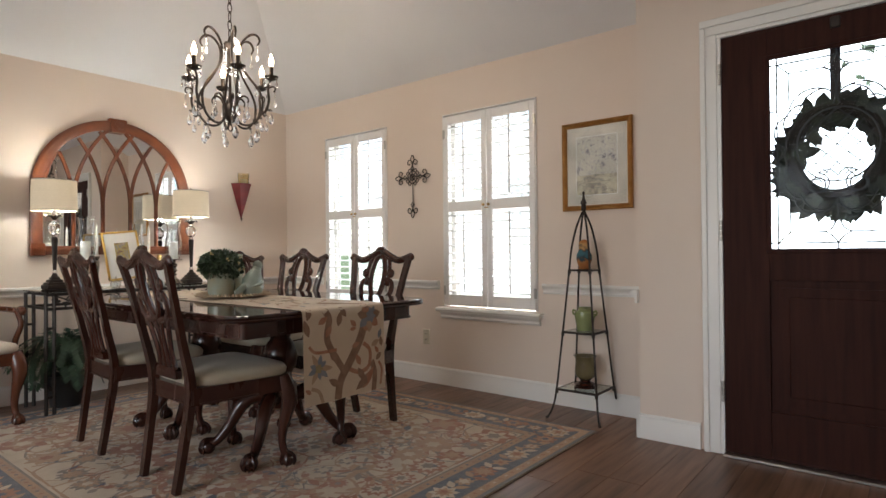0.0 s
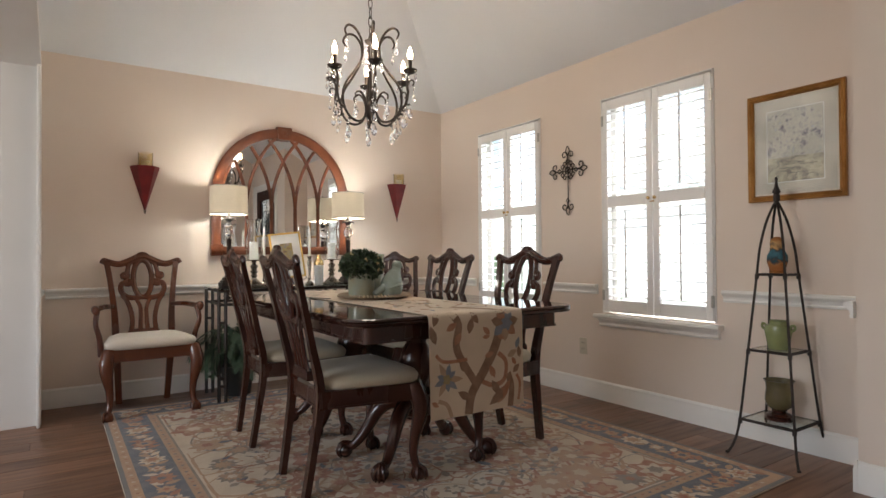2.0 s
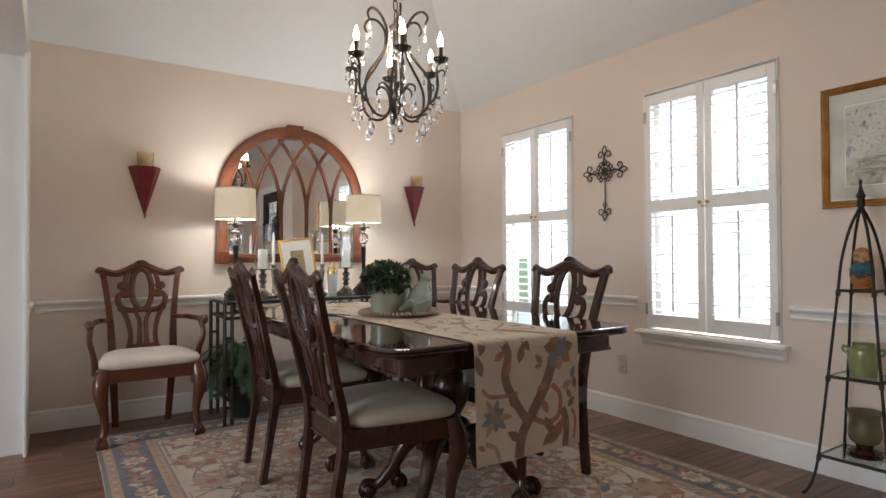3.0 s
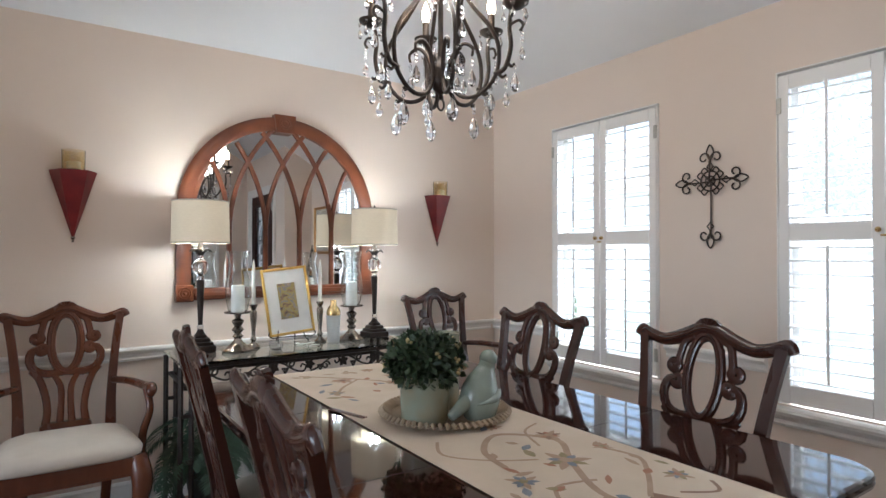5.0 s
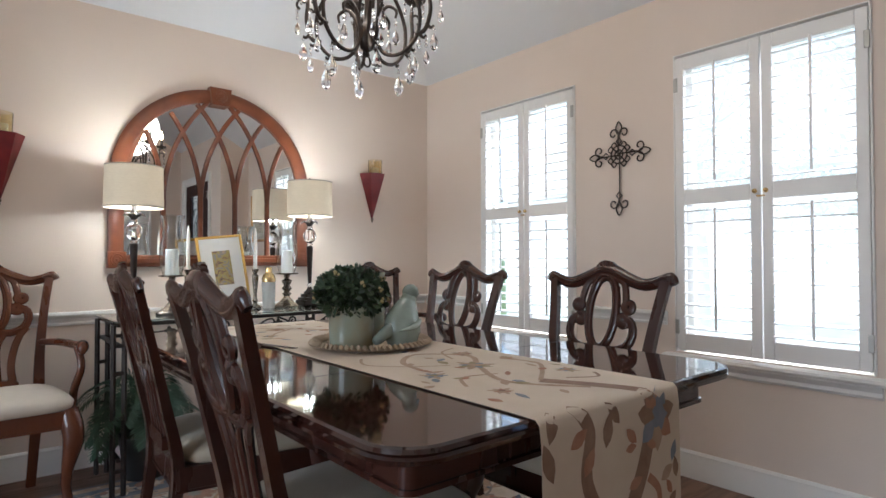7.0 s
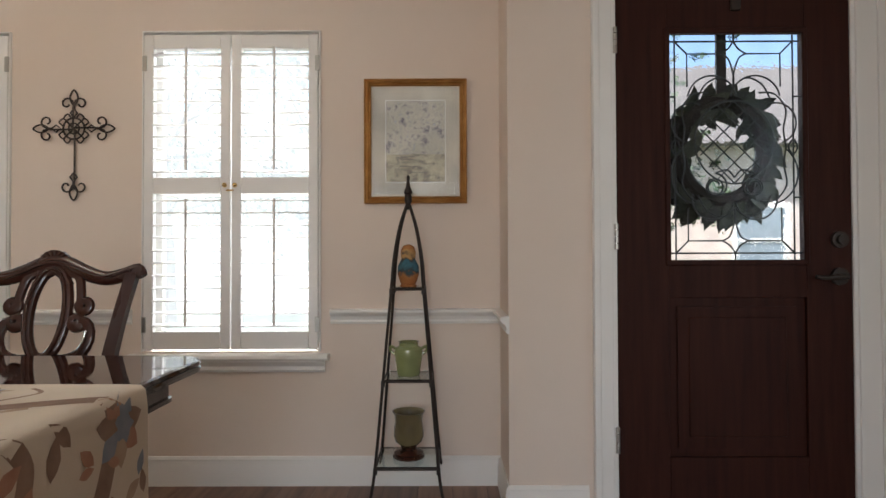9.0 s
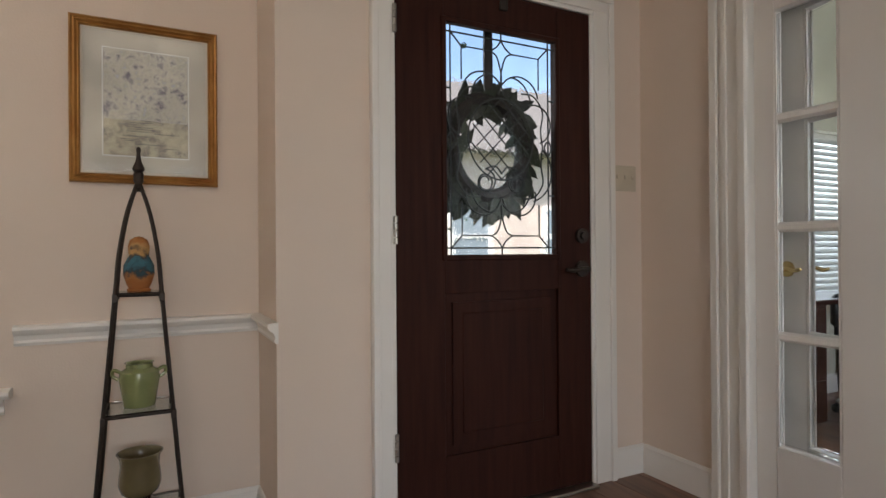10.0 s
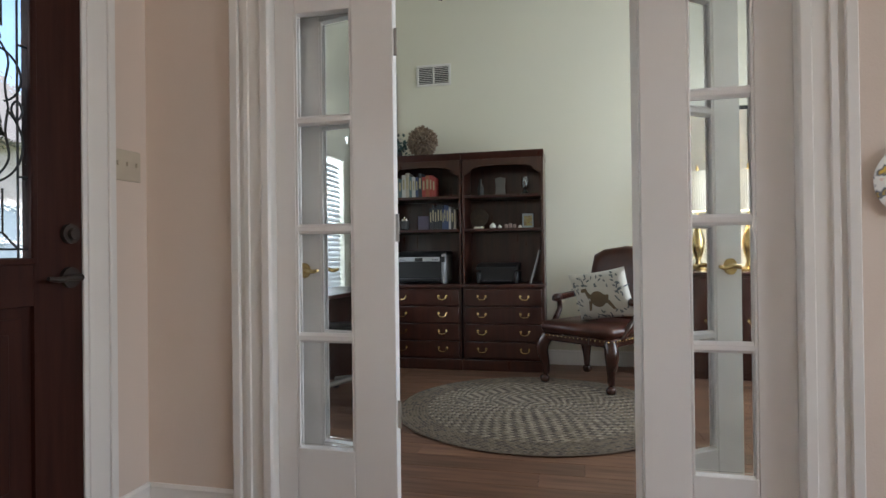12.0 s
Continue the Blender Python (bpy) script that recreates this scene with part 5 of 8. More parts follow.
    for x, y, a, l, w, c in ((-0.21, 0.29, 1.9, 0.08, 0.035, 0), (-0.12, 0.28, 1.0, 0.06, 0.03, 1), (-0.05, 0.32, 1.3, 0.07, 0.035, 0), (0.08, 0.13, 2.0, 0.06, 0.03, 1), (0.03, 0.22, 0.3, 0.05, 0.025, 1),
                             (0.15, 0.21, 0.4, 0.06, 0.03, 4), (0.20, 0.24, 1.2, 0.05, 0.025, 2), (-0.20, 0.05, 2.6, 0.04, 0.02, 1), (0.05, 0.02, 0.6, 0.14, 0.045, 0), (0.09, 0.02, 0.9, 0.12, 0.04, 1),
                             (0.20, 0.17, 2.2, 0.045, 0.022, 1), (-0.07, 0.17, 2.2, 0.05, 0.025, 0), (0.02, 0.30, 0.1, 0.04, 0.02, 1), (0.14, 0.29, 2.9, 0.045, 0.022, 1),
                             (-0.22, 0.36, 1.2, 0.07, 0.032, 0), (-0.16, 0.34, 0.5, 0.06, 0.03, 1), (0.0, 0.36, 2.2, 0.06, 0.03, 0), (0.06, 0.31, 2.4, 0.05, 0.026, 1), (0.18, 0.14, 0.7, 0.05, 0.028, 0), (-0.05, 0.06, 2.6, 0.07, 0.034, 0), (0.10, 0.06, 2.1, 0.07, 0.036, 0), (0.22, 0.20, 1.7, 0.05, 0.026, 0)):
        patch(leaf_shape(x, y, a, l, w), c)
    for k in range(7):
        patch(leaf_shape(0.14, 0.35, 0.2 + k * 0.9, 0.075, 0.05), (0, 2, 1, 0, 2, 4, 1)[k])
    patch(disc(0.15, 0.35, 0.035, 14, 5, 0.2), 2, 0.0036)
    # along the table top
    vine = stem([(0.05, 0.50), (-0.05, 0.66), (0.03, 0.84), (0.12, 0.98), (0.02, 1.10), (-0.09, 1.02), (-0.12, 0.90)], 0.017, 4)
    stem([(0.02, 0.62), (0.12, 0.70), (0.19, 0.78), (0.17, 0.88)], 0.012, 4)
    stem([(0.0, 0.74), (-0.10, 0.76), (-0.16, 0.68)], 0.010, 4)
    for x, y, r, a, b, c in ((0.03, 0.86, 0.085, 2, 3, 4), (-0.14, 0.82, 0.055, 2, 2, 3), (0.13, 1.02, 0.06, 1, 0, 4), (0.05, 1.16, 0.045, 1, 4, 0), (0.17, 0.66, 0.05, 2, 3, 1), (-0.13, 0.60, 0.045, 1, 4, 0),
                             (0.18, 0.88, 0.04, 4, 1, 3), (-0.05, 1.95, 0.07, 4, 1, 0), (0.10, 1.82, 0.06, 3, 4, 1), (-0.15, 1.78, 0.05, 3, 2, 4), (0.12, 2.08, 0.05, 1, 4, 3)):
        flower(x, y, r, a, b, c)
    stem([(-0.02, 0.90), (-0.12, 0.96), (-0.19, 1.05), (-0.15, 1.14)], 0.009, 4)
    stem([(0.05, 0.97), (0.10, 1.08), (0.18, 1.12)], 0.008, 4)
    stem([(0.09, 0.60), (0.16, 0.56), (0.20, 0.60)], 0.009, 0)
    stem([(-0.16, 2.12), (-0.02, 1.98), (0.09, 1.84), (0.14, 1.70), (0.03, 1.62)], 0.015, 4)
    stem([(0.02, 1.95), (-0.10, 1.84), (-0.16, 1.74)], 0.011, 4)
    for k in range(46):
        x, y = rnd.uniform(-0.21, 0.21), rnd.choice((rnd.uniform(0.48, 1.15), rnd.uniform(1.62, 2.12)))
        patch(leaf_shape(x, y, rnd.uniform(0, 6.28), rnd.uniform(0.035, 0.06), rnd.uniform(0.015, 0.026)), rnd.choice((1, 2, 3, 4, 4)))
    part("crewel_embroidery", bm, mats, o, "stitched vines, leaves and flowers", "stuff", 60)


runner()

# centre of the table
RZ = TZ + 0.0055
bm = bmesh.new()
shell(bm, [(0.01, 0.0), (0.155, 0.0), (0.165, 0.004), (0.185, 0.014), (0.196, 0.017)], (0, 0, 0), 96, 0.004, 0, 0.018, 32)
o = thing("ruffled_tray", (2.34, 3.60, RZ), 0, "round tan tray with a ruffled rim on the runner", "tray")
part("tray_body", bm, RAFFIA, o)
bm = bmesh.new()
for k in range(64):
    a = 2 * math.pi * k / 64
    r = 0.190
    sweep(bm, [((r - 0.03) * math.cos(a), (r - 0.03) * math.sin(a), 0.010), (r * math.cos(a + 0.02), r * math.sin(a + 0.02), 0.021), ((r + 0.010) * math.cos(a + 0.04), (r + 0.010) * math.sin(a + 0.04), 0.012)], [0.003, 0.007, 0.005], n=5)
part("ruffle", bm, RAFFIA, o, kind="stuff")


def topiary():
    rnd = random.Random(21)
    o = thing("potted_topiary", (2.245, 3.565, RZ + 0.004), 0, "clipped green boxwood ball in a celadon pot", "plant")
    bm = bmesh.new()
    shell(bm, [(0.01, 0), (0.062, 0), (0.068, 0.006), (0.071, 0.06), (0.071, 0.125), (0.073, 0.135)], (0, 0, 0), 32, 0.005)
    part("pot", bm, CELADON, o, "glazed celadon cylinder pot")
    part("soil", turned([(0.064, 0.10), (0.06, 0.12), (0.01, 0.122)]), BARK, o)
    bm = bmesh.new()
    for k in range(1500):
        u, a = rnd.uniform(-0.82, 1), rnd.uniform(0, 6.283)
        q = math.sqrt(1 - u * u)
        r = rnd.uniform(0.62, 1.0)
        d = Vector((q * math.cos(a), q * math.sin(a), u))
        p = Vector((0, 0, 0.172)) + Vector((d.x * 0.110 * r, d.y * 0.110 * r, d.z * 0.080 * r))
        side = d.orthogonal().normalized()
        side.rotate(Matrix.Rotation(rnd.uniform(0, 6.28), 3, d))
        tip = (d * rnd.uniform(0.5, 1.0) + side * rnd.uniform(0.3, 0.9)).normalized()
        w = tip.cross(d).normalized() * rnd.uniform(0.006, 0.009)
        l = rnd.uniform(0.018, 0.030)
        v = [bm.verts.new(p), bm.verts.new(p + tip * l * 0.5 + w + d * 0.002), bm.verts.new(p + tip * l), bm.verts.new(p + tip * l * 0.5 - w + d * 0.002)]
        bm.faces.new(v)
    ball(bm, (0, 0, 0.172), 0.062)
    part("foliage", bm, LEAF, o, "dense small green leaves", "stuff", 0)
    bm = bmesh.new()
    for k in range(13):
        u, a = rnd.uniform(-0.3, 0.9), rnd.uniform(0, 6.283)
        q = math.sqrt(1 - u * u)
        for j in range(4):
            ball(bm, (0.116 * q * math.cos(a) + rnd.uniform(-0.007, 0.007), 0.116 * q * math.sin(a) + rnd.uniform(-0.007, 0.007), 0.172 + 0.086 * u + rnd.uniform(-0.007, 0.007)), 0.005, 5)
    part("buds", bm, BUD, o, "pale dried buds", "stuff")


topiary()
bm = bmesh.new()
shell(bm, [(0.01, 0), (0.046, 0), (0.050, 0.006), (0.051, 0.12), (0.050, 0.225), (0.053, 0.235)], (0, 0, 0), 32, 0.004)
o = thing("celadon_vase", (2.372, 3.655, RZ + 0.004), 0, "tall pale celadon cylinder vase", "vase")
part("vase_body", bm, CELADON, o)


def bird():
    bm = bmesh.new()
    sweep(bm, spl([(0.0, 0, 0.0), (0.0, 0, 0.012), (0.0, 0, 0.050), (0.004, 0, 0.085), (0.016, 0, 0.118), (0.028, 0, 0.145), (0.034, 0, 0.163)], 5), [0.036, 0.050, 0.063, 0.060, 0.044, 0.028, 0.024], n=22, up=(0, 1, 0), deep=0.056)
    ball(bm, (0.037, 0, 0.172), 0.027, 16)
    sweep(bm, [(0.058, 0, 0.170), (0.076, 0, 0.163)], [0.011, 0.003], n=8)
    sweep(bm, spl([(-0.030, 0, 0.068), (-0.070, 0, 0.050), (-0.115, 0, 0.026)], 4), [0.024, 0.021, 0.013], n=12, up=(0, 1, 0), deep=0.022)
    for s in (-1, 1):
        sweep(bm, spl([(0.036, s * 0.044, 0.088), (0.0, s * 0.056, 0.068), (-0.045, s * 0.034, 0.056)], 4), [0.006, 0.017, 0.005], n=8, up=(0, 0, 1), deep=0.010)
    ob = solid("bird_figurine", bm, BIRDGLAZE, "glazed grey-green ceramic bird on the tray", "figurine", smooth=80)
    ob.matrix_world = pose(2.385, 3.485, RZ + 0.004, 0, 0, 8)


bird()
# small flat dark strip on the tabletop along the runner edge
bm = bmesh.new()
sweep(bm, [(2.075, 3.86, TZ + 0.004), (2.12, 3.70, TZ + 0.004)], 0.011, n=8, up=(0, 0, 1), deep=0.003)
solid("dark_strip", bm, MAHOG, "small dark strip at the runner edge", "slat")


# sideboard console with glass top
CX0, CX1, CY0, CY1, CZ = 1.80, 2.98, 4.82, 5.27, 0.776


def iron_scroll(bm, x, z, s, y, flip=1):
    pts = scroll(x, z, s, math.pi * (0 if flip > 0 else 1), flip * 1.3, 16, 0.2)
    sweep(bm, [(p[0], y, p[1]) for p in pts], 0.005, n=6)
    return pts[0]


def console():
    o = thing("console_table", (0, 0, 0), 0, "black wrought-iron console with scrolling vines and a glass top", "console")
    bm = bmesh.new()
    for y in (CY0 + 0.03, CY1 - 0.03):
        for z in (CZ - 0.014, CZ - 0.105):
            box(bm, CX0 + 0.02, CX1 - 0.02, y - 0.009, y + 0.009, z - 0.009, z + 0.009, 0.002)
    for x in (CX0 + 0.03, CX1 - 0.03):
        for z in (CZ - 0.014, CZ - 0.105, 0.17):
            box(bm, x - 0.009, x + 0.009, CY0 + 0.02, CY1 - 0.02, z - 0.009, z + 0.009, 0.002)
    part("top_frame", bm, IRON, o)
    for x in (CX0 + 0.03, CX1 - 0.03):
        for y in (CY0 + 0.03, CY1 - 0.03):
            bm = bmesh.new()
            for dx in (-0.022, 0.022):
                sweep(bm, [(x + dx, y, 0.002), (x + dx, y, CZ - 0.012)], 0.008, square=True)
            for z in (0.12, 0.35, 0.55):
                box(bm, x - 0.03, x + 0.03, y - 0.009, y + 0.009, z - 0.008, z + 0.008, 0.002)
            part("leg", bm, IRON, o, "paired square iron bars")
    for y in (CY0 + 0.03,):
        bm = bmesh.new()
        n = 6
        for i in range(n):
            xa = CX0 + 0.06 + (CX1 - CX0 - 0.12) * i / n
            xb = CX0 + 0.06 + (CX1 - CX0 - 0.12) * (i + 1) / n
            up = 1 if i % 2 else -1
            zc = CZ - 0.06
            sweep(bm, spl([(xa, y, zc - up * 0.035), (xa + 0.05, y, zc - up * 0.015), (xb - 0.07, y, zc + up * 0.02), (xb - 0.03, y, zc + up * 0.028), (xb - 0.018, y, zc + up * 0.006), (xb - 0.035, y, zc - up * 0.006), (xb - 0.045, y, zc + up * 0.008)], 5), 0.0048, n=6)
            iron_scroll(bm, xa + 0.085, zc - up * 0.012, 0.022, y, up)
        part("vine_scroll", bm, IRON, o, "wrought-iron vine scrolls")
        for i in range(n + 1):
            xa = CX0 + 0.06 + (CX1 - CX0 - 0.12) * i / n
            bm = bmesh.new()
            zc = CZ - 0.058
            for k in range(5):
                a = k * 1.257 + 0.4 * i
                prism(bm, [(p[0], p[1]) for p in leaf_shape(xa, zc, a, 0.030, 0.020)], y - 0.008 + 0.001 * k, y - 0.005 + 0.001 * k, "y")
            for r in range(4):
                for q in range(4 - r):
                    ball(bm, (xa + 0.055 + (q - (3 - r) / 2) * 0.009, y - 0.006, zc - 0.008 - r * 0.009), 0.0052, 6)
            part("grape_leaf", bm, IRON, o, "iron grape leaf and grapes")
    part("glass_top", cube(CX0, CX1, CY0, CY1, CZ - 0.004, CZ + 0.006, 0.002), GLASS_TOP, o, "thick greenish glass top")


console()
GZ = CZ + 0.007


def table_lamp(x, y):
    o = thing("table_lamp", (x, y, GZ), 0, "lit black buffet lamp with crystal ball and cream drum shade", "lamp", "buffet lamps")
    bm = bmesh.new()
    for h, a, b in ((0.0, 0.062, 0.03), (0.028, 0.052, 0.018), (0.045, 0.040, 0.02), (0.062, 0.026, 0.02)):
        box(bm, -a, a, -a, a, h, h + b, 0.004)
    lathe(bm, [(0.024, 0.08), (0.016, 0.095), (0.013, 0.105)], n=16)
    part("base", bm, IRON, o)
    part("neck_ring", turned([(0.010, 0.105), (0.015, 0.112), (0.015, 0.122), (0.011, 0.128)], n=16), CRYSTAL, o, "small clear crystal ring")
    part("column", turned([(0.010, 0.128), (0.011, 0.135), (0.0185, 0.325), (0.019, 0.345), (0.012, 0.350)], n=12), IRON, o)
    bm = bmesh.new()
    lathe(bm, [(0.012, 0.350), (0.017, 0.358), (0.013, 0.366), (0.022, 0.374), (0.034, 0.392), (0.037, 0.410), (0.034, 0.428), (0.022, 0.446), (0.013, 0.452), (0.017, 0.460), (0.012, 0.468)], n=20, flute=0.05, flutes=10)
    part("crystal_ball", bm, CRYSTAL, o, "clear faceted crystal ball")
    bm = bmesh.new()
    lathe(bm, [(0.012, 0.468), (0.018, 0.476), (0.02, 0.50), (0.012, 0.512), (0.008, 0.56), (0.007, 0.74), (0.003, 0.755)], n=14)
    for k in range(8):
        a = k * math.pi / 4
        sweep(bm, spl([(0.014 * math.cos(a), 0.014 * math.sin(a), 0.482), (0.035 * math.cos(a), 0.035 * math.sin(a), 0.497), (0.050 * math.cos(a), 0.050 * math.sin(a), 0.484)], 4), [0.006, 0.006, 0.002], n=6)
    part("leaf_collar", bm, IRON, o, "black curled leaf collar")
    z0, z1, r = 0.525, 0.733, 0.134
    bm = bmesh.new()
    lathe(bm, [(r, z0), (r - 0.004, z1), (r - 0.006, z1), (r - 0.002, z0)], n=48)
    for f in [f for f in bm.faces if len(f.verts) > 4]:
        bm.faces.remove(f)
    part("shade", bm, SHADE, o, "cream linen drum shade, glowing")
    for z in (z0, z1 - 0.006):
        bm = bmesh.new()
        q = r - (0.004 if z > z0 else 0)
        lathe(bm, [(q + 0.001, z), (q + 0.001, z + 0.006), (q - 0.004, z + 0.006), (q - 0.004, z)], n=48)
        for f in [f for f in bm.faces if len(f.verts) > 4]:
            bm.faces.remove(f)
        part("shade_trim", bm, SHADE_RIM, o)
    bm = bmesh.new()
    for k in range(3):
        a = k * 2.094
        sweep(bm, [(0, 0, z1 - 0.012), ((r - 0.006) * math.cos(a), (r - 0.006) * math.sin(a), z1 - 0.006)], 0.0018, n=5)
    part("spider", bm, BRASS, o)
    part("bulb", turned([(0.008, 0.57), (0.012, 0.585), (0.028, 0.615), (0.030, 0.635), (0.02, 0.658), (0.003, 0.668)], n=16), BULB_IN, o, "glowing light bulb")
    return o


for x, y in ((1.945, 5.14), (2.885, 5.12)):
    table_lamp(x, y)
    lamp("lamp_bulb_light", "POINT", 2.6, Matrix.Translation((x, y, GZ + 0.70)), (0.95, 1.0, 0.97), radius=0.03)
    lamp("lamp_bulb_light", "POINT", 2.2, Matrix.Translation((x, y, GZ + 0.545)), (0.95, 1.0, 0.97), radius=0.03)


def hurricane(x, y):
    o = thing("hurricane_candle", (x, y, GZ), 0, "clear glass hurricane with ivory pillar candle on a pewter stand", "candle holder", "hurricane candles")
    part("stand", turned([(0.072, 0.0), (0.074, 0.010), (0.060, 0.018), (0.040, 0.032), (0.022, 0.050), (0.016, 0.062), (0.026, 0.075), (0.014, 0.088), (0.030, 0.105), (0.016, 0.122), (0.028, 0.142), (0.028, 0.150), (0.013, 0.160), (0.018, 0.180), (0.062, 0.186), (0.064, 0.192), (0.02, 0.193)], n=32), PEWTER, o, "turned pewter stand")
    part("pillar_candle", turned([(0.030, 0.194), (0.031, 0.20), (0.031, 0.318), (0.027, 0.322), (0.01, 0.316)], n=24), WAX, o, "ivory pillar candle")
    bm = bmesh.new()
    prof = [(0.044, 0.195), (0.051, 0.22), (0.060, 0.28), (0.058, 0.335), (0.047, 0.385), (0.044, 0.42), (0.051, 0.465), (0.058, 0.488)]
    lathe(bm, prof + [(r - 0.002, z) for r, z in prof[::-1]], n=32)
    for f in [f for f in bm.faces if len(f.verts) > 4]:
        bm.faces.remove(f)
    g = part("glass_chimney", bm, GLASS, o, "clear waisted glass chimney")
    g.visible_shadow = False


hurricane(2.095, 5.03)
hurricane(2.715, 5.065)
for x, y in ((2.19, 5.10), (2.545, 5.10)):
    o = thing("taper_candlestick", (x, y, GZ), 0, "ivory taper candle in a pewter candlestick", "candlestick", "taper candles")
    part("candlestick", turned([(0.032, 0), (0.034, 0.006), (0.018, 0.018), (0.010, 0.03), (0.016, 0.042), (0.010, 0.055), (0.009, 0.075), (0.017, 0.150), (0.018, 0.180), (0.010, 0.190), (0.020, 0.212), (0.019, 0.218), (0.011, 0.219)], n=20), PEWTER, o)
    part("taper", turned([(0.010, 0.212), (0.0098, 0.36), (0.0075, 0.415), (0.003, 0.438), (0.001, 0.446)], n=12), WAX, o)


def easel_picture():
    o = thing("framed_picture", (2.395, 5.115, GZ), -5, "small gilt-framed needlework picture on a wire easel", "picture")
    rot = pose(0.01, 0.02, 0.048, -11, -6, 0)
    w, h = 0.122, 0.36
    def tilt(bm):
        bmesh.ops.transform(bm, matrix=rot, verts=bm.verts)
        return bm
    bm = bmesh.new()
    for b in ((-w, -w + 0.014, 0, h), (w - 0.014, w, 0, h), (-w + 0.014, w - 0.014, 0, 0.014), (-w + 0.014, w - 0.014, h - 0.014, h)):
        box(bm, b[0], b[1], -0.010, 0.008, b[2], b[3], 0.003)
    part("frame", tilt(bm), GOLD_BRIGHT, o, "narrow bright gilt frame")
    part("mat_board", tilt(cube(-w + 0.012, w - 0.012, -0.003, 0.004, 0.012, h - 0.012)), WHITEMAT, o)
    part("needlework", tilt(cube(-0.047, 0.047, -0.0045, -0.002, 0.085, 0.275)), NEEDLEWORK, o, "embroidered landscape with trees")
    bm = bmesh.new()
    for s in (-1, 1):
        sweep(bm, spl([(s * 0.075, -0.05, 0.003), (s * 0.075, -0.035, 0.028), (s * 0.07, 0.01, 0.042), (s * 0.04, 0.09, 0.22)], 5), 0.003, n=6)
        sweep(bm, spl([(s * 0.04, 0.09, 0.22), (s * 0.05, 0.13, 0.003)], 4), 0.003, n=6)
        sweep(bm, spl([(s * 0.075, -0.012, 0.040), (s * 0.10, -0.014, 0.036), (s * 0.122, -0.014, 0.05), (s * 0.118, -0.014, 0.066)], 5), 0.003, n=6)
    sweep(bm, [(-0.075, -0.012, 0.040), (0.075, -0.012, 0.040)], 0.003, n=6)
    part("easel", bm, IRON, o, "black wire easel")


easel_picture()
o = thing("cocktail_shaker", (2.60, 5.045, GZ), 0, "frosted glass shaker with a shiny gold top", "shaker")
part("tumbler", turned([(0.030, 0), (0.032, 0.004), (0.036, 0.12), (0.037, 0.145), (0.030, 0.147)], n=24), FROST, o)
part("cap", turned([(0.037, 0.145), (0.038, 0.165), (0.030, 0.185), (0.020, 0.195), (0.018, 0.198), (0.018, 0.222), (0.014, 0.227), (0.002, 0.228)], n=24), BRASS, o, "shiny gold cap")
o = thing("glass_votive", (2.27, 4.99, GZ), 0, "small clear glass votive bowl", "votive")
bm = bmesh.new()
shell(bm, [(0.01, 0), (0.026, 0), (0.034, 0.01), (0.034, 0.03), (0.026, 0.042)], n=20)
part("bowl", bm, GLASS, o)
rnd = random.Random(5)
bm = bmesh.new()
for k in range(9):
    prism(bm, [(p[0], p[1]) for p in leaf_shape(rnd.uniform(-0.05, 0.05), rnd.uniform(-0.015, 0.015), rnd.uniform(0, 6.28), 0.05, 0.026)], 0.004 + k * 0.002, 0.007 + k * 0.002)
o = solid("silk_flower", bm, mat("silk_petal", (0.50, 0.51, 0.44), 0.7), "pale silk flower lying on the glass top", "flower")
o.matrix_world = pose(2.40, 4.965, GZ, 0, 0, 8)

# fern under the console
o = thing("potted_fern", (1.985, 5.06, 0.001), 0, "dark green fern in a black floor pot under the console", "plant")
bm = bmesh.new()
shell(bm, [(0.02, 0), (0.085, 0), (0.09, 0.01), (0.115, 0.20), (0.12, 0.215)], n=28, t=0.008)
part("pot", bm, DARKPOT, o)
part("soil", turned([(0.10, 0.17), (0.09, 0.19), (0.01, 0.192)]), BARK, o)
rnd = random.Random(31)
for f in range(26):
    a = f * 2.399 + rnd.uniform(-0.2, 0.2)
    l = rnd.uniform(0.20, 0.34)
    h = rnd.uniform(0.05, 0.24)
    ca, sa = math.cos(a), math.sin(a)
    if sa > 0.4:
        l *= 0.62
    pts = spl([(0.02 * ca, 0.02 * sa, 0.19), (0.35 * l * ca, 0.35 * l * sa, 0.25 + h), (0.75 * l * ca, 0.75 * l * sa, 0.22 + h), (l * ca, l * sa, 0.10 + h)], 6)
    bm = bmesh.new()
    sweep(bm, pts, [0.003, 0.002, 0.001], n=5)
    for i in range(3, len(pts)):
        p = pts[i]
        d = (pts[i] - pts[i - 1]).normalized()
        side_v = d.cross(Vector((0, 0, 1))).normalized()
        ll = 0.075 * math.sin(math.pi * (i - 1) / len(pts)) + 0.012
        for s in (-1, 1):
            for q in (0, 0.5):
                b = p - (pts[i] - pts[i - 1]) * q
                tip = b + side_v * s * ll + d * ll * 0.5 - Vector((0, 0, 0.015))
                m = (b + tip) / 2
                v = [bm.verts.new(b), bm.verts.new(m + d * 0.008), bm.verts.new(tip), bm.verts.new(m - d * 0.006)]
                bm.faces.new(v)
    part("frond", bm, FERN, o, smooth=0)


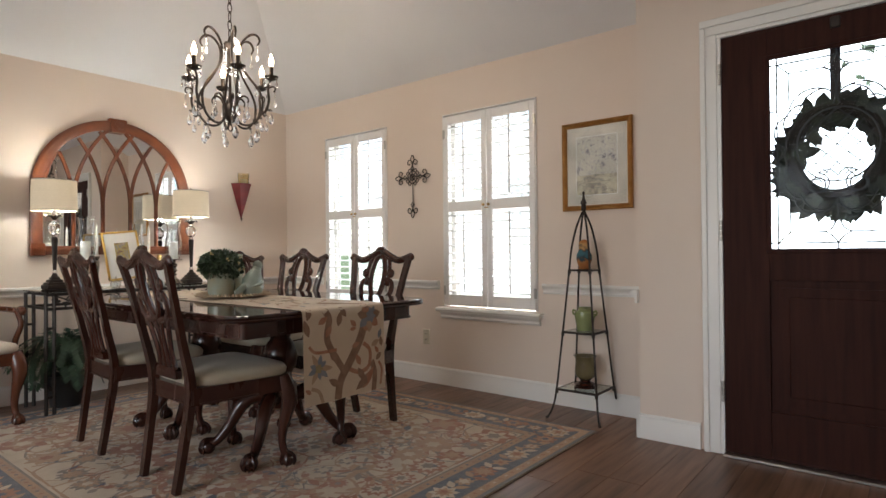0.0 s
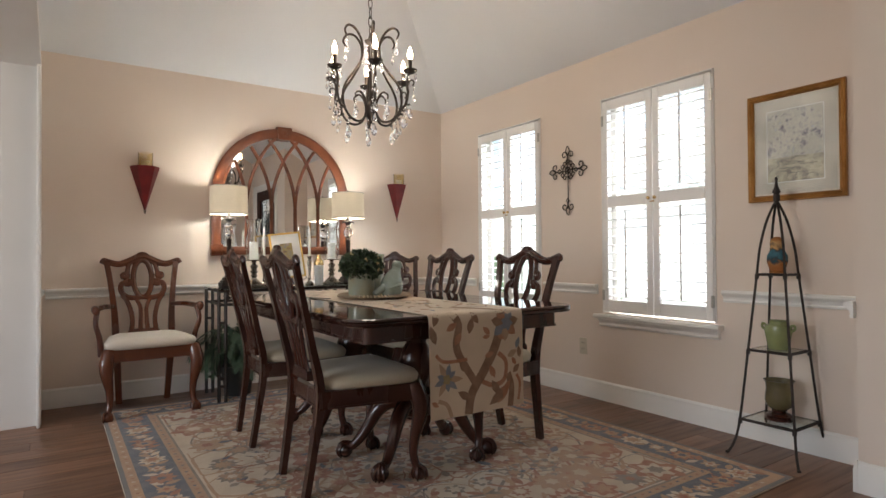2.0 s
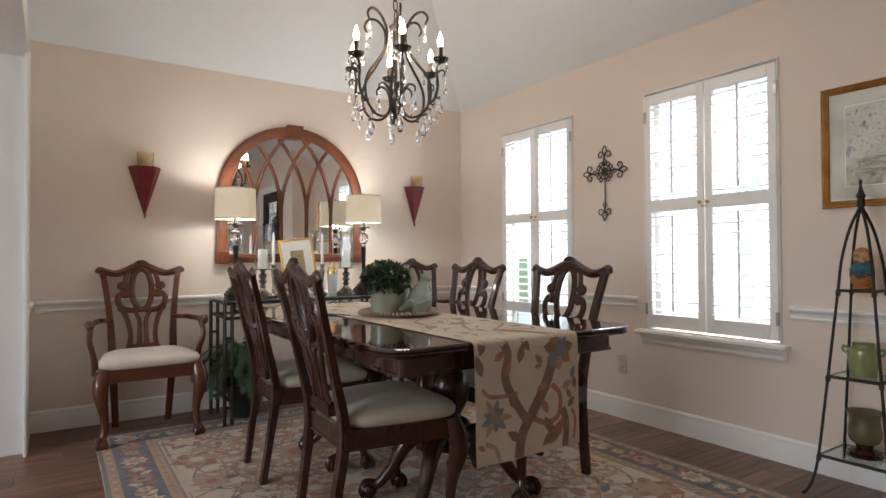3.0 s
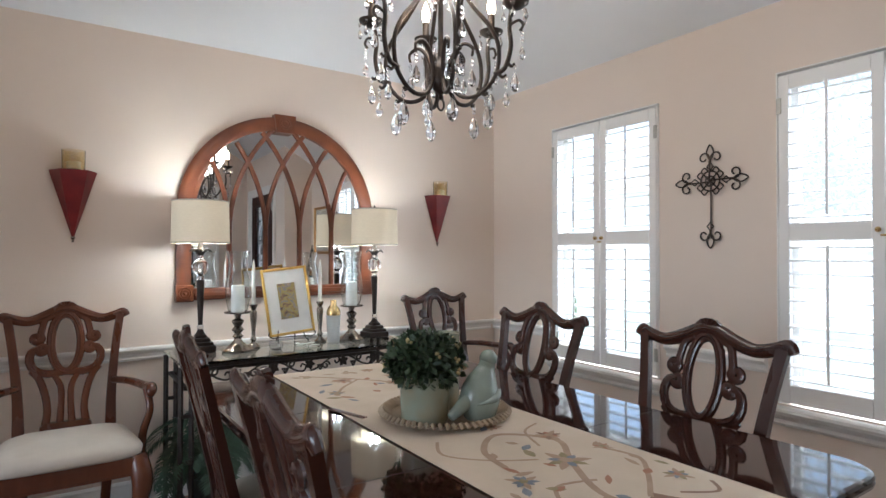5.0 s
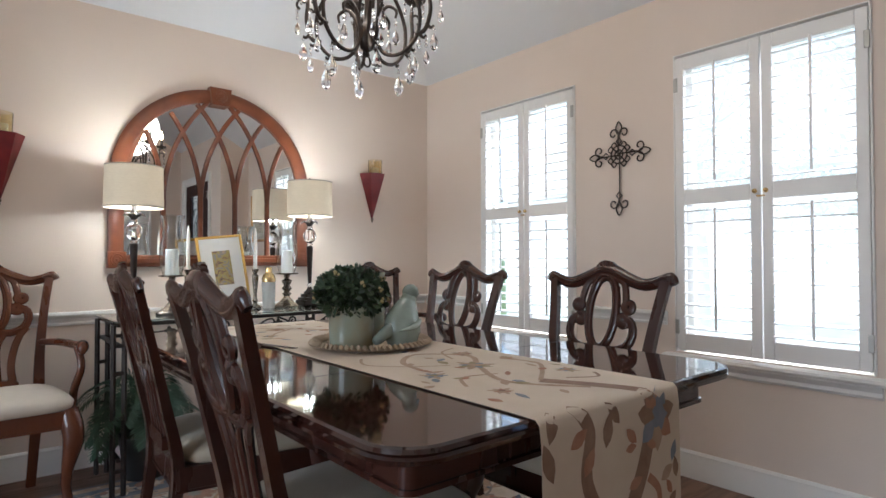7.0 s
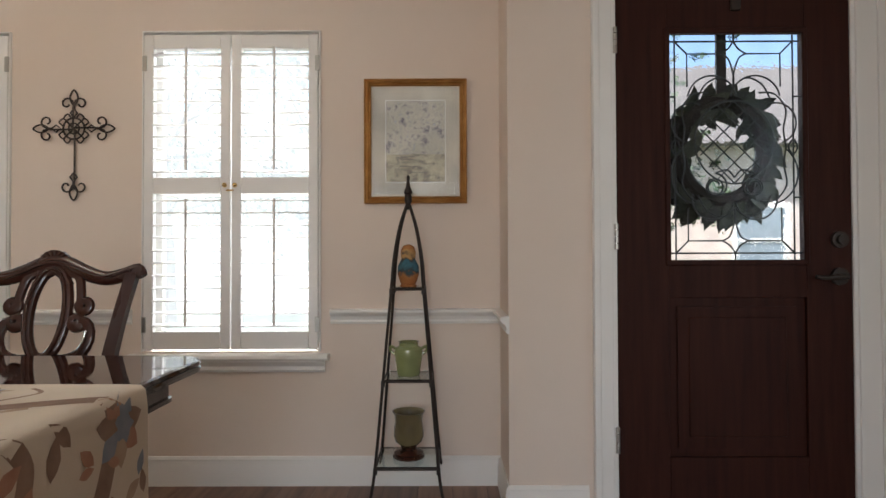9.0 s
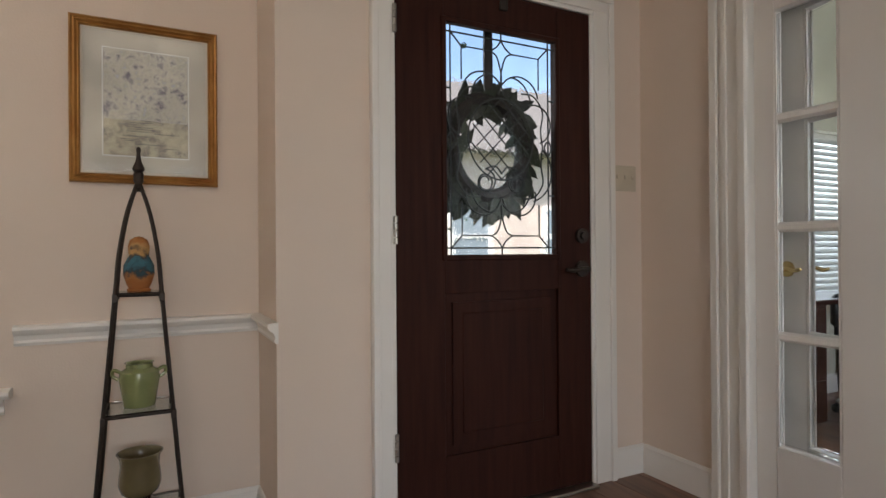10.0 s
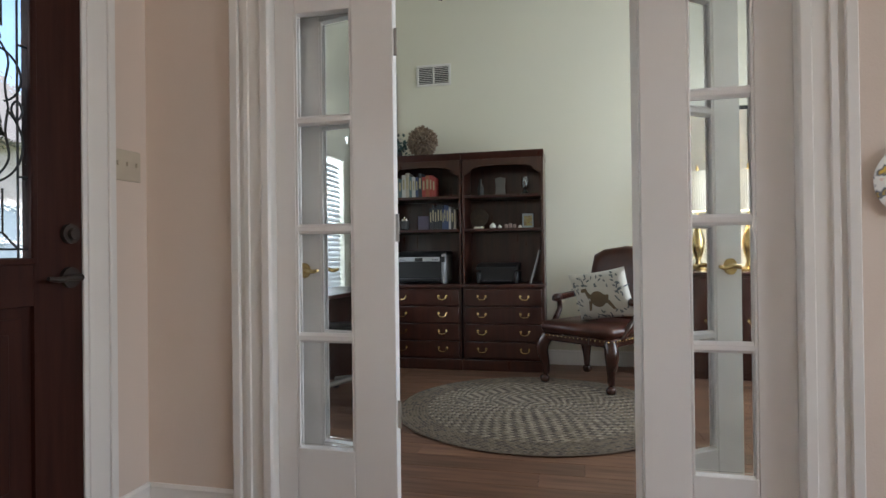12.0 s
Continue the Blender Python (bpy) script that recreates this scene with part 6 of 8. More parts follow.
# arched mirror
def mirror():
    o = thing("arched_mirror", (2.435, 5.397, 0), 0, "arched gothic mirror in a reddish carved wooden frame", "mirror")
    R, zc, zb, fw = 0.563, 1.47, 1.008, 0.074

    def arch(r, z0, n=40):
        return [(r, z0)] + [(r * math.cos(math.pi * i / n), zc + r * math.sin(math.pi * i / n)) for i in range(n + 1)] + [(-r, z0)]
    bm = bmesh.new()
    lay = [(R, -0.002), (R, -0.030), (R - 0.010, -0.040), (R - 0.030, -0.044), (R - 0.050, -0.036), (R - fw + 0.008, -0.030), (R - fw, -0.024), (R - fw, -0.004)]
    rings = [[bm.verts.new((x, y, z)) for x, z in arch(r, zb + 0.085)] for r, y in lay]
    k = len(rings[0])
    for i in range(len(rings)):
        a, b = rings[i], rings[(i + 1) % len(rings)]
        for j in range(k - 1):
            bm.faces.new((a[j], a[j + 1], b[j + 1], b[j]))
    for e in (0, -1):
        bm.faces.new([r[e] for r in rings])
    part("arch_frame", bm, CHERRY, o, "moulded reddish wood arch")
    bm = bmesh.new()
    box(bm, -R + 0.085, R - 0.085, -0.036, -0.002, zb + 0.006, zb + 0.070, 0.008)
    box(bm, -R + 0.085, R - 0.085, -0.042, -0.034, zb + 0.024, zb + 0.052, 0.004)
    part("bottom_rail", bm, CHERRY, o)
    for s in (-1, 1):
        bm = bmesh.new()
        x = s * (R - 0.040)
        box(bm, x - 0.044, x + 0.044, -0.046, -0.002, zb, zb + 0.088, 0.004)
        for r in (0.030, 0.018):
            sweep(bm, [(x + r * math.cos(q), -0.046, zb + 0.044 + r * math.sin(q)) for q in [i * math.pi / 10 for i in range(20)]], 0.004, n=6, closed=True)
        ball(bm, (x, -0.046, zb + 0.044), 0.008)
        part("corner_block", bm, CHERRY, o, "carved rosette corner block")
    bm = bmesh.new()
    prism(bm, [(-0.062, zc + R + 0.012), (0.062, zc + R + 0.012), (0.048, zc + R - 0.088), (-0.048, zc + R - 0.088)], -0.054, -0.002, "y")
    for r in (0.032, 0.018):
        sweep(bm, [(r * math.cos(q), -0.054, zc + R - 0.036 + r * math.sin(q)) for q in [i * math.pi / 10 for i in range(20)]], 0.005, n=6, closed=True)
    part("keystone", bm, CHERRY, o, "carved keystone block")
    bm = bmesh.new()
    prism(bm, arch(R - fw + 0.010, zb + 0.060), -0.010, -0.005, "y")
    part("mirror_glass", bm, MIRROR, o, "silvered mirror glass", smooth=0)
    rin = R - fw + 0.004
    n = 5
    xs = [-rin + 2 * rin * i / n for i in range(n + 1)]
    for i in range(n + 1):
        for s in (-1, 1):
            x0 = xs[i]
            rad = 0.86
            cx = x0 + s * rad
            pts = []
            for q in range(40):
                a = q * 0.026
                x, z = cx - s * rad * math.cos(a), zb + 0.36 + rad * math.sin(a)
                if z > zc and math.hypot(x, z - zc) > rin:
                    break
                if abs(x) > rin:
                    break
                pts.append((x, -0.016, z))
            if len(pts) > 4:
                part("tracery_bar", tube(pts, 0.0125, n=8, up=(0, 1, 0), deep=0.008), CHERRY, o)
    for x0 in xs[1:-1]:
        part("tracery_bar", tube([(x0, -0.016, zb + 0.062), (x0, -0.016, zb + 0.375)], 0.0135, n=8, up=(0, 1, 0), deep=0.009), CHERRY, o)


mirror()


# wall sconces
def sconce(x):
    o = thing("wall_sconce", (x, 5.398, 1.315), 0, "oxblood red cone wall sconce holding an amber votive", "sconce", "red wall sconces")
    bm = bmesh.new()
    top = [(-0.098, 0.0), (-0.056, -0.082), (0.056, -0.082), (0.098, 0.0)]
    a = [bm.verts.new((p[0], p[1], 0.335)) for p in top]
    b = [bm.verts.new((p[0] * 0.06, p[1] * 0.06 - 0.002, 0.025)) for p in top]
    for i in range(4):
        bm.faces.new((a[i], a[(i + 1) % 4], b[(i + 1) % 4], b[i]))
    bm.faces.new(a[::-1])
    bm.faces.new(b)
    part("cone_body", bm, RED, o, smooth=20)
    bm = bmesh.new()
    ball(bm, (0, -0.006, 0.018), 0.010)
    ball(bm, (0, -0.006, 0.002), 0.006)
    part("finial", bm, PEWTER, o)
    part("wax", turned([(0.030, 0.342), (0.030, 0.375), (0.01, 0.376)], (0, -0.042, 0), 16), WAX, o)
    bm = bmesh.new()
    shell(bm, [(0.01, 0.336), (0.044, 0.336), (0.047, 0.34), (0.049, 0.428)], (0, -0.044, 0), 24, 0.003)
    part("votive_glass", bm, AMBER, o, "amber mottled votive glass")
    return o


sconce(1.425)
sconce(3.50)


# wrought iron cross
def iron_cross():
    o = thing("iron_wall_cross", (3.992, 3.725, 1.535), 0, "dark wrought-iron scrolled cross hanging on the wall", "cross")
    bm = bmesh.new()

    def add(pts, r=0.0040, closed=False):
        sweep(bm, [(-0.010, p[0], p[1]) for p in pts], r, n=8, closed=closed)
    c = 0.075
    add([(0.048 * math.cos(a), c + 0.048 * math.sin(a)) for a in [i * math.pi / 14 for i in range(28)]], closed=True)
    add([(0.024 * math.cos(a), c + 0.024 * math.sin(a)) for a in [i * math.pi / 10 for i in range(20)]], 0.0038, True)
    for q in range(4):
        a = q * math.pi / 2
        ca, sa = math.cos(a), math.sin(a)
        L = {0: 0.185, 1: 0.175, 2: 0.185, 3: 0.325}[q]

        def loc(u, v):
            return (u * ca - v * sa, c + u * sa + v * ca)
        add([loc(0.0, -0.004), loc(L - 0.075, -0.004)], 0.0040)
        d = L - 0.105
        add([loc(d - 0.02, 0), loc(d, 0.016), loc(d + 0.022, 0), loc(d, -0.016)], 0.0038, True)
        add(spl([(*loc(L - 0.07, 0), 0), (*loc(L - 0.035, 0.018), 0), (*loc(L, 0), 0), (*loc(L - 0.035, -0.018), 0)], 5, True), 0.0038, True)
        for s in (-1, 1):
            pts = [loc(L - 0.085, 0)] + [loc(L - 0.062 + u, v) for u, v in [(p[0], s * p[1]) for p in scroll(0, 0.032, 0.029, -math.pi / 2, 0.95, 12, 0.35)]]
            add([(p[0], p[1]) for p in pts], 0.004)
        for s in (-1, 1):
            add(spl([(*loc(0.046, s * 0.01), 0), (*loc(0.066, s * 0.028), 0), (*loc(0.05, s * 0.045), 0), (*loc(0.036, s * 0.036), 0)], 4), 0.0036)
    for s in (-1, 1):
        add([(-0.036, c - s * 0.036), (0.036, c + s * 0.036)], 0.004)
    part("scrollwork", bm, BRONZE, o)


iron_cross()


# framed watercolour
def watercolour():
    o = thing("framed_watercolour", (3.998, 2.18, 1.547), 0, "pale watercolour landscape in a gilt frame", "picture")
    hy, hz = 0.232, 0.282
    bm = bmesh.new()
    prof = [(0.0, -0.002), (0.0, -0.020), (0.005, -0.026), (0.011, -0.022), (0.017, -0.025), (0.024, -0.018), (0.028, -0.020), (0.032, -0.012), (0.032, -0.002)]
    rings = []
    for ins, x in prof:
        rings.append([bm.verts.new((x, sy * (hy - ins), sz * (hz - ins))) for sy, sz in ((-1, -1), (1, -1), (1, 1), (-1, 1))])
    for i in range(len(rings)):
        a, b = rings[i], rings[(i + 1) % len(rings)]
        for j in range(4):
            bm.faces.new((a[j], a[(j + 1) % 4], b[(j + 1) % 4], b[j]))
    part("frame", bm, GOLD, o, "stepped gilt wooden frame", smooth=20)
    part("mat_board", cube(-0.008, -0.004, -hy + 0.03, hy - 0.03, -hz + 0.03, hz - 0.03), MATBOARD, o)
    part("mat_bevel", cube(-0.0088, -0.0076, -0.137, 0.137, -0.188, 0.188), WHITEMAT, o)
    part("painting", cube(-0.0100, -0.0084, -0.133, 0.133, -0.060, 0.184), WATERCOLOUR, o, "pale trees in watercolour")
    part("painting_ground", cube(-0.0100, -0.0084, -0.133, 0.133, -0.184, -0.060), WATERGROUND, o)
    bm = bmesh.new()
    rnd = random.Random(3)
    for k in range(14):
        z = -0.06 - 0.007 * k * rnd.uniform(0.6, 1.2)
        y = rnd.uniform(-0.11, 0.03)
        box(bm, -0.0104, -0.0098, y, y + rnd.uniform(0.03, 0.09), z, z + 0.002)
    part("brush_lines", bm, mat("grey_wash", (0.20, 0.19, 0.18), 0.9), o, kind="stuff")
    g = part("glazing", cube(-0.0135, -0.0115, -hy + 0.04, hy - 0.04, -hz + 0.04, hz - 0.04), PANE, o, "picture glass")
    g.visible_shadow = False


watercolour()


# etagere
EC = (3.85, 2.205)


def etagere():
    o = thing("etagere", (*EC, 0), 0, "slim black iron pyramid etagere with glass shelves", "shelf")
    ax, ay = 0.118, 0.118

    def half(z):
        return 0.128 - 0.062 * max(0, (z - 0.16)) / 0.74
    corners = [(-1, -1), (1, -1), (1, 1), (-1, 1)]
    for sx, sy in corners:
        pts = spl([(sx * 0.175, sy * 0.165, 0.006), (sx * 0.150, sy * 0.145, 0.06), (sx * 0.128, sy * 0.128, 0.17), (sx * half(0.5), sy * half(0.5), 0.5), (sx * half(0.89), sy * half(0.89), 0.89),
                   (sx * 0.056, sy * 0.056, 1.02), (sx * 0.034, sy * 0.034, 1.15), (sx * 0.006, sy * 0.006, 1.245)], 5)
        bm = bmesh.new()
        sweep(bm, pts, 0.0062, n=8)
        ball(bm, (sx * 0.177, sy * 0.167, 0.008), 0.010, 8, 0.7)
        part("leg", bm, IRON, o, "slim curved iron rod")
    for z in (0.17, 0.515, 0.89):
        h = half(z)
        bm = bmesh.new()
        for i in range(4):
            a, b = corners[i], corners[(i + 1) % 4]
            sweep(bm, [(a[0] * h, a[1] * h, z), (b[0] * h, b[1] * h, z)], 0.006, n=8)
            box(bm, a[0] * h - 0.008, a[0] * h + 0.008, a[1] * h - 0.008, a[1] * h + 0.008, z - 0.022, z + 0.004, 0.002)
        part("shelf_frame", bm, IRON, o)
        g = part("glass_shelf", cube(-h + 0.005, h - 0.005, -h + 0.005, h - 0.005, z + 0.002, z + 0.007, 0.001), GLASS_TOP, o, "clear glass shelf")
        g.visible_shadow = False
    part("finial", turned([(0.010, 1.225), (0.016, 1.235), (0.010, 1.25), (0.015, 1.258), (0.015, 1.285), (0.012, 1.290), (0.018, 1.296), (0.019, 1.302), (0.009, 1.325), (0.005, 1.352), (0.008, 1.360), (0.006, 1.370), (0.001, 1.374)], n=16), IRON, o, "turned iron finial")


etagere()
doll = solid("nesting_doll", turned([(0.034, 0.0), (0.036, 0.006), (0.030, 0.010), (0.036, 0.022), (0.046, 0.055), (0.045, 0.085), (0.034, 0.108), (0.029, 0.116), (0.031, 0.130), (0.032, 0.148), (0.026, 0.168), (0.012, 0.178), (0.001, 0.180)], n=28), NESTING,
              "painted wooden nesting figure in teal and orange", "figurine", smooth=60)
doll.location = (EC[0], EC[1], 0.898)
pot = thing("green_jar", (*EC, 0.523), 0, "green glazed jar with two small handles", "jar")
bm = bmesh.new()
shell(bm, [(0.009, 0), (0.045, 0), (0.0477, 0.0041), (0.054, 0.0492), (0.0612, 0.0902), (0.0576, 0.1132), (0.0396, 0.1246), (0.0396, 0.1378), (0.045, 0.141)], n=32, t=0.005)
part("jar_body", bm, GREENPOT, pot)
for s in (-1, 1):
    part("handle", tube(spl([(0, s * 0.054, 0.111), (0, s * 0.074, 0.121), (0, s * 0.077, 0.103), (0, s * 0.060, 0.089)], 5), 0.006, n=8), GREENPOT, pot, "small loop handle")
vas = thing("olive_urn", (*EC, 0.178), 0, "mottled olive glass urn candle holder on a dark foot", "urn")
part("foot", turned([(0.066, 0), (0.068, 0.006), (0.055, 0.012), (0.062, 0.020), (0.050, 0.028), (0.030, 0.036), (0.034, 0.044), (0.02, 0.045)], n=32), MAHOG, vas, "dark turned foot")
bm = bmesh.new()
shell(bm, [(0.012, 0.045), (0.034, 0.048), (0.056, 0.066), (0.064, 0.09), (0.062, 0.12), (0.058, 0.15), (0.061, 0.178), (0.070, 0.192)], n=32, t=0.004)
part("bowl", bm, OLIVEGLASS, vas)


# chandelier
def chandelier():
    o = thing("chandelier", (2.325, 3.60, -0.012), 0, "dark bronze six-light chandelier with crystal drops, lit", "chandelier")
    rnd = random.Random(77)
    part("stem", turned([(0.002, 1.735), (0.010, 1.742), (0.006, 1.752), (0.022, 1.765), (0.030, 1.785), (0.032, 1.815), (0.026, 1.84), (0.014, 1.85), (0.010, 1.87), (0.008, 1.95), (0.008, 2.16), (0.012, 2.17), (0.030, 2.18), (0.034, 2.19), (0.014, 2.20), (0.010, 2.22), (0.004, 2.235)], n=18), BRONZE, o, "turned bronze stem")
    part("bottom_ring", tube([(0.012 * math.cos(a), 0, 1.722 + 0.018 * math.sin(a)) for a in [i * math.pi / 8 for i in range(16)]], 0.0035, n=6, closed=True), BRONZE, o)
    for k in range(14):
        z = 2.245 + k * 0.050
        if z > 2.90:
            break
        f = k % 2
        part("chain_link", tube([((0.011 * math.cos(a) if f else 0), (0 if f else 0.011 * math.cos(a)), z + 0.030 * math.sin(a)) for a in [i * math.pi / 8 for i in range(16)]], 0.0032, n=6, closed=True), BRONZE, o)
    part("ceiling_canopy", turned([(0.012, 2.897), (0.02, 2.912), (0.055, 2.927), (0.060, 2.941), (0.01, 2.941)]), BRONZE, o)

    def drop(bm, x, y, z, size, beads):
        for i in range(beads):
            ball(bm, (x, y, z - 0.007 - i * 0.013), 0.006, 8)
        zt = z - 0.008 - beads * 0.013
        lathe(bm, [(0.001, 0.0), (0.22 * size, -0.35 * size), (0.42 * size, -0.95 * size), (0.40 * size, -1.3 * size), (0.24 * size, -1.65 * size), (0.02 * size, -1.8 * size)], (x, y, zt), 8)
    for k in range(6):
        a = radians(9 + k * 60)
        ca, sa = math.cos(a), math.sin(a)

        def at(pts):
            return spl([(r * ca, r * sa, z) for r, z in pts], 5)
        bm = bmesh.new()
        # the tall S scroll, curling out at the top and swelling to the waist
        sweep(bm, at([(0.152, 2.180), (0.166, 2.212), (0.142, 2.242), (0.100, 2.234), (0.064, 2.190), (0.052, 2.14), (0.062, 2.075), (0.105, 2.005), (0.155, 1.94), (0.180, 1.875), (0.170, 1.795), (0.118, 1.742), (0.060, 1.745), (0.030, 1.80), (0.040, 1.865), (0.070, 1.90), (0.100, 1.885), (0.098, 1.86)]), [0.0045, 0.006, 0.007, 0.0066, 0.0066, 0.0066, 0.0066, 0.0066, 0.0066, 0.0066, 0.0066, 0.0066, 0.0066, 0.007, 0.007, 0.006, 0.005, 0.004], n=8)
        arm = part("arm", bm, BRONZE, o, "scrolled bronze arm")
        bm = bmesh.new()
        sweep(bm, at([(0.165, 1.80), (0.198, 1.815), (0.216, 1.875), (0.212, 1.930), (0.216, 1.972), (0.230, 1.990)]), [0.0075, 0.0075, 0.007, 0.007, 0.006, 0.006], n=8)
        sweep(bm, at([(0.212, 1.94), (0.240, 1.952), (0.252, 1.935), (0.242, 1.92)]), 0.0045, n=6)
        for r, z, dx in ((0.205, 1.83, 0.022), (0.178, 1.80, 0.024), (0.128, 1.752, 0.018)):
            sweep(bm, at([(r, z), (r + dx * 0.6, z - 0.012), (r + dx, z - 0.004)]), [0.006, 0.005, 0.004], n=6)
        part("candle_branch", bm, BRONZE, arm)
        bx, by = 0.230 * ca, 0.230 * sa
        part("bobeche", turned([(0.008, 1.983), (0.022, 1.989), (0.038, 2.001), (0.040, 2.007), (0.036, 2.006), (0.016, 1.999), (0.012, 2.005)], (bx, by, 0), 20), BRONZE, arm, "dark dished candle cup")
        part("candle_sleeve", turned([(0.0115, 2.003), (0.0115, 2.063), (0.007, 2.065)], (bx, by, 0), 14), BRONZE, arm)
        part("flame_bulb", turned([(0.006, 2.063), (0.011, 2.071), (0.014, 2.085), (0.012, 2.103), (0.006, 2.121), (0.0012, 2.135)], (bx, by, 0), 14), BULB, arm, "glowing flame-tip bulb")
        bm = bmesh.new()
        for q in range(5):
            b = q * 1.2566
            drop(bm, bx + 0.036 * math.cos(b), by + 0.036 * math.sin(b), 1.999, 0.017, 1)
        part("bobeche_beads", bm, CRYSTAL, arm, "ring of tiny crystal drops", "stuff", 20)
        for r, z, size, beads in ((0.250, 1.922, 0.024, 3), (0.228, 1.822, 0.034, 1), (0.202, 1.792, 0.026, 3), (0.146, 1.742, 0.040, 2), (0.152, 2.178, 0.022, 3), (0.098, 1.855, 0.030, 2)):
            bm = bmesh.new()
            drop(bm, r * ca, r * sa, z, size, beads)
            part("crystal_drop", bm, CRYSTAL, arm, "clear crystal pendant", smooth=20)
    bm = bmesh.new()
    for k in range(7):
        a = k * 0.8976
        for i in range(7):
            r = 0.030 + 0.012 * math.sin(i / 6 * math.pi)
            ball(bm, (r * math.cos(a), r * math.sin(a), 2.155 - i * 0.022), 0.0055, 6)
    part("crystal_strands", bm, CRYSTAL, o, "strings of crystal beads", "stuff")


chandelier()
lamp("chandelier_light", "POINT", 7, Matrix.Translation((2.325, 3.60, 2.12)), (1.0, 0.90, 0.76), radius=0.22)

# ---- office ----


def brass_pull(parent, x, y, z):
    bm = bmesh.new()
    for s in (-1, 1):
        box(bm, x + s * 0.034 - 0.009, x + s * 0.034 + 0.009, y, y + 0.003, z - 0.004, z + 0.018, 0.002)
        ball(bm, (x + s * 0.034, y + 0.008, z + 0.006), 0.006, 8)
    sweep(bm, spl([(x - 0.034, y + 0.010, z + 0.004), (x - 0.026, y + 0.014, z - 0.014), (x, y + 0.015, z - 0.020), (x + 0.026, y + 0.014, z - 0.014), (x + 0.034, y + 0.010, z + 0.004)], 4), 0.0032, n=6)
    part("pull", bm, BRASS, parent, "brass bail pull")


def bookcase(x0, x1):
    """A drawer base with an open hutch on it; the front is at y = FY."""
    FY, BY, m = -2.75, -3.128, 0.02
    o = thing("bookcase", (0, 0, 0.003), 0, "dark cherry bookcase with arched top over a drawer base", "bookcase", "office bookcases")
    bm = bmesh.new()
    box(bm, x0, x1, BY, FY - 0.018, 0.09, 0.70, 0.003)
    box(bm, x0 - 0.004, x1 + 0.004, BY, FY + 0.006, 0, 0.09, 0.006)
    part("drawer_base", bm, BOOKWOOD, o)
    part("counter", cube(x0 - 0.006, x1 + 0.006, BY, FY + 0.014, 0.70, 0.732, 0.007), BOOKWOOD, o)
    for i in range(4):
        z = 0.105 + i * 0.148
        d = part("drawer", cube(x0 + 0.022, x1 - 0.022, FY - 0.02, FY + 0.004, z, z + 0.138, 0.005), BOOKWOOD, o)
        for q in (0.24, 0.76):
            brass_pull(d, x0 + (x1 - x0) * q, FY + 0.004, z + 0.072)
    hb = FY - 0.03
    for a, b in ((x0, x0 + m), (x1 - m, x1)):
        part("side_panel", cube(a, b, BY, hb, 0.732, 1.80, 0.002), BOOKWOOD, o)
    part("back_panel", cube(x0 + m, x1 - m, BY, BY + 0.012, 0.732, 1.80), BOOKWOOD, o)
    for z in (1.195, 1.482):
        part("shelf", cube(x0 + m, x1 - m, BY + 0.012, hb - 0.004, z - 0.012, z + 0.012, 0.004), BOOKWOOD, o)
    bm = bmesh.new()
    mid, w = (x0 + x1) / 2, (x1 - x0) / 2
    arch = [(x0 + m, 1.80), (x0 + m, 1.66), (x0 + 0.045, 1.675), (x0 + 0.075, 1.695), (x0 + 0.095, 1.725), (x0 + 0.12, 1.728), (x0 + 0.15, 1.74), (mid, 1.748)]
    arch = arch + [(2 * mid - x, z) for x, z in arch[-2::-1]]
    prism(bm, arch, hb - 0.016, hb, "y")
    part("arched_apron", bm, BOOKWOOD, o)
    bm = bmesh.new()
    profile_run(bm, (x0 - 0.004, hb), (x1 + 0.004, hb), (0, 1), [(-0.36, 1.80), (0.004, 1.80), (0.010, 1.815), (0.026, 1.838), (0.032, 1.856), (-0.36, 1.856)])
    part("cornice", bm, BOOKWOOD, o)
    return o


bookcase(2.282, 2.975)
bookcase(2.985, 3.678)


def book(x, y, z, w, h, d, col, tilt=0.0):
    o = thing("book", (x, y, z), 0, "upright hardback book with a coloured spine", "book", "shelf books")
    m = BOOKS[col]
    bm = bmesh.new()
    box(bm, 0, 0.003, -d, 0, 0, h, 0.001)
    box(bm, w - 0.003, w, -d, 0, 0, h, 0.001)
    box(bm, 0, w, -0.003, 0.001, 0, h, 0.0015)
    part("cover", bm, m, o)
    part("pages", cube(0.003, w - 0.003, -d + 0.004, -0.004, 0.003, h - 0.004), WHITEMAT, o)
    part("spine_title", cube(w * 0.25, w * 0.75, 0.0005, 0.0022, h * 0.35, h * 0.8), BOOKS["title"], o)


BOOKS = {k: mat("book_" + k, c, 0.55, bump=0.1) for k, c in {"red": (0.32, 0.045, 0.04), "dark": (0.03, 0.032, 0.04), "blue": (0.05, 0.075, 0.16), "cream": (0.42, 0.38, 0.31), "teal": (0.10, 0.15, 0.16), "white": (0.52, 0.51, 0.49), "rust": (0.30, 0.10, 0.05), "title": (0.40, 0.35, 0.22)}.items()}
rnd = random.Random(15)
x = 3.62
for c in ("dark", "cream", "teal", "white", "cream", "teal", "white", "blue", "dark", "red", "rust", "red", "red"):
    w = rnd.uniform(0.022, 0.034)
    x -= w + 0.001
    book(x, -2.80, 1.498, w, rnd.uniform(0.165, 0.215), 0.14, c)
x = 3.27
for c in ("dark", "dark", "dark", "dark", "dark", "blue", "blue", "blue", "white", "dark", "cream"):
    w = rnd.uniform(0.015, 0.026)
    x -= w + 0.001
    book(x, -2.80, 1.211, w, rnd.uniform(0.17, 0.215), 0.14, c)
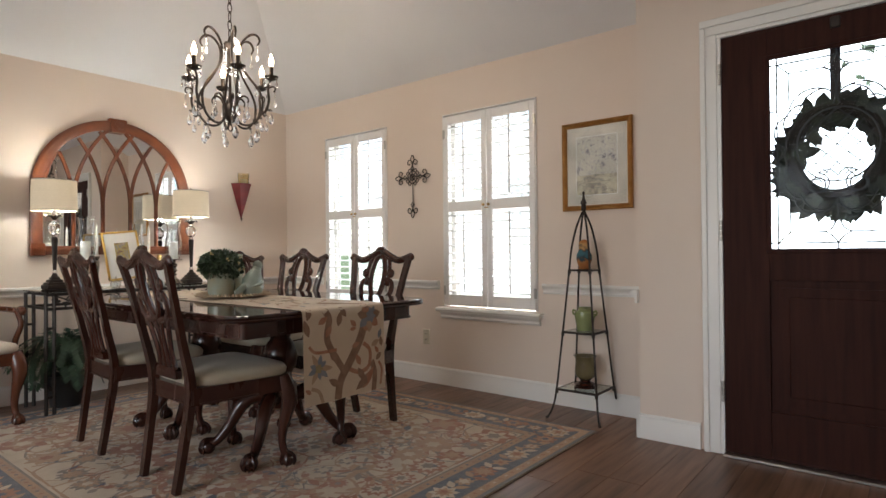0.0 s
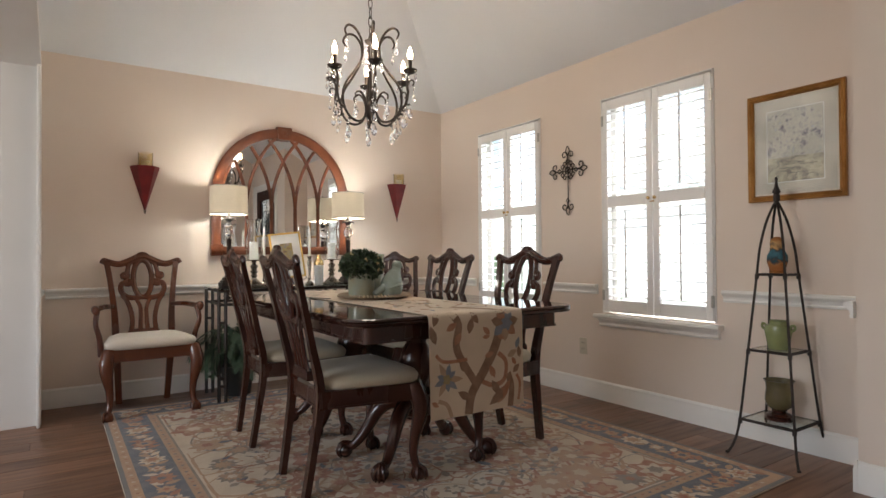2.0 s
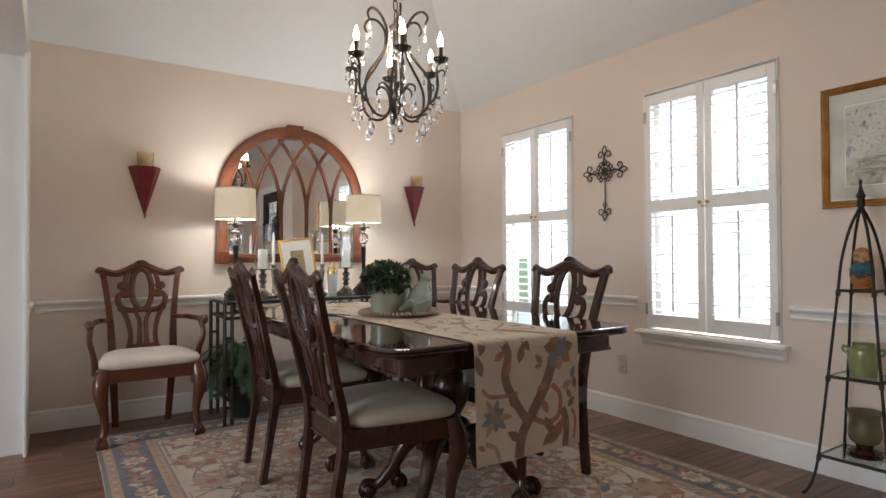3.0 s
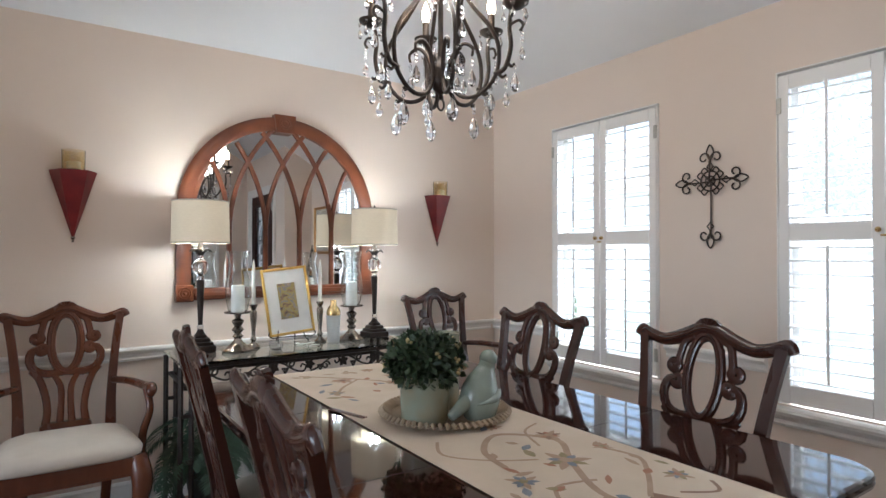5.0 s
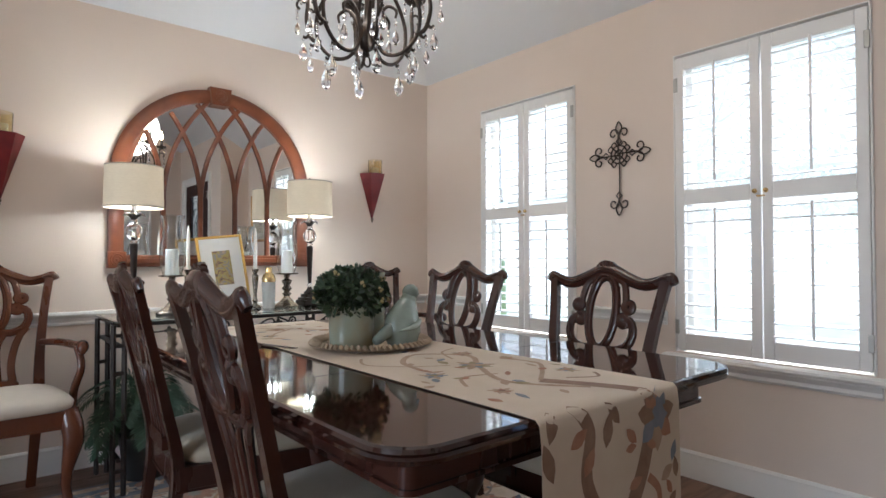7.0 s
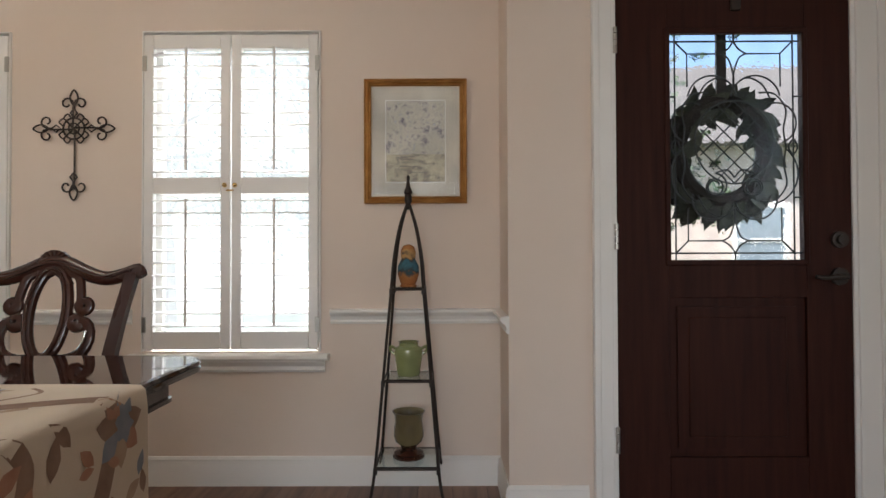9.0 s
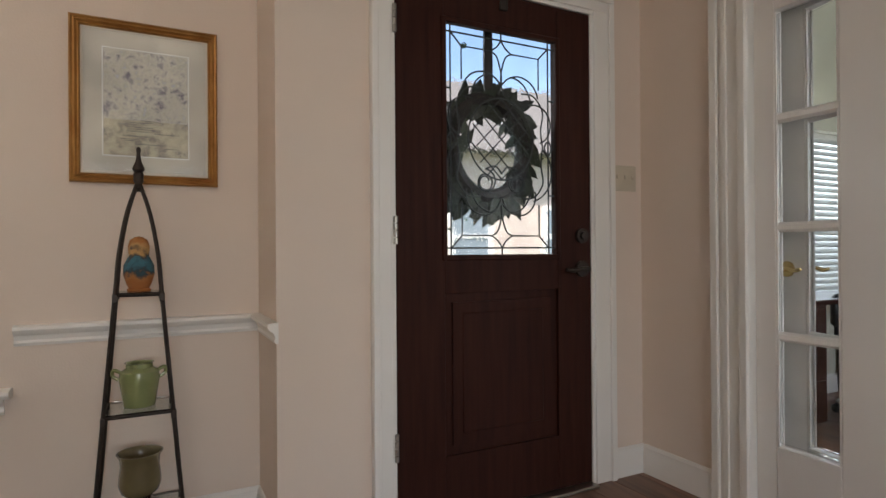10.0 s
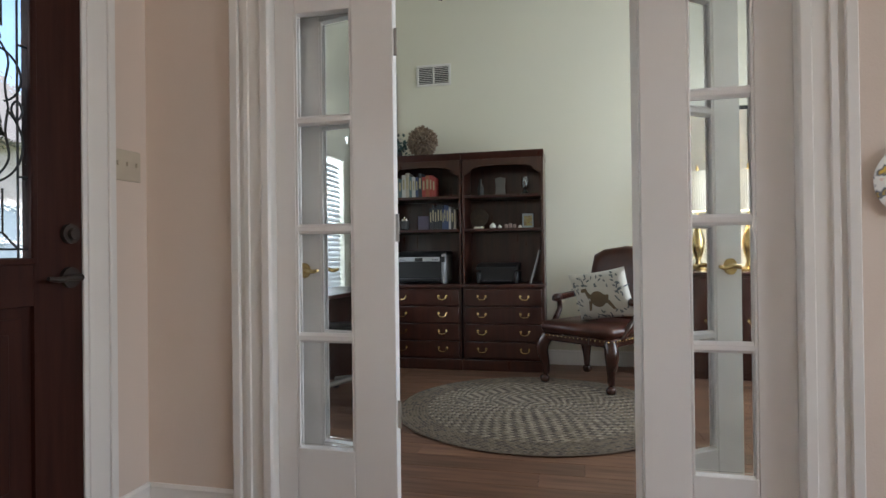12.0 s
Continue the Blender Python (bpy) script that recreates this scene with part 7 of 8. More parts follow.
o = thing("stacked_box", (3.33, -2.86, 1.211), 0, "small dusky violet box on the bookcase shelf", "box")
part("carton", cube(-0.05, 0.05, -0.04, 0.04, 0, 0.12, 0.003), mat("violet_card", (0.11, 0.09, 0.13), 0.7), o)
o = thing("small_jar", (3.515, -2.86, 1.211), 0, "small dark stoneware jar with a lid", "jar")
part("jar_body", turned([(0.03, 0), (0.042, 0.01), (0.042, 0.075), (0.034, 0.085)]), DARKPOT, o)
part("lid", turned([(0.038, 0.085), (0.038, 0.10), (0.008, 0.105), (0.008, 0.12), (0.002, 0.122)]), PEWTER, o)


def printer(x0, x1, z, hgt, silver):
    o = thing("printer", (0, 0, z), 0, "silver and black all-in-one printer on the bookcase" if silver else "black desktop printer on the bookcase", "printer")
    body = SILVERPL if silver else BLACKPL
    y0, y1 = -3.06, -2.775
    part("body", cube(x0 + 0.03, x1 - 0.03, y0, y1 - 0.02, 0.002, hgt * 0.8, 0.012), BLACKPL, o)
    for a, b in ((x0, x0 + 0.04), (x1 - 0.04, x1)):
        part("side_cover", cube(a, b, y0, y1, 0.0, hgt * (0.92 if silver else 0.6), 0.012), body, o)
    bm = bmesh.new()
    prism(bm, [(y0, hgt * 0.72), (y1 + 0.004, hgt * 0.66), (y1 + 0.004, hgt * 0.82), (y1 - 0.05, hgt * 0.94), (y0, hgt)], x0 + 0.005, x1 - 0.005, "x")
    part("scanner_lid", bm, BLACKPL, o)
    if silver:
        part("control_panel", cube(x0 + 0.05, x1 - 0.05, y1 + 0.003, y1 + 0.010, hgt * 0.68, hgt * 0.82, 0.003), SILVERPL, o, "silver control panel")
        part("display", cube((x0 + x1) / 2 - 0.035, (x0 + x1) / 2 + 0.035, y1 + 0.010, y1 + 0.013, hgt * 0.70, hgt * 0.80, 0.001), BLACKPL, o)
        for k in range(8):
            xx = x0 + 0.07 + k * 0.014 if k < 4 else x1 - 0.07 - (k - 4) * 0.014
            part("button", cube(xx - 0.004, xx + 0.004, y1 + 0.010, y1 + 0.013, hgt * 0.72, hgt * 0.75, 0.001), BLACKPL, o)
    part("paper_tray", cube(x0 + 0.06, x1 - 0.06, y1 - 0.03, y1 + 0.05, hgt * 0.10, hgt * 0.16, 0.004), BLACKPL, o)


printer(3.125, 3.60, 0.737, 0.285, True)
printer(2.50, 2.86, 0.737, 0.175, False)
o = thing("leaning_folder", (2.375, -2.83, 0.737), 0, "pale folder leaning on the bookcase side", "folder")
bm = bmesh.new()
prism(bm, [(0.02, 0.0), (0.032, 0.0), (-0.048, 0.285), (-0.056, 0.28)], -0.10, 0.05, "y")
part("folder_cover", bm, mat("grey_card", (0.30, 0.29, 0.28), 0.7), o)
# hutch curios
o = thing("dark_bottle", (2.825, -2.87, 1.497), 0, "small dark glass bottle", "bottle")
part("bottle_body", turned([(0.022, 0), (0.026, 0.01), (0.026, 0.07), (0.012, 0.10), (0.010, 0.14), (0.013, 0.145)]), DARKPOT, o)
o = thing("clay_tablet", (2.66, -2.93, 1.497), 0, "grey carved stone tablet leaning on the shelf back", "ornament")
bm = bmesh.new()
prism(bm, [(-0.045, 0), (0.045, 0), (0.038, 0.08), (0.045, 0.15), (0, 0.165), (-0.045, 0.15), (-0.038, 0.08)], -0.012, 0.012, "y")
part("tablet", bm, mat("grey_stone", (0.17, 0.155, 0.14), 0.85, bump=0.5), o)
o = thing("clear_goblet", (2.44, -2.86, 1.497), 0, "clear glass goblet on a dark foot", "goblet")
part("goblet_foot", turned([(0.026, 0), (0.026, 0.02), (0.01, 0.03), (0.01, 0.045)]), DARKPOT, o)
bm = bmesh.new()
shell(bm, [(0.006, 0.045), (0.026, 0.06), (0.032, 0.10), (0.030, 0.145)], t=0.002)
part("bowl", bm, GLASS, o)
o = thing("display_plate", (2.845, -2.90, 1.21), 0, "bronze display plate on a small stand", "plate")
bm = bmesh.new()
sweep(bm, [(0, 0.0, 0.098), (0, 0.010, 0.100), (0, 0.014, 0.101)], [0.082, 0.082, 0.07], n=28)
part("dish", bm, BRONZE, o)
part("stand", cube(-0.04, 0.04, -0.02, 0.05, 0.0, 0.02, 0.003), WAX, o)
for x, r in ((2.72, 0.028), (2.66, 0.018), (2.485, 0.016)):
    o = thing("shell_ornament", (x, -2.86, 1.209), 0, "small pale seashell ornament", "shell", "shelf seashells")
    bm = bmesh.new()
    lathe(bm, [(r * 0.5, 0), (r, r * 0.4), (r * 0.9, r), (r * 0.4, r * 1.6), (0.001, r * 1.8)], n=14, flute=0.06, flutes=7)
    part("shell_body", bm, WAX, o)
o = thing("stone_pieces", (2.57, -2.86, 1.209), 0, "small pink stone pieces in a row", "stones")
bm = bmesh.new()
for k in range(3):
    box(bm, -0.05 + k * 0.035, -0.022 + k * 0.035, -0.02, 0.02, 0, 0.035 + 0.008 * (k % 2), 0.006)
part("stones", bm, mat("pink_stone", (0.36, 0.26, 0.23), 0.8), o)
o = thing("photo_frame", (2.42, -2.87, 1.209), 0, "small pale blue photo frame", "frame")
part("frame", cube(-0.048, 0.048, -0.012, 0.004, 0.0, 0.125, 0.004), mat("pale_blue_frame", (0.36, 0.41, 0.45), 0.5), o)
part("photo", cube(-0.034, 0.034, 0.004, 0.0055, 0.02, 0.105), NEEDLEWORK, o)


def pinecone_ball():
    rnd = random.Random(8)
    bm = bmesh.new()
    for k in range(190):
        u = 1 - 2 * (k + 0.5) / 190
        a = k * 2.39996
        q = math.sqrt(1 - u * u)
        d = Vector((q * math.cos(a), q * math.sin(a), u))
        c = Vector((0, 0, 0.148))
        l = rnd.uniform(0.130, 0.150)
        sweep(bm, [c + d * 0.07, c + d * l * 0.72, c + d * l * 0.93, c + d * l], [0.004, 0.010, 0.013, 0.004], n=6)
    ball(bm, (0, 0, 0.148), 0.08)
    solid("twig_orb", bm, PINE, "spiky brown twig ball on the bookcase top", "ornament").location = (3.36, -2.93, 1.861)


pinecone_ball()
o = thing("trailing_plant", (3.60, -2.93, 1.861), 0, "small blue-green trailing plant on the bookcase top", "plant")
part("pot", turned([(0.04, 0), (0.05, 0.05), (0.045, 0.06)]), DARKPOT, o)
bm = bmesh.new()
rnd = random.Random(12)
for k in range(150):
    p = Vector((rnd.gauss(0, 0.055), rnd.gauss(0.02, 0.045), abs(rnd.gauss(0.09, 0.045)) + 0.012))
    d = Vector((rnd.uniform(-1, 1), rnd.uniform(-1, 1), rnd.uniform(-0.5, 1))).normalized()
    s = d.orthogonal().normalized() * 0.012
    bm.faces.new([bm.verts.new(q) for q in (p, p + d * 0.015 + s, p + d * 0.036, p + d * 0.015 - s)])
part("foliage", bm, mat("blue_green_leaf", (0.055, 0.115, 0.105), 0.6, island=0.3), o, kind="stuff", smooth=0)


def arched_panel():
    o = thing("arched_wall_panel", (3.875, -3.145, 1.90), 0, "dark wood arched panel with iron scrollwork on the wall", "wall decor")
    hw, hz = 0.215, 0.78

    def arch(r, z0):
        return [(r, z0)] + [(r * math.cos(math.pi * i / 20), hz + r * math.sin(math.pi * i / 20)) for i in range(21)] + [(-r, z0)]
    bm = bmesh.new()
    rings = [[bm.verts.new((x, y, z)) for x, z in arch(r, 0)] for r, y in ((hw, 0.002), (hw, 0.035), (hw - 0.045, 0.035), (hw - 0.045, 0.002))]
    n = len(rings[0])
    for i in range(4):
        a, b = rings[i], rings[(i + 1) % 4]
        for j in range(n - 1):
            bm.faces.new((a[j], a[j + 1], b[j + 1], b[j]))
    for e in (0, -1):
        bm.faces.new([r[e] for r in rings])
    box(bm, -hw + 0.045, hw - 0.045, 0.002, 0.033, 0, 0.045)
    for z in (0.40, 0.76):
        box(bm, -hw + 0.045, hw - 0.045, 0.002, 0.030, z, z + 0.03)
    part("arch_frame", bm, BOOKWOOD, o)
    bm = bmesh.new()
    for z in (0.12, 0.30, 0.50, 0.68, 0.86):
        for s in (-1, 1):
            sweep(bm, [(p[0], 0.016, p[1]) for p in scroll(s * 0.075, z, 0.055, 0 if s > 0 else math.pi, s * 1.4, 16, 0.2)], 0.006, n=6)
    part("scrollwork", bm, PEWTER, o)
    part("backing", cube(-hw + 0.05, hw - 0.05, 0.002, 0.006, 0.04, 0.80), mat("aged_mirror", (0.16, 0.155, 0.14), 0.3, 0.6), o)


arched_panel()
v = thing("wall_vent", (3.300, -3.147, 2.667), 0, "white metal wall vent grille high on the wall", "vent")
bm = bmesh.new()
for b in ((-0.165, 0.165, -0.10, -0.078), (-0.165, 0.165, 0.078, 0.10), (-0.165, -0.143, -0.078, 0.078), (0.143, 0.165, -0.078, 0.078), (-0.008, 0.008, -0.078, 0.078)):
    box(bm, b[0], b[1], 0, 0.012, b[2], b[3], 0.002)
part("vent_frame", bm, TRIM, v)
# flat near-black plate; the shade between the slats is put into its colour
part("dark_backing", cube(-0.143, 0.143, 0, 0.002, -0.078, 0.078), DARKSLOT, v)
sl = shaped("slat", cube(-0.067, 0.067, -0.004, 0.004, -0.0012, 0.0012), TRIM)
for k in range(9):
    for s in (-1, 1):
        o = part("slat", sl, None, v)
        o.matrix_basis = pose(s * 0.0755, 0.008, -0.068 + k * 0.017, 25, 0, 0)


def leather_chair():
    o = thing("leather_chair", (1.87, -2.45, 0.003), -36, "oxblood leather library chair with carved legs and nailheads", "armchair")
    bm = bmesh.new()
    box(bm, -0.31, 0.31, -0.28, 0.30, 0.33, 0.39, 0.01)
    part("seat_rail", bm, MAHOG, o)
    bm = bmesh.new()
    box(bm, -0.32, 0.32, -0.28, 0.315, 0.385, 0.475, 0.035)
    part("seat", bm, LEATHER, o, smooth=60)
    bm = bmesh.new()
    n = 9
    prof = [(-0.30, 0.44), (-0.31, 0.60), (-0.305, 0.85), (-0.29, 0.97), (-0.20, 1.015), (0, 1.04), (0.20, 1.015), (0.29, 0.97), (0.305, 0.85), (0.31, 0.60), (0.30, 0.44)]
    lay = [(1.0, -0.37), (1.0, -0.30), (0.94, -0.275), (0.80, -0.262)]
    rings = [[bm.verts.new((x * s, y - (z - 0.44) * 0.18, 0.70 + (z - 0.70) * s)) for x, z in prof] for s, y in lay]
    for a, b in zip(rings, rings[1:]):
        for i in range(len(prof)):
            bm.faces.new((a[i], a[(i + 1) % len(prof)], b[(i + 1) % len(prof)], b[i]))
    bm.faces.new(rings[0])
    bm.faces.new(rings[-1][::-1])
    part("backrest", bm, LEATHER, o, "padded leather back", smooth=60)
    for s in (-1, 1):
        arm = part("arm", tube(spl([(s * 0.30, -0.32, 0.66), (s * 0.33, -0.15, 0.655), (s * 0.335, 0.0, 0.64), (s * 0.335, 0.07, 0.635), (s * 0.335, 0.085, 0.61)], 5), [0.022, 0.026, 0.028, 0.034, 0.020], n=10), MAHOG, o, "carved wooden arm")
        part("arm_support", tube(spl([(s * 0.335, 0.04, 0.63), (s * 0.34, 0.02, 0.55), (s * 0.325, 0.10, 0.46), (s * 0.30, 0.16, 0.38)], 5), [0.020, 0.020, 0.024, 0.028], n=10), MAHOG, arm)
        for y, q in ((0.27, 1), (-0.26, -1)):
            bm = bmesh.new()
            sweep(bm, spl([(s * 0.275, y - q * 0.01, 0.36), (s * 0.305, y + q * 0.02, 0.27), (s * 0.285, y, 0.14), (s * 0.285, y, 0.07)], 5), [0.046, 0.05, 0.028, 0.024], n=12)
            ball(bm, (s * 0.29, y + q * 0.01, 0.035), 0.037, 12, 0.95)
            part("leg", bm, MAHOG, o, "carved cabriole leg with ball foot")
    bm = bmesh.new()
    for k in range(17):
        ball(bm, (-0.29 + k * 0.03625, 0.303, 0.372), 0.007, 8)
    for k in range(14):
        for s in (-1, 1):
            ball(bm, (s * 0.313, -0.22 + k * 0.038, 0.372), 0.007, 8)
    part("nailheads", bm, BRASS, o, "row of brass nailheads", "stuff")


leather_chair()


def pillow():
    o = thing("throw_pillow", (1.84, -2.33, 0.480), -30, "white throw pillow with a brown animal and grey leaf print", "pillow")
    m = pose(0, 0, 0.20, -16, 9, 0)
    bm = bmesh.new()
    n, h = 16, 0.205
    grid = {}
    for s in (1, -1):
        for i in range(n + 1):
            for j in range(n + 1):
                u, v = -1 + 2 * i / n, -1 + 2 * j / n
                edge = i in (0, n) or j in (0, n)
                t = 0.075 * (max(0, (1 - u * u) * (1 - v * v))) ** 0.42
                pin = 1 - 0.06 * (1 - u * u) * abs(v) ** 3
                pin2 = 1 - 0.06 * (1 - v * v) * abs(u) ** 3
                if edge and s < 0:
                    grid[s, i, j] = grid[1, i, j]
                else:
                    grid[s, i, j] = bm.verts.new((u * h * pin2 * 1.12, s * t, v * h * pin * 0.92))
        for i in range(n):
            for j in range(n):
                f = (grid[s, i, j], grid[s, i + 1, j], grid[s, i + 1, j + 1], grid[s, i, j + 1])
                bm.faces.new(f if s > 0 else f[::-1])
    bmesh.ops.transform(bm, matrix=m, verts=bm.verts)
    part("cushion", bm, PILLOW, o, smooth=80)

    def print_on(poly, mi, bm):
        vs = []
        cx, cz = sum(p[0] for p in poly) / len(poly), sum(p[1] for p in poly) / len(poly)
        def lift(x, z):
            u, v = x / (h * 1.12), z / (h * 0.92)
            return m @ Vector((x, 0.075 * max(0, (1 - min(u * u, 1)) * (1 - min(v * v, 1))) ** 0.42 + 0.0035, z))
        c = bm.verts.new(lift(cx, cz))
        vs = [bm.verts.new(lift(*p)) for p in poly]
        for i in range(len(vs)):
            bm.faces.new((c, vs[i], vs[(i + 1) % len(vs)]))
    bm = bmesh.new()
    for poly in (disc(0.0, -0.005, 0.062, 16), [(-0.09, 0.02), (0.05, 0.03), (0.07, -0.03), (-0.07, -0.045)], [(0.04, 0.02), (0.075, 0.07), (0.095, 0.06), (0.075, 0.0)], [(0.07, 0.055), (0.125, 0.055), (0.12, 0.08), (0.075, 0.085)],
                 [(-0.085, -0.02), (-0.115, -0.10), (-0.095, -0.10), (-0.055, -0.03)], [(0.05, -0.02), (0.08, -0.09), (0.10, -0.09), (0.075, -0.01)]):
        print_on(poly, 0, bm)
    part("animal_print", bm, PIL_BROWN, o, "plain brown animal silhouette")
    bm = bmesh.new()
    rnd = random.Random(6)
    for k in range(120):
        x, z = rnd.uniform(-0.20, 0.20), rnd.uniform(-0.165, 0.165)
        if abs(x) < 0.125 and -0.105 < z < 0.09:
            continue
        print_on(leaf_shape(x, z, rnd.uniform(0, 6.28), rnd.uniform(0.022, 0.04), 0.012), 0, bm)
    part("leaf_print", bm, PIL_GREY, o, kind="stuff")


pillow()


def braided_rug():
    """A spiral of braid: oval lozenges in alternating tones, ring by ring."""
    o = thing("braided_rug", (2.295, -1.645, 0.0035), 0, "round braided rug in cream, grey and taupe", "rug")
    R = 0.875
    part("backing", turned([(R - 0.006, 0), (R, 0.004), (R - 0.004, 0.008), (0.01, 0.008)], n=72), BRAID[2], o)
    rnd = random.Random(2)
    verts, faces, mats = [], [], []
    ring = 0
    r = 0.02
    while r < R - 0.008:
        n = max(6, round(2 * math.pi * r / 0.036))
        edge = r > R - 0.19
        off = 0.5 * (ring % 2)
        for k in range(n):
            a = 2 * math.pi * (k + off) / n
            da = 2 * math.pi / n * 0.55
            mi = (2 if rnd.random() < 0.75 else 1) if edge else (0 if (k + ring) % 2 else (1 if rnd.random() < 0.7 else 2))
            b = len(verts)
            for dr, ds, z in ((-0.011, -0.6, 0.008), (0.003, -1.0, 0.008), (0.011, 0.6, 0.008), (-0.003, 1.0, 0.008), (0, 0, 0.0135)):
                rr, aa = r + dr, a + ds * da
                verts.append((rr * math.cos(aa), rr * math.sin(aa), z))
            for i in range(4):
                faces.append((b + i, b + (i + 1) % 4, b + 4))
                mats.append(mi)
        r += 0.0205
        ring += 1
    me = bpy.data.meshes.new("braid")
    me.from_pydata(verts, [], faces)
    for m in BRAID:
        me.materials.append(m)
    me.polygons.foreach_set("material_index", mats)
    ob = part("braid", me, None, o, "braided strands in rings", "stuff")


braided_rug()

# buffet with lamps
o = thing("office_cabinet", (0, 0, 0.003), 0, "low dark wooden cabinet along the office wall", "cabinet")
part("body", cube(0.25, 1.50, -3.10, -2.70, 0.06, 0.80, 0.004), BOOKWOOD, o)
part("plinth", cube(0.27, 1.48, -3.10, -2.72, 0, 0.06), BOOKWOOD, o)
part("top", cube(0.235, 1.515, -3.115, -2.685, 0.80, 0.83, 0.008), BOOKWOOD, o)
for k in range(4):
    d = part("cabinet_door", cube(0.27 + k * 0.305, 0.565 + k * 0.305, -2.705, -2.688, 0.09, 0.78, 0.004), BOOKWOOD, o)
    brass_pull(d, 0.417 + k * 0.305, -2.688, 0.45)


def pleated_lamp(x):
    o = thing("pleated_lamp", (x, -2.90, 0.834), 0, "lit table lamp with pleated cream shade and brass base", "lamp", "office lamps")
    part("base", turned([(0.07, 0), (0.07, 0.015), (0.03, 0.04), (0.018, 0.08), (0.045, 0.17), (0.05, 0.24), (0.025, 0.33), (0.01, 0.38), (0.008, 0.47)]), BRASS, o)
    bm = bmesh.new()
    lathe(bm, [(0.112, 0.48), (0.078, 0.80), (0.075, 0.80), (0.109, 0.48)], n=120, flute=0.02, flutes=40)
    for f in [f for f in bm.faces if len(f.verts) > 4]:
        bm.faces.remove(f)
    part("shade", bm, PLEAT, o, "pleated cream silk shade, glowing")
    part("finial", turned([(0.004, 0.80), (0.012, 0.815), (0.006, 0.83), (0.009, 0.845), (0.001, 0.855)]), BRASS, o)
    part("bulb", turned([(0.008, 0.50), (0.028, 0.55), (0.028, 0.57), (0.003, 0.60)], n=14), BULB_IN, o)


for x in (1.066, 0.69):
    pleated_lamp(x)
    lamp("office_lamp_light", "POINT", 5, Matrix.Translation((x, -2.90, 1.43)), (1.0, 0.84, 0.62), radius=0.04)
o = thing("dark_framed_picture", (0.85, -3.147, 1.85), 0, "dark-framed picture above the office cabinet", "picture")
bm = bmesh.new()
for b in ((-0.26, -0.23, -0.35, 0.35), (0.23, 0.26, -0.35, 0.35), (-0.23, 0.23, -0.35, -0.32), (-0.23, 0.23, 0.32, 0.35)):
    box(bm, b[0], b[1], 0, 0.02, b[2], b[3], 0.003)
part("frame", bm, BLACKPL, o)
part("print", cube(-0.23, 0.23, 0, 0.006, -0.32, 0.32), MATBOARD, o)
# ceiling fan: hub and blades overhead
o = thing("ceiling_fan", (2.55, -1.55, 0), 0, "dark ceiling fan hanging in the office, at rest", "ceiling fan")
part("downrod", turned([(0.012, 2.95), (0.012, 3.58), (0.06, 3.585), (0.06, 3.599)]), BRONZE, o)
part("motor", turned([(0.03, 2.72), (0.09, 2.75), (0.11, 2.82), (0.10, 2.90), (0.03, 2.95)]), BRONZE, o)
for k in range(5):
    a = k * 1.2566 + 0.5
    bm = bmesh.new()
    box(bm, 0.14, 0.62, -0.06, 0.06, 2.85, 2.858, 0.003)
    bmesh.ops.rotate(bm, verts=bm.verts, cent=(0, 0, 0), matrix=Matrix.Rotation(a, 3, "Z"))
    b = part("blade", bm, BOOKWOOD, o)
    bm = bmesh.new()
    sweep(bm, [(0.09 * math.cos(a), 0.09 * math.sin(a), 2.83), (0.2 * math.cos(a), 0.2 * math.sin(a), 2.847)], 0.008)
    part("blade_arm", bm, BRONZE, b)
# desk chair base glimpsed beside the rug
o = thing("desk_chair", (3.56, -1.78, 0.003), 110, "black office chair with chrome star base", "office chair")
for k in range(5):
    a = k * 1.2566
    leg = part("base_arm", tube([(0.03 * math.cos(a), 0.03 * math.sin(a), 0.12), (0.27 * math.cos(a), 0.27 * math.sin(a), 0.075)], [0.022, 0.014], n=8), STEEL, o)
    bm = bmesh.new()
    ball(bm, (0.27 * math.cos(a), 0.27 * math.sin(a), 0.03), 0.03, 12)
    part("caster", bm, BLACKPL, leg)
part("column", turned([(0.025, 0.10), (0.025, 0.42)]), STEEL, o)
part("seat", cube(-0.23, 0.23, -0.23, 0.23, 0.42, 0.50, 0.035), BLACKPL, o, smooth=60)
part("backrest", cube(-0.20, 0.20, -0.27, -0.22, 0.54, 0.74, 0.022), BLACKPL, o, smooth=60)
part("back_stem", cube(-0.03, 0.03, -0.275, -0.25, 0.44, 0.60, 0.006), BLACKPL, o)

o = thing("writing_desk", (0, 0, 0.003), 0, "dark wooden desk under the office window", "desk")
part("desktop", cube(3.66, 4.085, -2.62, -0.95, 0.69, 0.72, 0.006), BOOKWOOD, o)
for y in (-2.60, -1.37):
    ped = part("drawer_pedestal", cube(3.69, 4.08, y, y + 0.40, 0, 0.69, 0.004), BOOKWOOD, o)
    for k in range(3):
        part("drawer", cube(3.678, 3.69, y + 0.02, y + 0.38, 0.06 + k * 0.21, 0.25 + k * 0.21, 0.003), BOOKWOOD, ped)
# plate hung on the foyer wall
o = thing("wall_plate", (1.078, 0.148, 1.200), 0, "white painted decorative plate with orange flowers on the wall", "plate")
bm = bmesh.new()
sweep(bm, [(0, 0.002, 0), (0, 0.008, 0), (0, 0.018, 0), (0, 0.016, 0)], [0.06, 0.075, 0.105, 0.10], n=40)
part("dish", bm, PLATEPAINT, o, smooth=60)

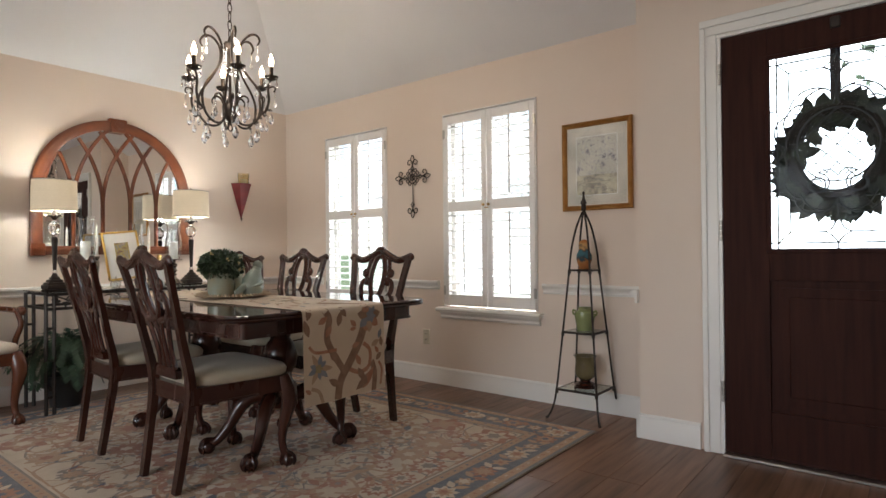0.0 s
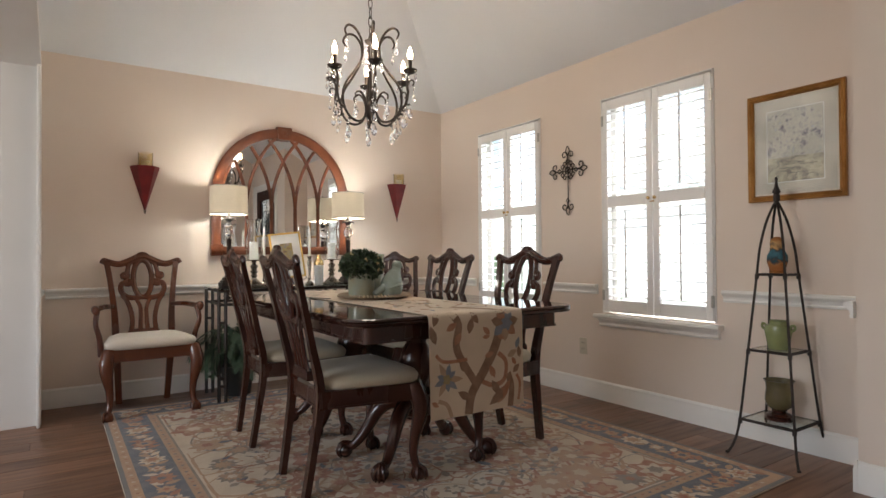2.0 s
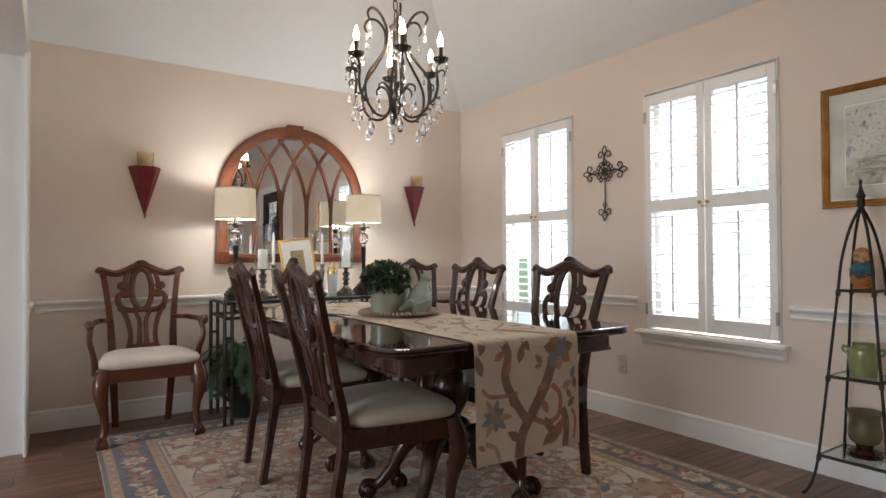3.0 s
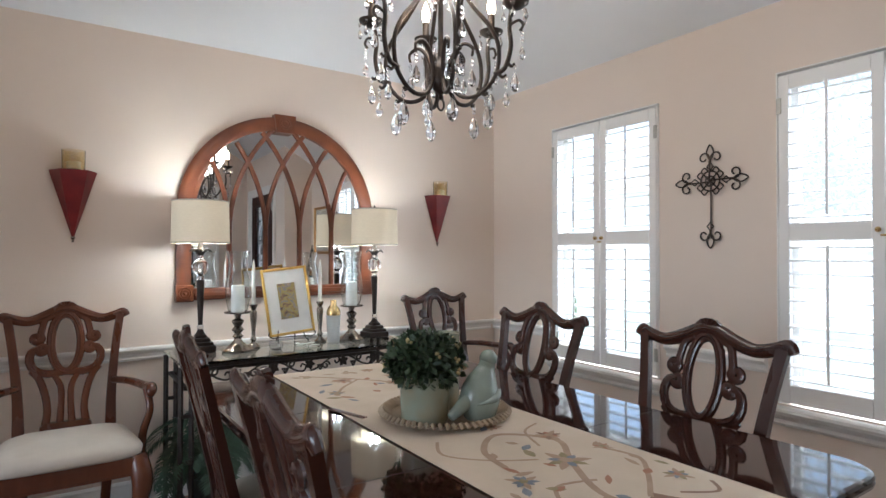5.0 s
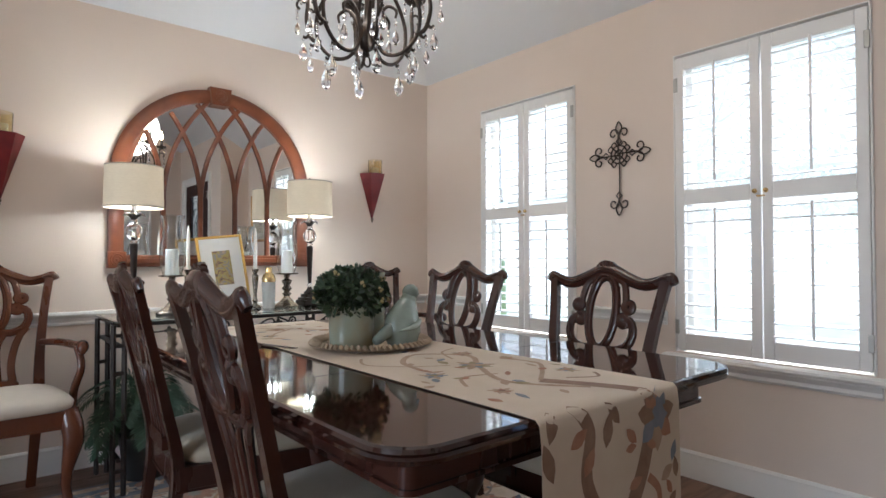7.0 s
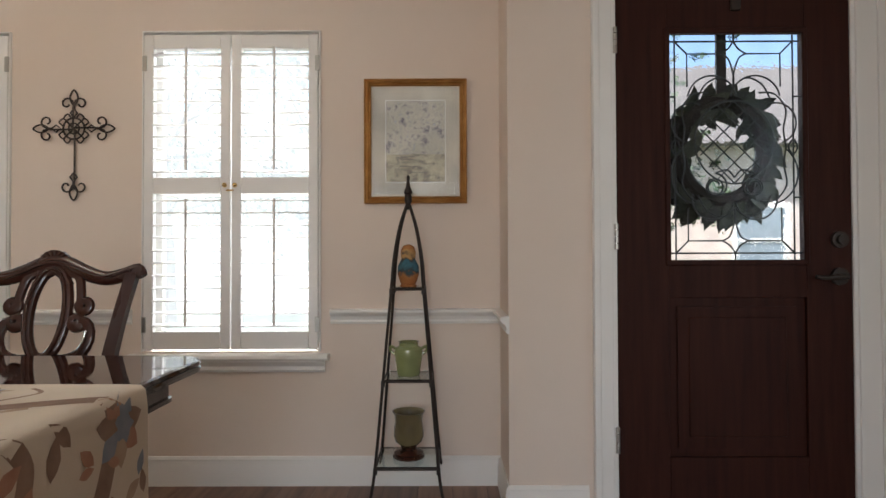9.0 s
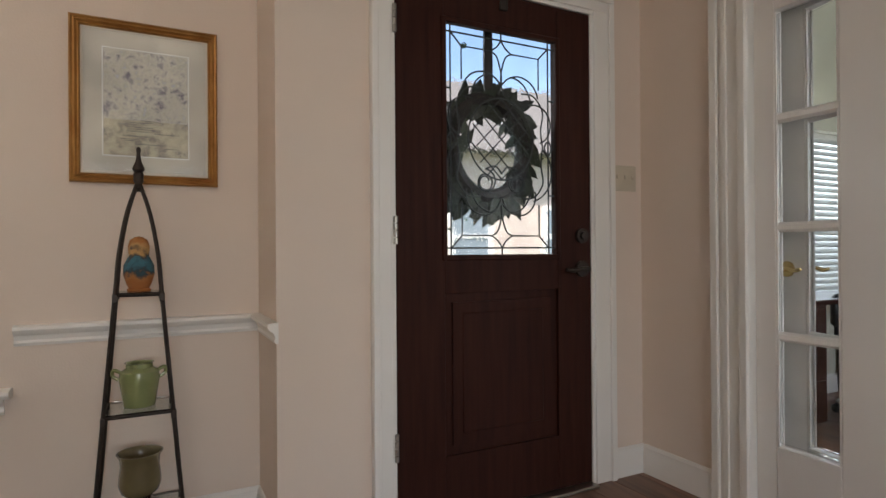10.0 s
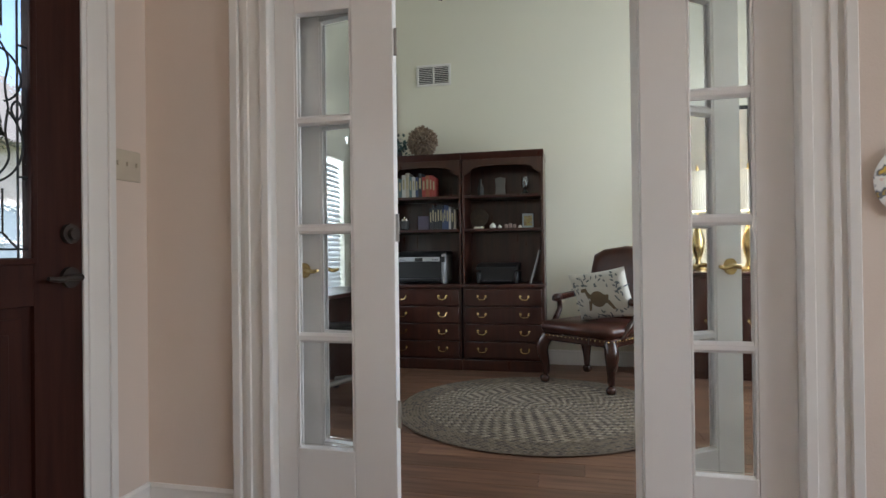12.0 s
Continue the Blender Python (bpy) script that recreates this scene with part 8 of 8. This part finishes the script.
# ---- outdoors ----
gr = solid("ground", cube(-400, 400, -400, 400, -0.32, -0.30), GRASS, "green lawn reaching the horizon", "ground", kind="structure")
solid("porch_slab", cube(3.80, 6.6, -0.6, 2.3, -0.30, -0.02, 0.01), CONCRETE, "pale concrete front porch slab", "porch", kind="structure")
o = thing("brick_pier", (4.86, 2.08, -0.02), 0, "weathered brick porch pier", "pier")
part("mortar", cube(-0.20, 0.20, -0.20, 0.20, 0, 2.7), CONCRETE, o)
bk = shaped("brick", cube(-0.100, 0.100, -0.05, 0.05, -0.030, 0.030, 0.004), BRICK)
for r in range(34):
    for s in (-1, 1):
        for k in (-1, 1):
            p = part("brick", bk, None, o)
            p.location = (k * 0.105 + (0.02 if r % 2 else -0.02), s * 0.158, 0.04 + r * 0.078)
            p = part("brick", bk, None, o)
            p.matrix_basis = pose(s * 0.158, k * 0.105 + (0.02 if r % 2 else -0.02), 0.04 + r * 0.078, 0, 0, 90)
solid("porch_roof", cube(3.80, 5.1, -0.6, 2.3, 2.68, 2.85), SIDING, "pale boarded porch ceiling", "porch roof", kind="structure")


def house(x, y, wide, wall_mat, label):
    """A low house across the lawn, its windowed front turned to the street."""
    o = thing("neighbour_house", (x, y, -0.30), 0, label, "house", "neighbouring houses")
    hw = wide / 2
    part("wall", cube(-2.5, 2.5, -hw, hw, 0, 3.6), wall_mat, o)
    bm = bmesh.new()
    prism(bm, [(-3.0, 3.55), (3.0, 3.55), (0, 6.0)], -hw - 0.4, hw + 0.4, "y")
    part("roof", bm, SHINGLE, o)
    for k in range(round(wide / 2.6)):
        yy = -hw + 1.3 + k * 2.6
        bm = bmesh.new()
        for b in ((-0.56, -0.48, 0.9, 2.4), (0.48, 0.56, 0.9, 2.4), (-0.48, 0.48, 2.32, 2.4), (-0.48, 0.48, 0.9, 0.98), (-0.48, 0.48, 1.62, 1.68)):
            box(bm, -2.56, -2.49, yy + b[0], yy + b[1], b[2], b[3], 0.01)
        wnd = part("window", bm, TRIM, o)
        part("pane", cube(-2.53, -2.495, yy - 0.48, yy + 0.48, 0.98, 2.32), HOUSE_GLASS, wnd)


house(15.5, -3.0, 10.4, FACADE, "pale pink brick neighbouring house across the lawn")
house(19.5, 10.5, 13.0, SIDING, "pale grey boarded neighbouring house across the lawn")


def tree(x, y, h, seed):
    rnd = random.Random(seed)
    o = thing("tree", (x, y, -0.30), 0, "leafy green garden tree with an uneven crown", "tree", "garden trees")
    bm = bmesh.new()
    sweep(bm, spl([(0, 0, 0), (0.05, 0.03, h * 0.25), (-0.04, 0.06, h * 0.5), (0, 0, h * 0.85)], 5), [0.16, 0.12, 0.08, 0.03], n=10)
    tips = []
    for k in range(11):
        a, z = rnd.uniform(0, 6.28), rnd.uniform(0.35, 0.75) * h
        l = rnd.uniform(0.2, 0.36) * h
        e = Vector((l * math.cos(a), l * math.sin(a), z + l * rnd.uniform(0.3, 0.8)))
        sweep(bm, spl([(0, 0, z), (e.x * 0.5, e.y * 0.5, z + (e.z - z) * 0.35), e], 4), [0.05, 0.03, 0.012], n=6)
        tips += [e, e * 0.75 + Vector((0, 0, z * 0.25))]
    part("trunk", bm, BARK, o)
    verts, faces = [], []
    for t in tips + [Vector((0, 0, h * 0.9))]:
        for k in range(170):
            p = t + Vector((rnd.gauss(0, 0.09 * h), rnd.gauss(0, 0.09 * h), rnd.gauss(0, 0.07 * h)))
            d = Vector((rnd.uniform(-1, 1), rnd.uniform(-1, 1), rnd.uniform(-1, 0.6))).normalized() * 0.12
            s = d.orthogonal().normalized() * 0.045
            b = len(verts)
            verts += [p, p + d * 0.5 + s, p + d, p + d * 0.5 - s]
            faces.append((b, b + 1, b + 2, b + 3))
    me = bpy.data.meshes.new("crown")
    me.from_pydata(verts, [], faces)
    me.materials.append(LEAF)
    part("crown", me, None, o, kind="stuff")


tree(8.6, 0.3, 4.2, 1)
tree(10.5, 3.6, 5.0, 2)
tree(12.5, 7.4, 5.4, 5)


def wreath():
    """Hung on the outside of the front door's glass."""
    rnd = random.Random(41)
    o = thing("door_wreath", (3.755, 0.915, 1.45), 0, "leafy magnolia wreath hung outside the door glass", "wreath")
    part("hanger", cube(-0.012, 0.004, -0.020, 0.020, 0.18, 0.60, 0.002), IRON, o, "dark strap hanger")
    part("twig_ring", tube([(0, 0.175 * math.cos(a), 0.205 * math.sin(a)) for a in [i * math.pi / 20 for i in range(40)]], 0.034, n=8, closed=True), TWIG, o)
    bm = bmesh.new()
    for k in range(230):
        a = rnd.uniform(0, 6.283)
        c = Vector((rnd.uniform(-0.035, 0.05), 0.175 * math.cos(a), 0.205 * math.sin(a) - 0.02))
        d = Vector((rnd.uniform(-0.5, 0.6), math.cos(a) * rnd.uniform(-0.35, 1) - math.sin(a) * rnd.uniform(0, 1), math.sin(a) * rnd.uniform(-0.35, 1) + math.cos(a) * rnd.uniform(0, 1) - 0.2)).normalized()
        if c.x + d.x * 0.1 < -0.05:
            d.x = abs(d.x)
        l, w = rnd.uniform(0.08, 0.135), rnd.uniform(0.022, 0.036)
        s = d.cross(Vector((1, 0.2, 0.1))).normalized() * w
        n = Vector((0.006, 0, 0))
        v = [bm.verts.new(p) for p in (c, c + d * l * 0.35 + s, c + d * l * 0.7 + s * 0.8, c + d * l, c + d * l * 0.7 - s * 0.8, c + d * l * 0.35 - s)]
        m = bm.verts.new(c + d * l * 0.5 + n)
        for i in range(6):
            bm.faces.new((v[i], v[(i + 1) % 6], m))
    part("leaves", bm, MAGNOLIA, o, "broad dark green leaves", "stuff", 60)


wreath()

# ---- floor planks, last ----
fl = tagged(part("floor", cube(-3.65, 4.3, -3.3, 5.55, -0.25, -0.004), SUBFLOOR, None, "reddish brown wood plank floor", "structure", 0), "", "floor")
PW, PL = 0.152, 1.22
rnd = random.Random(17)
PM = {}


def plank_mesh(l):
    key = round(l, 2)
    if key not in PM:
        bm = bmesh.new()
        box(bm, 0.0008, key - 0.0008, 0.0008, PW - 0.0008, -0.006, 0.0, 0.0012)
        PM[key] = shaped("plank", bm, PLANK, 0)
    return PM[key]


rest = bmesh.new()
for r in range(int(8.6 / PW) + 1):
    y = -3.15 + r * PW
    x = -3.5 - rnd.choice((0.0, 0.2, 0.4, 0.6, 0.8, 1.0))
    while x < 4.2:
        a, b = max(x, -3.5), min(x + PL, 4.12 if y < 0 else 4.0)
        if b - a > 0.05:
            if b > 0.6:
                p = part("plank", plank_mesh(b - a), None, fl)
                p.location = (a, y, 0.0)
            else:
                box(rest, a + 0.0008, b - 0.0008, y + 0.0008, y + PW - 0.0008, -0.006, 0.0)
        x += PL
part("far_planks", rest, PLANK, fl, kind="stuff", smooth=0)
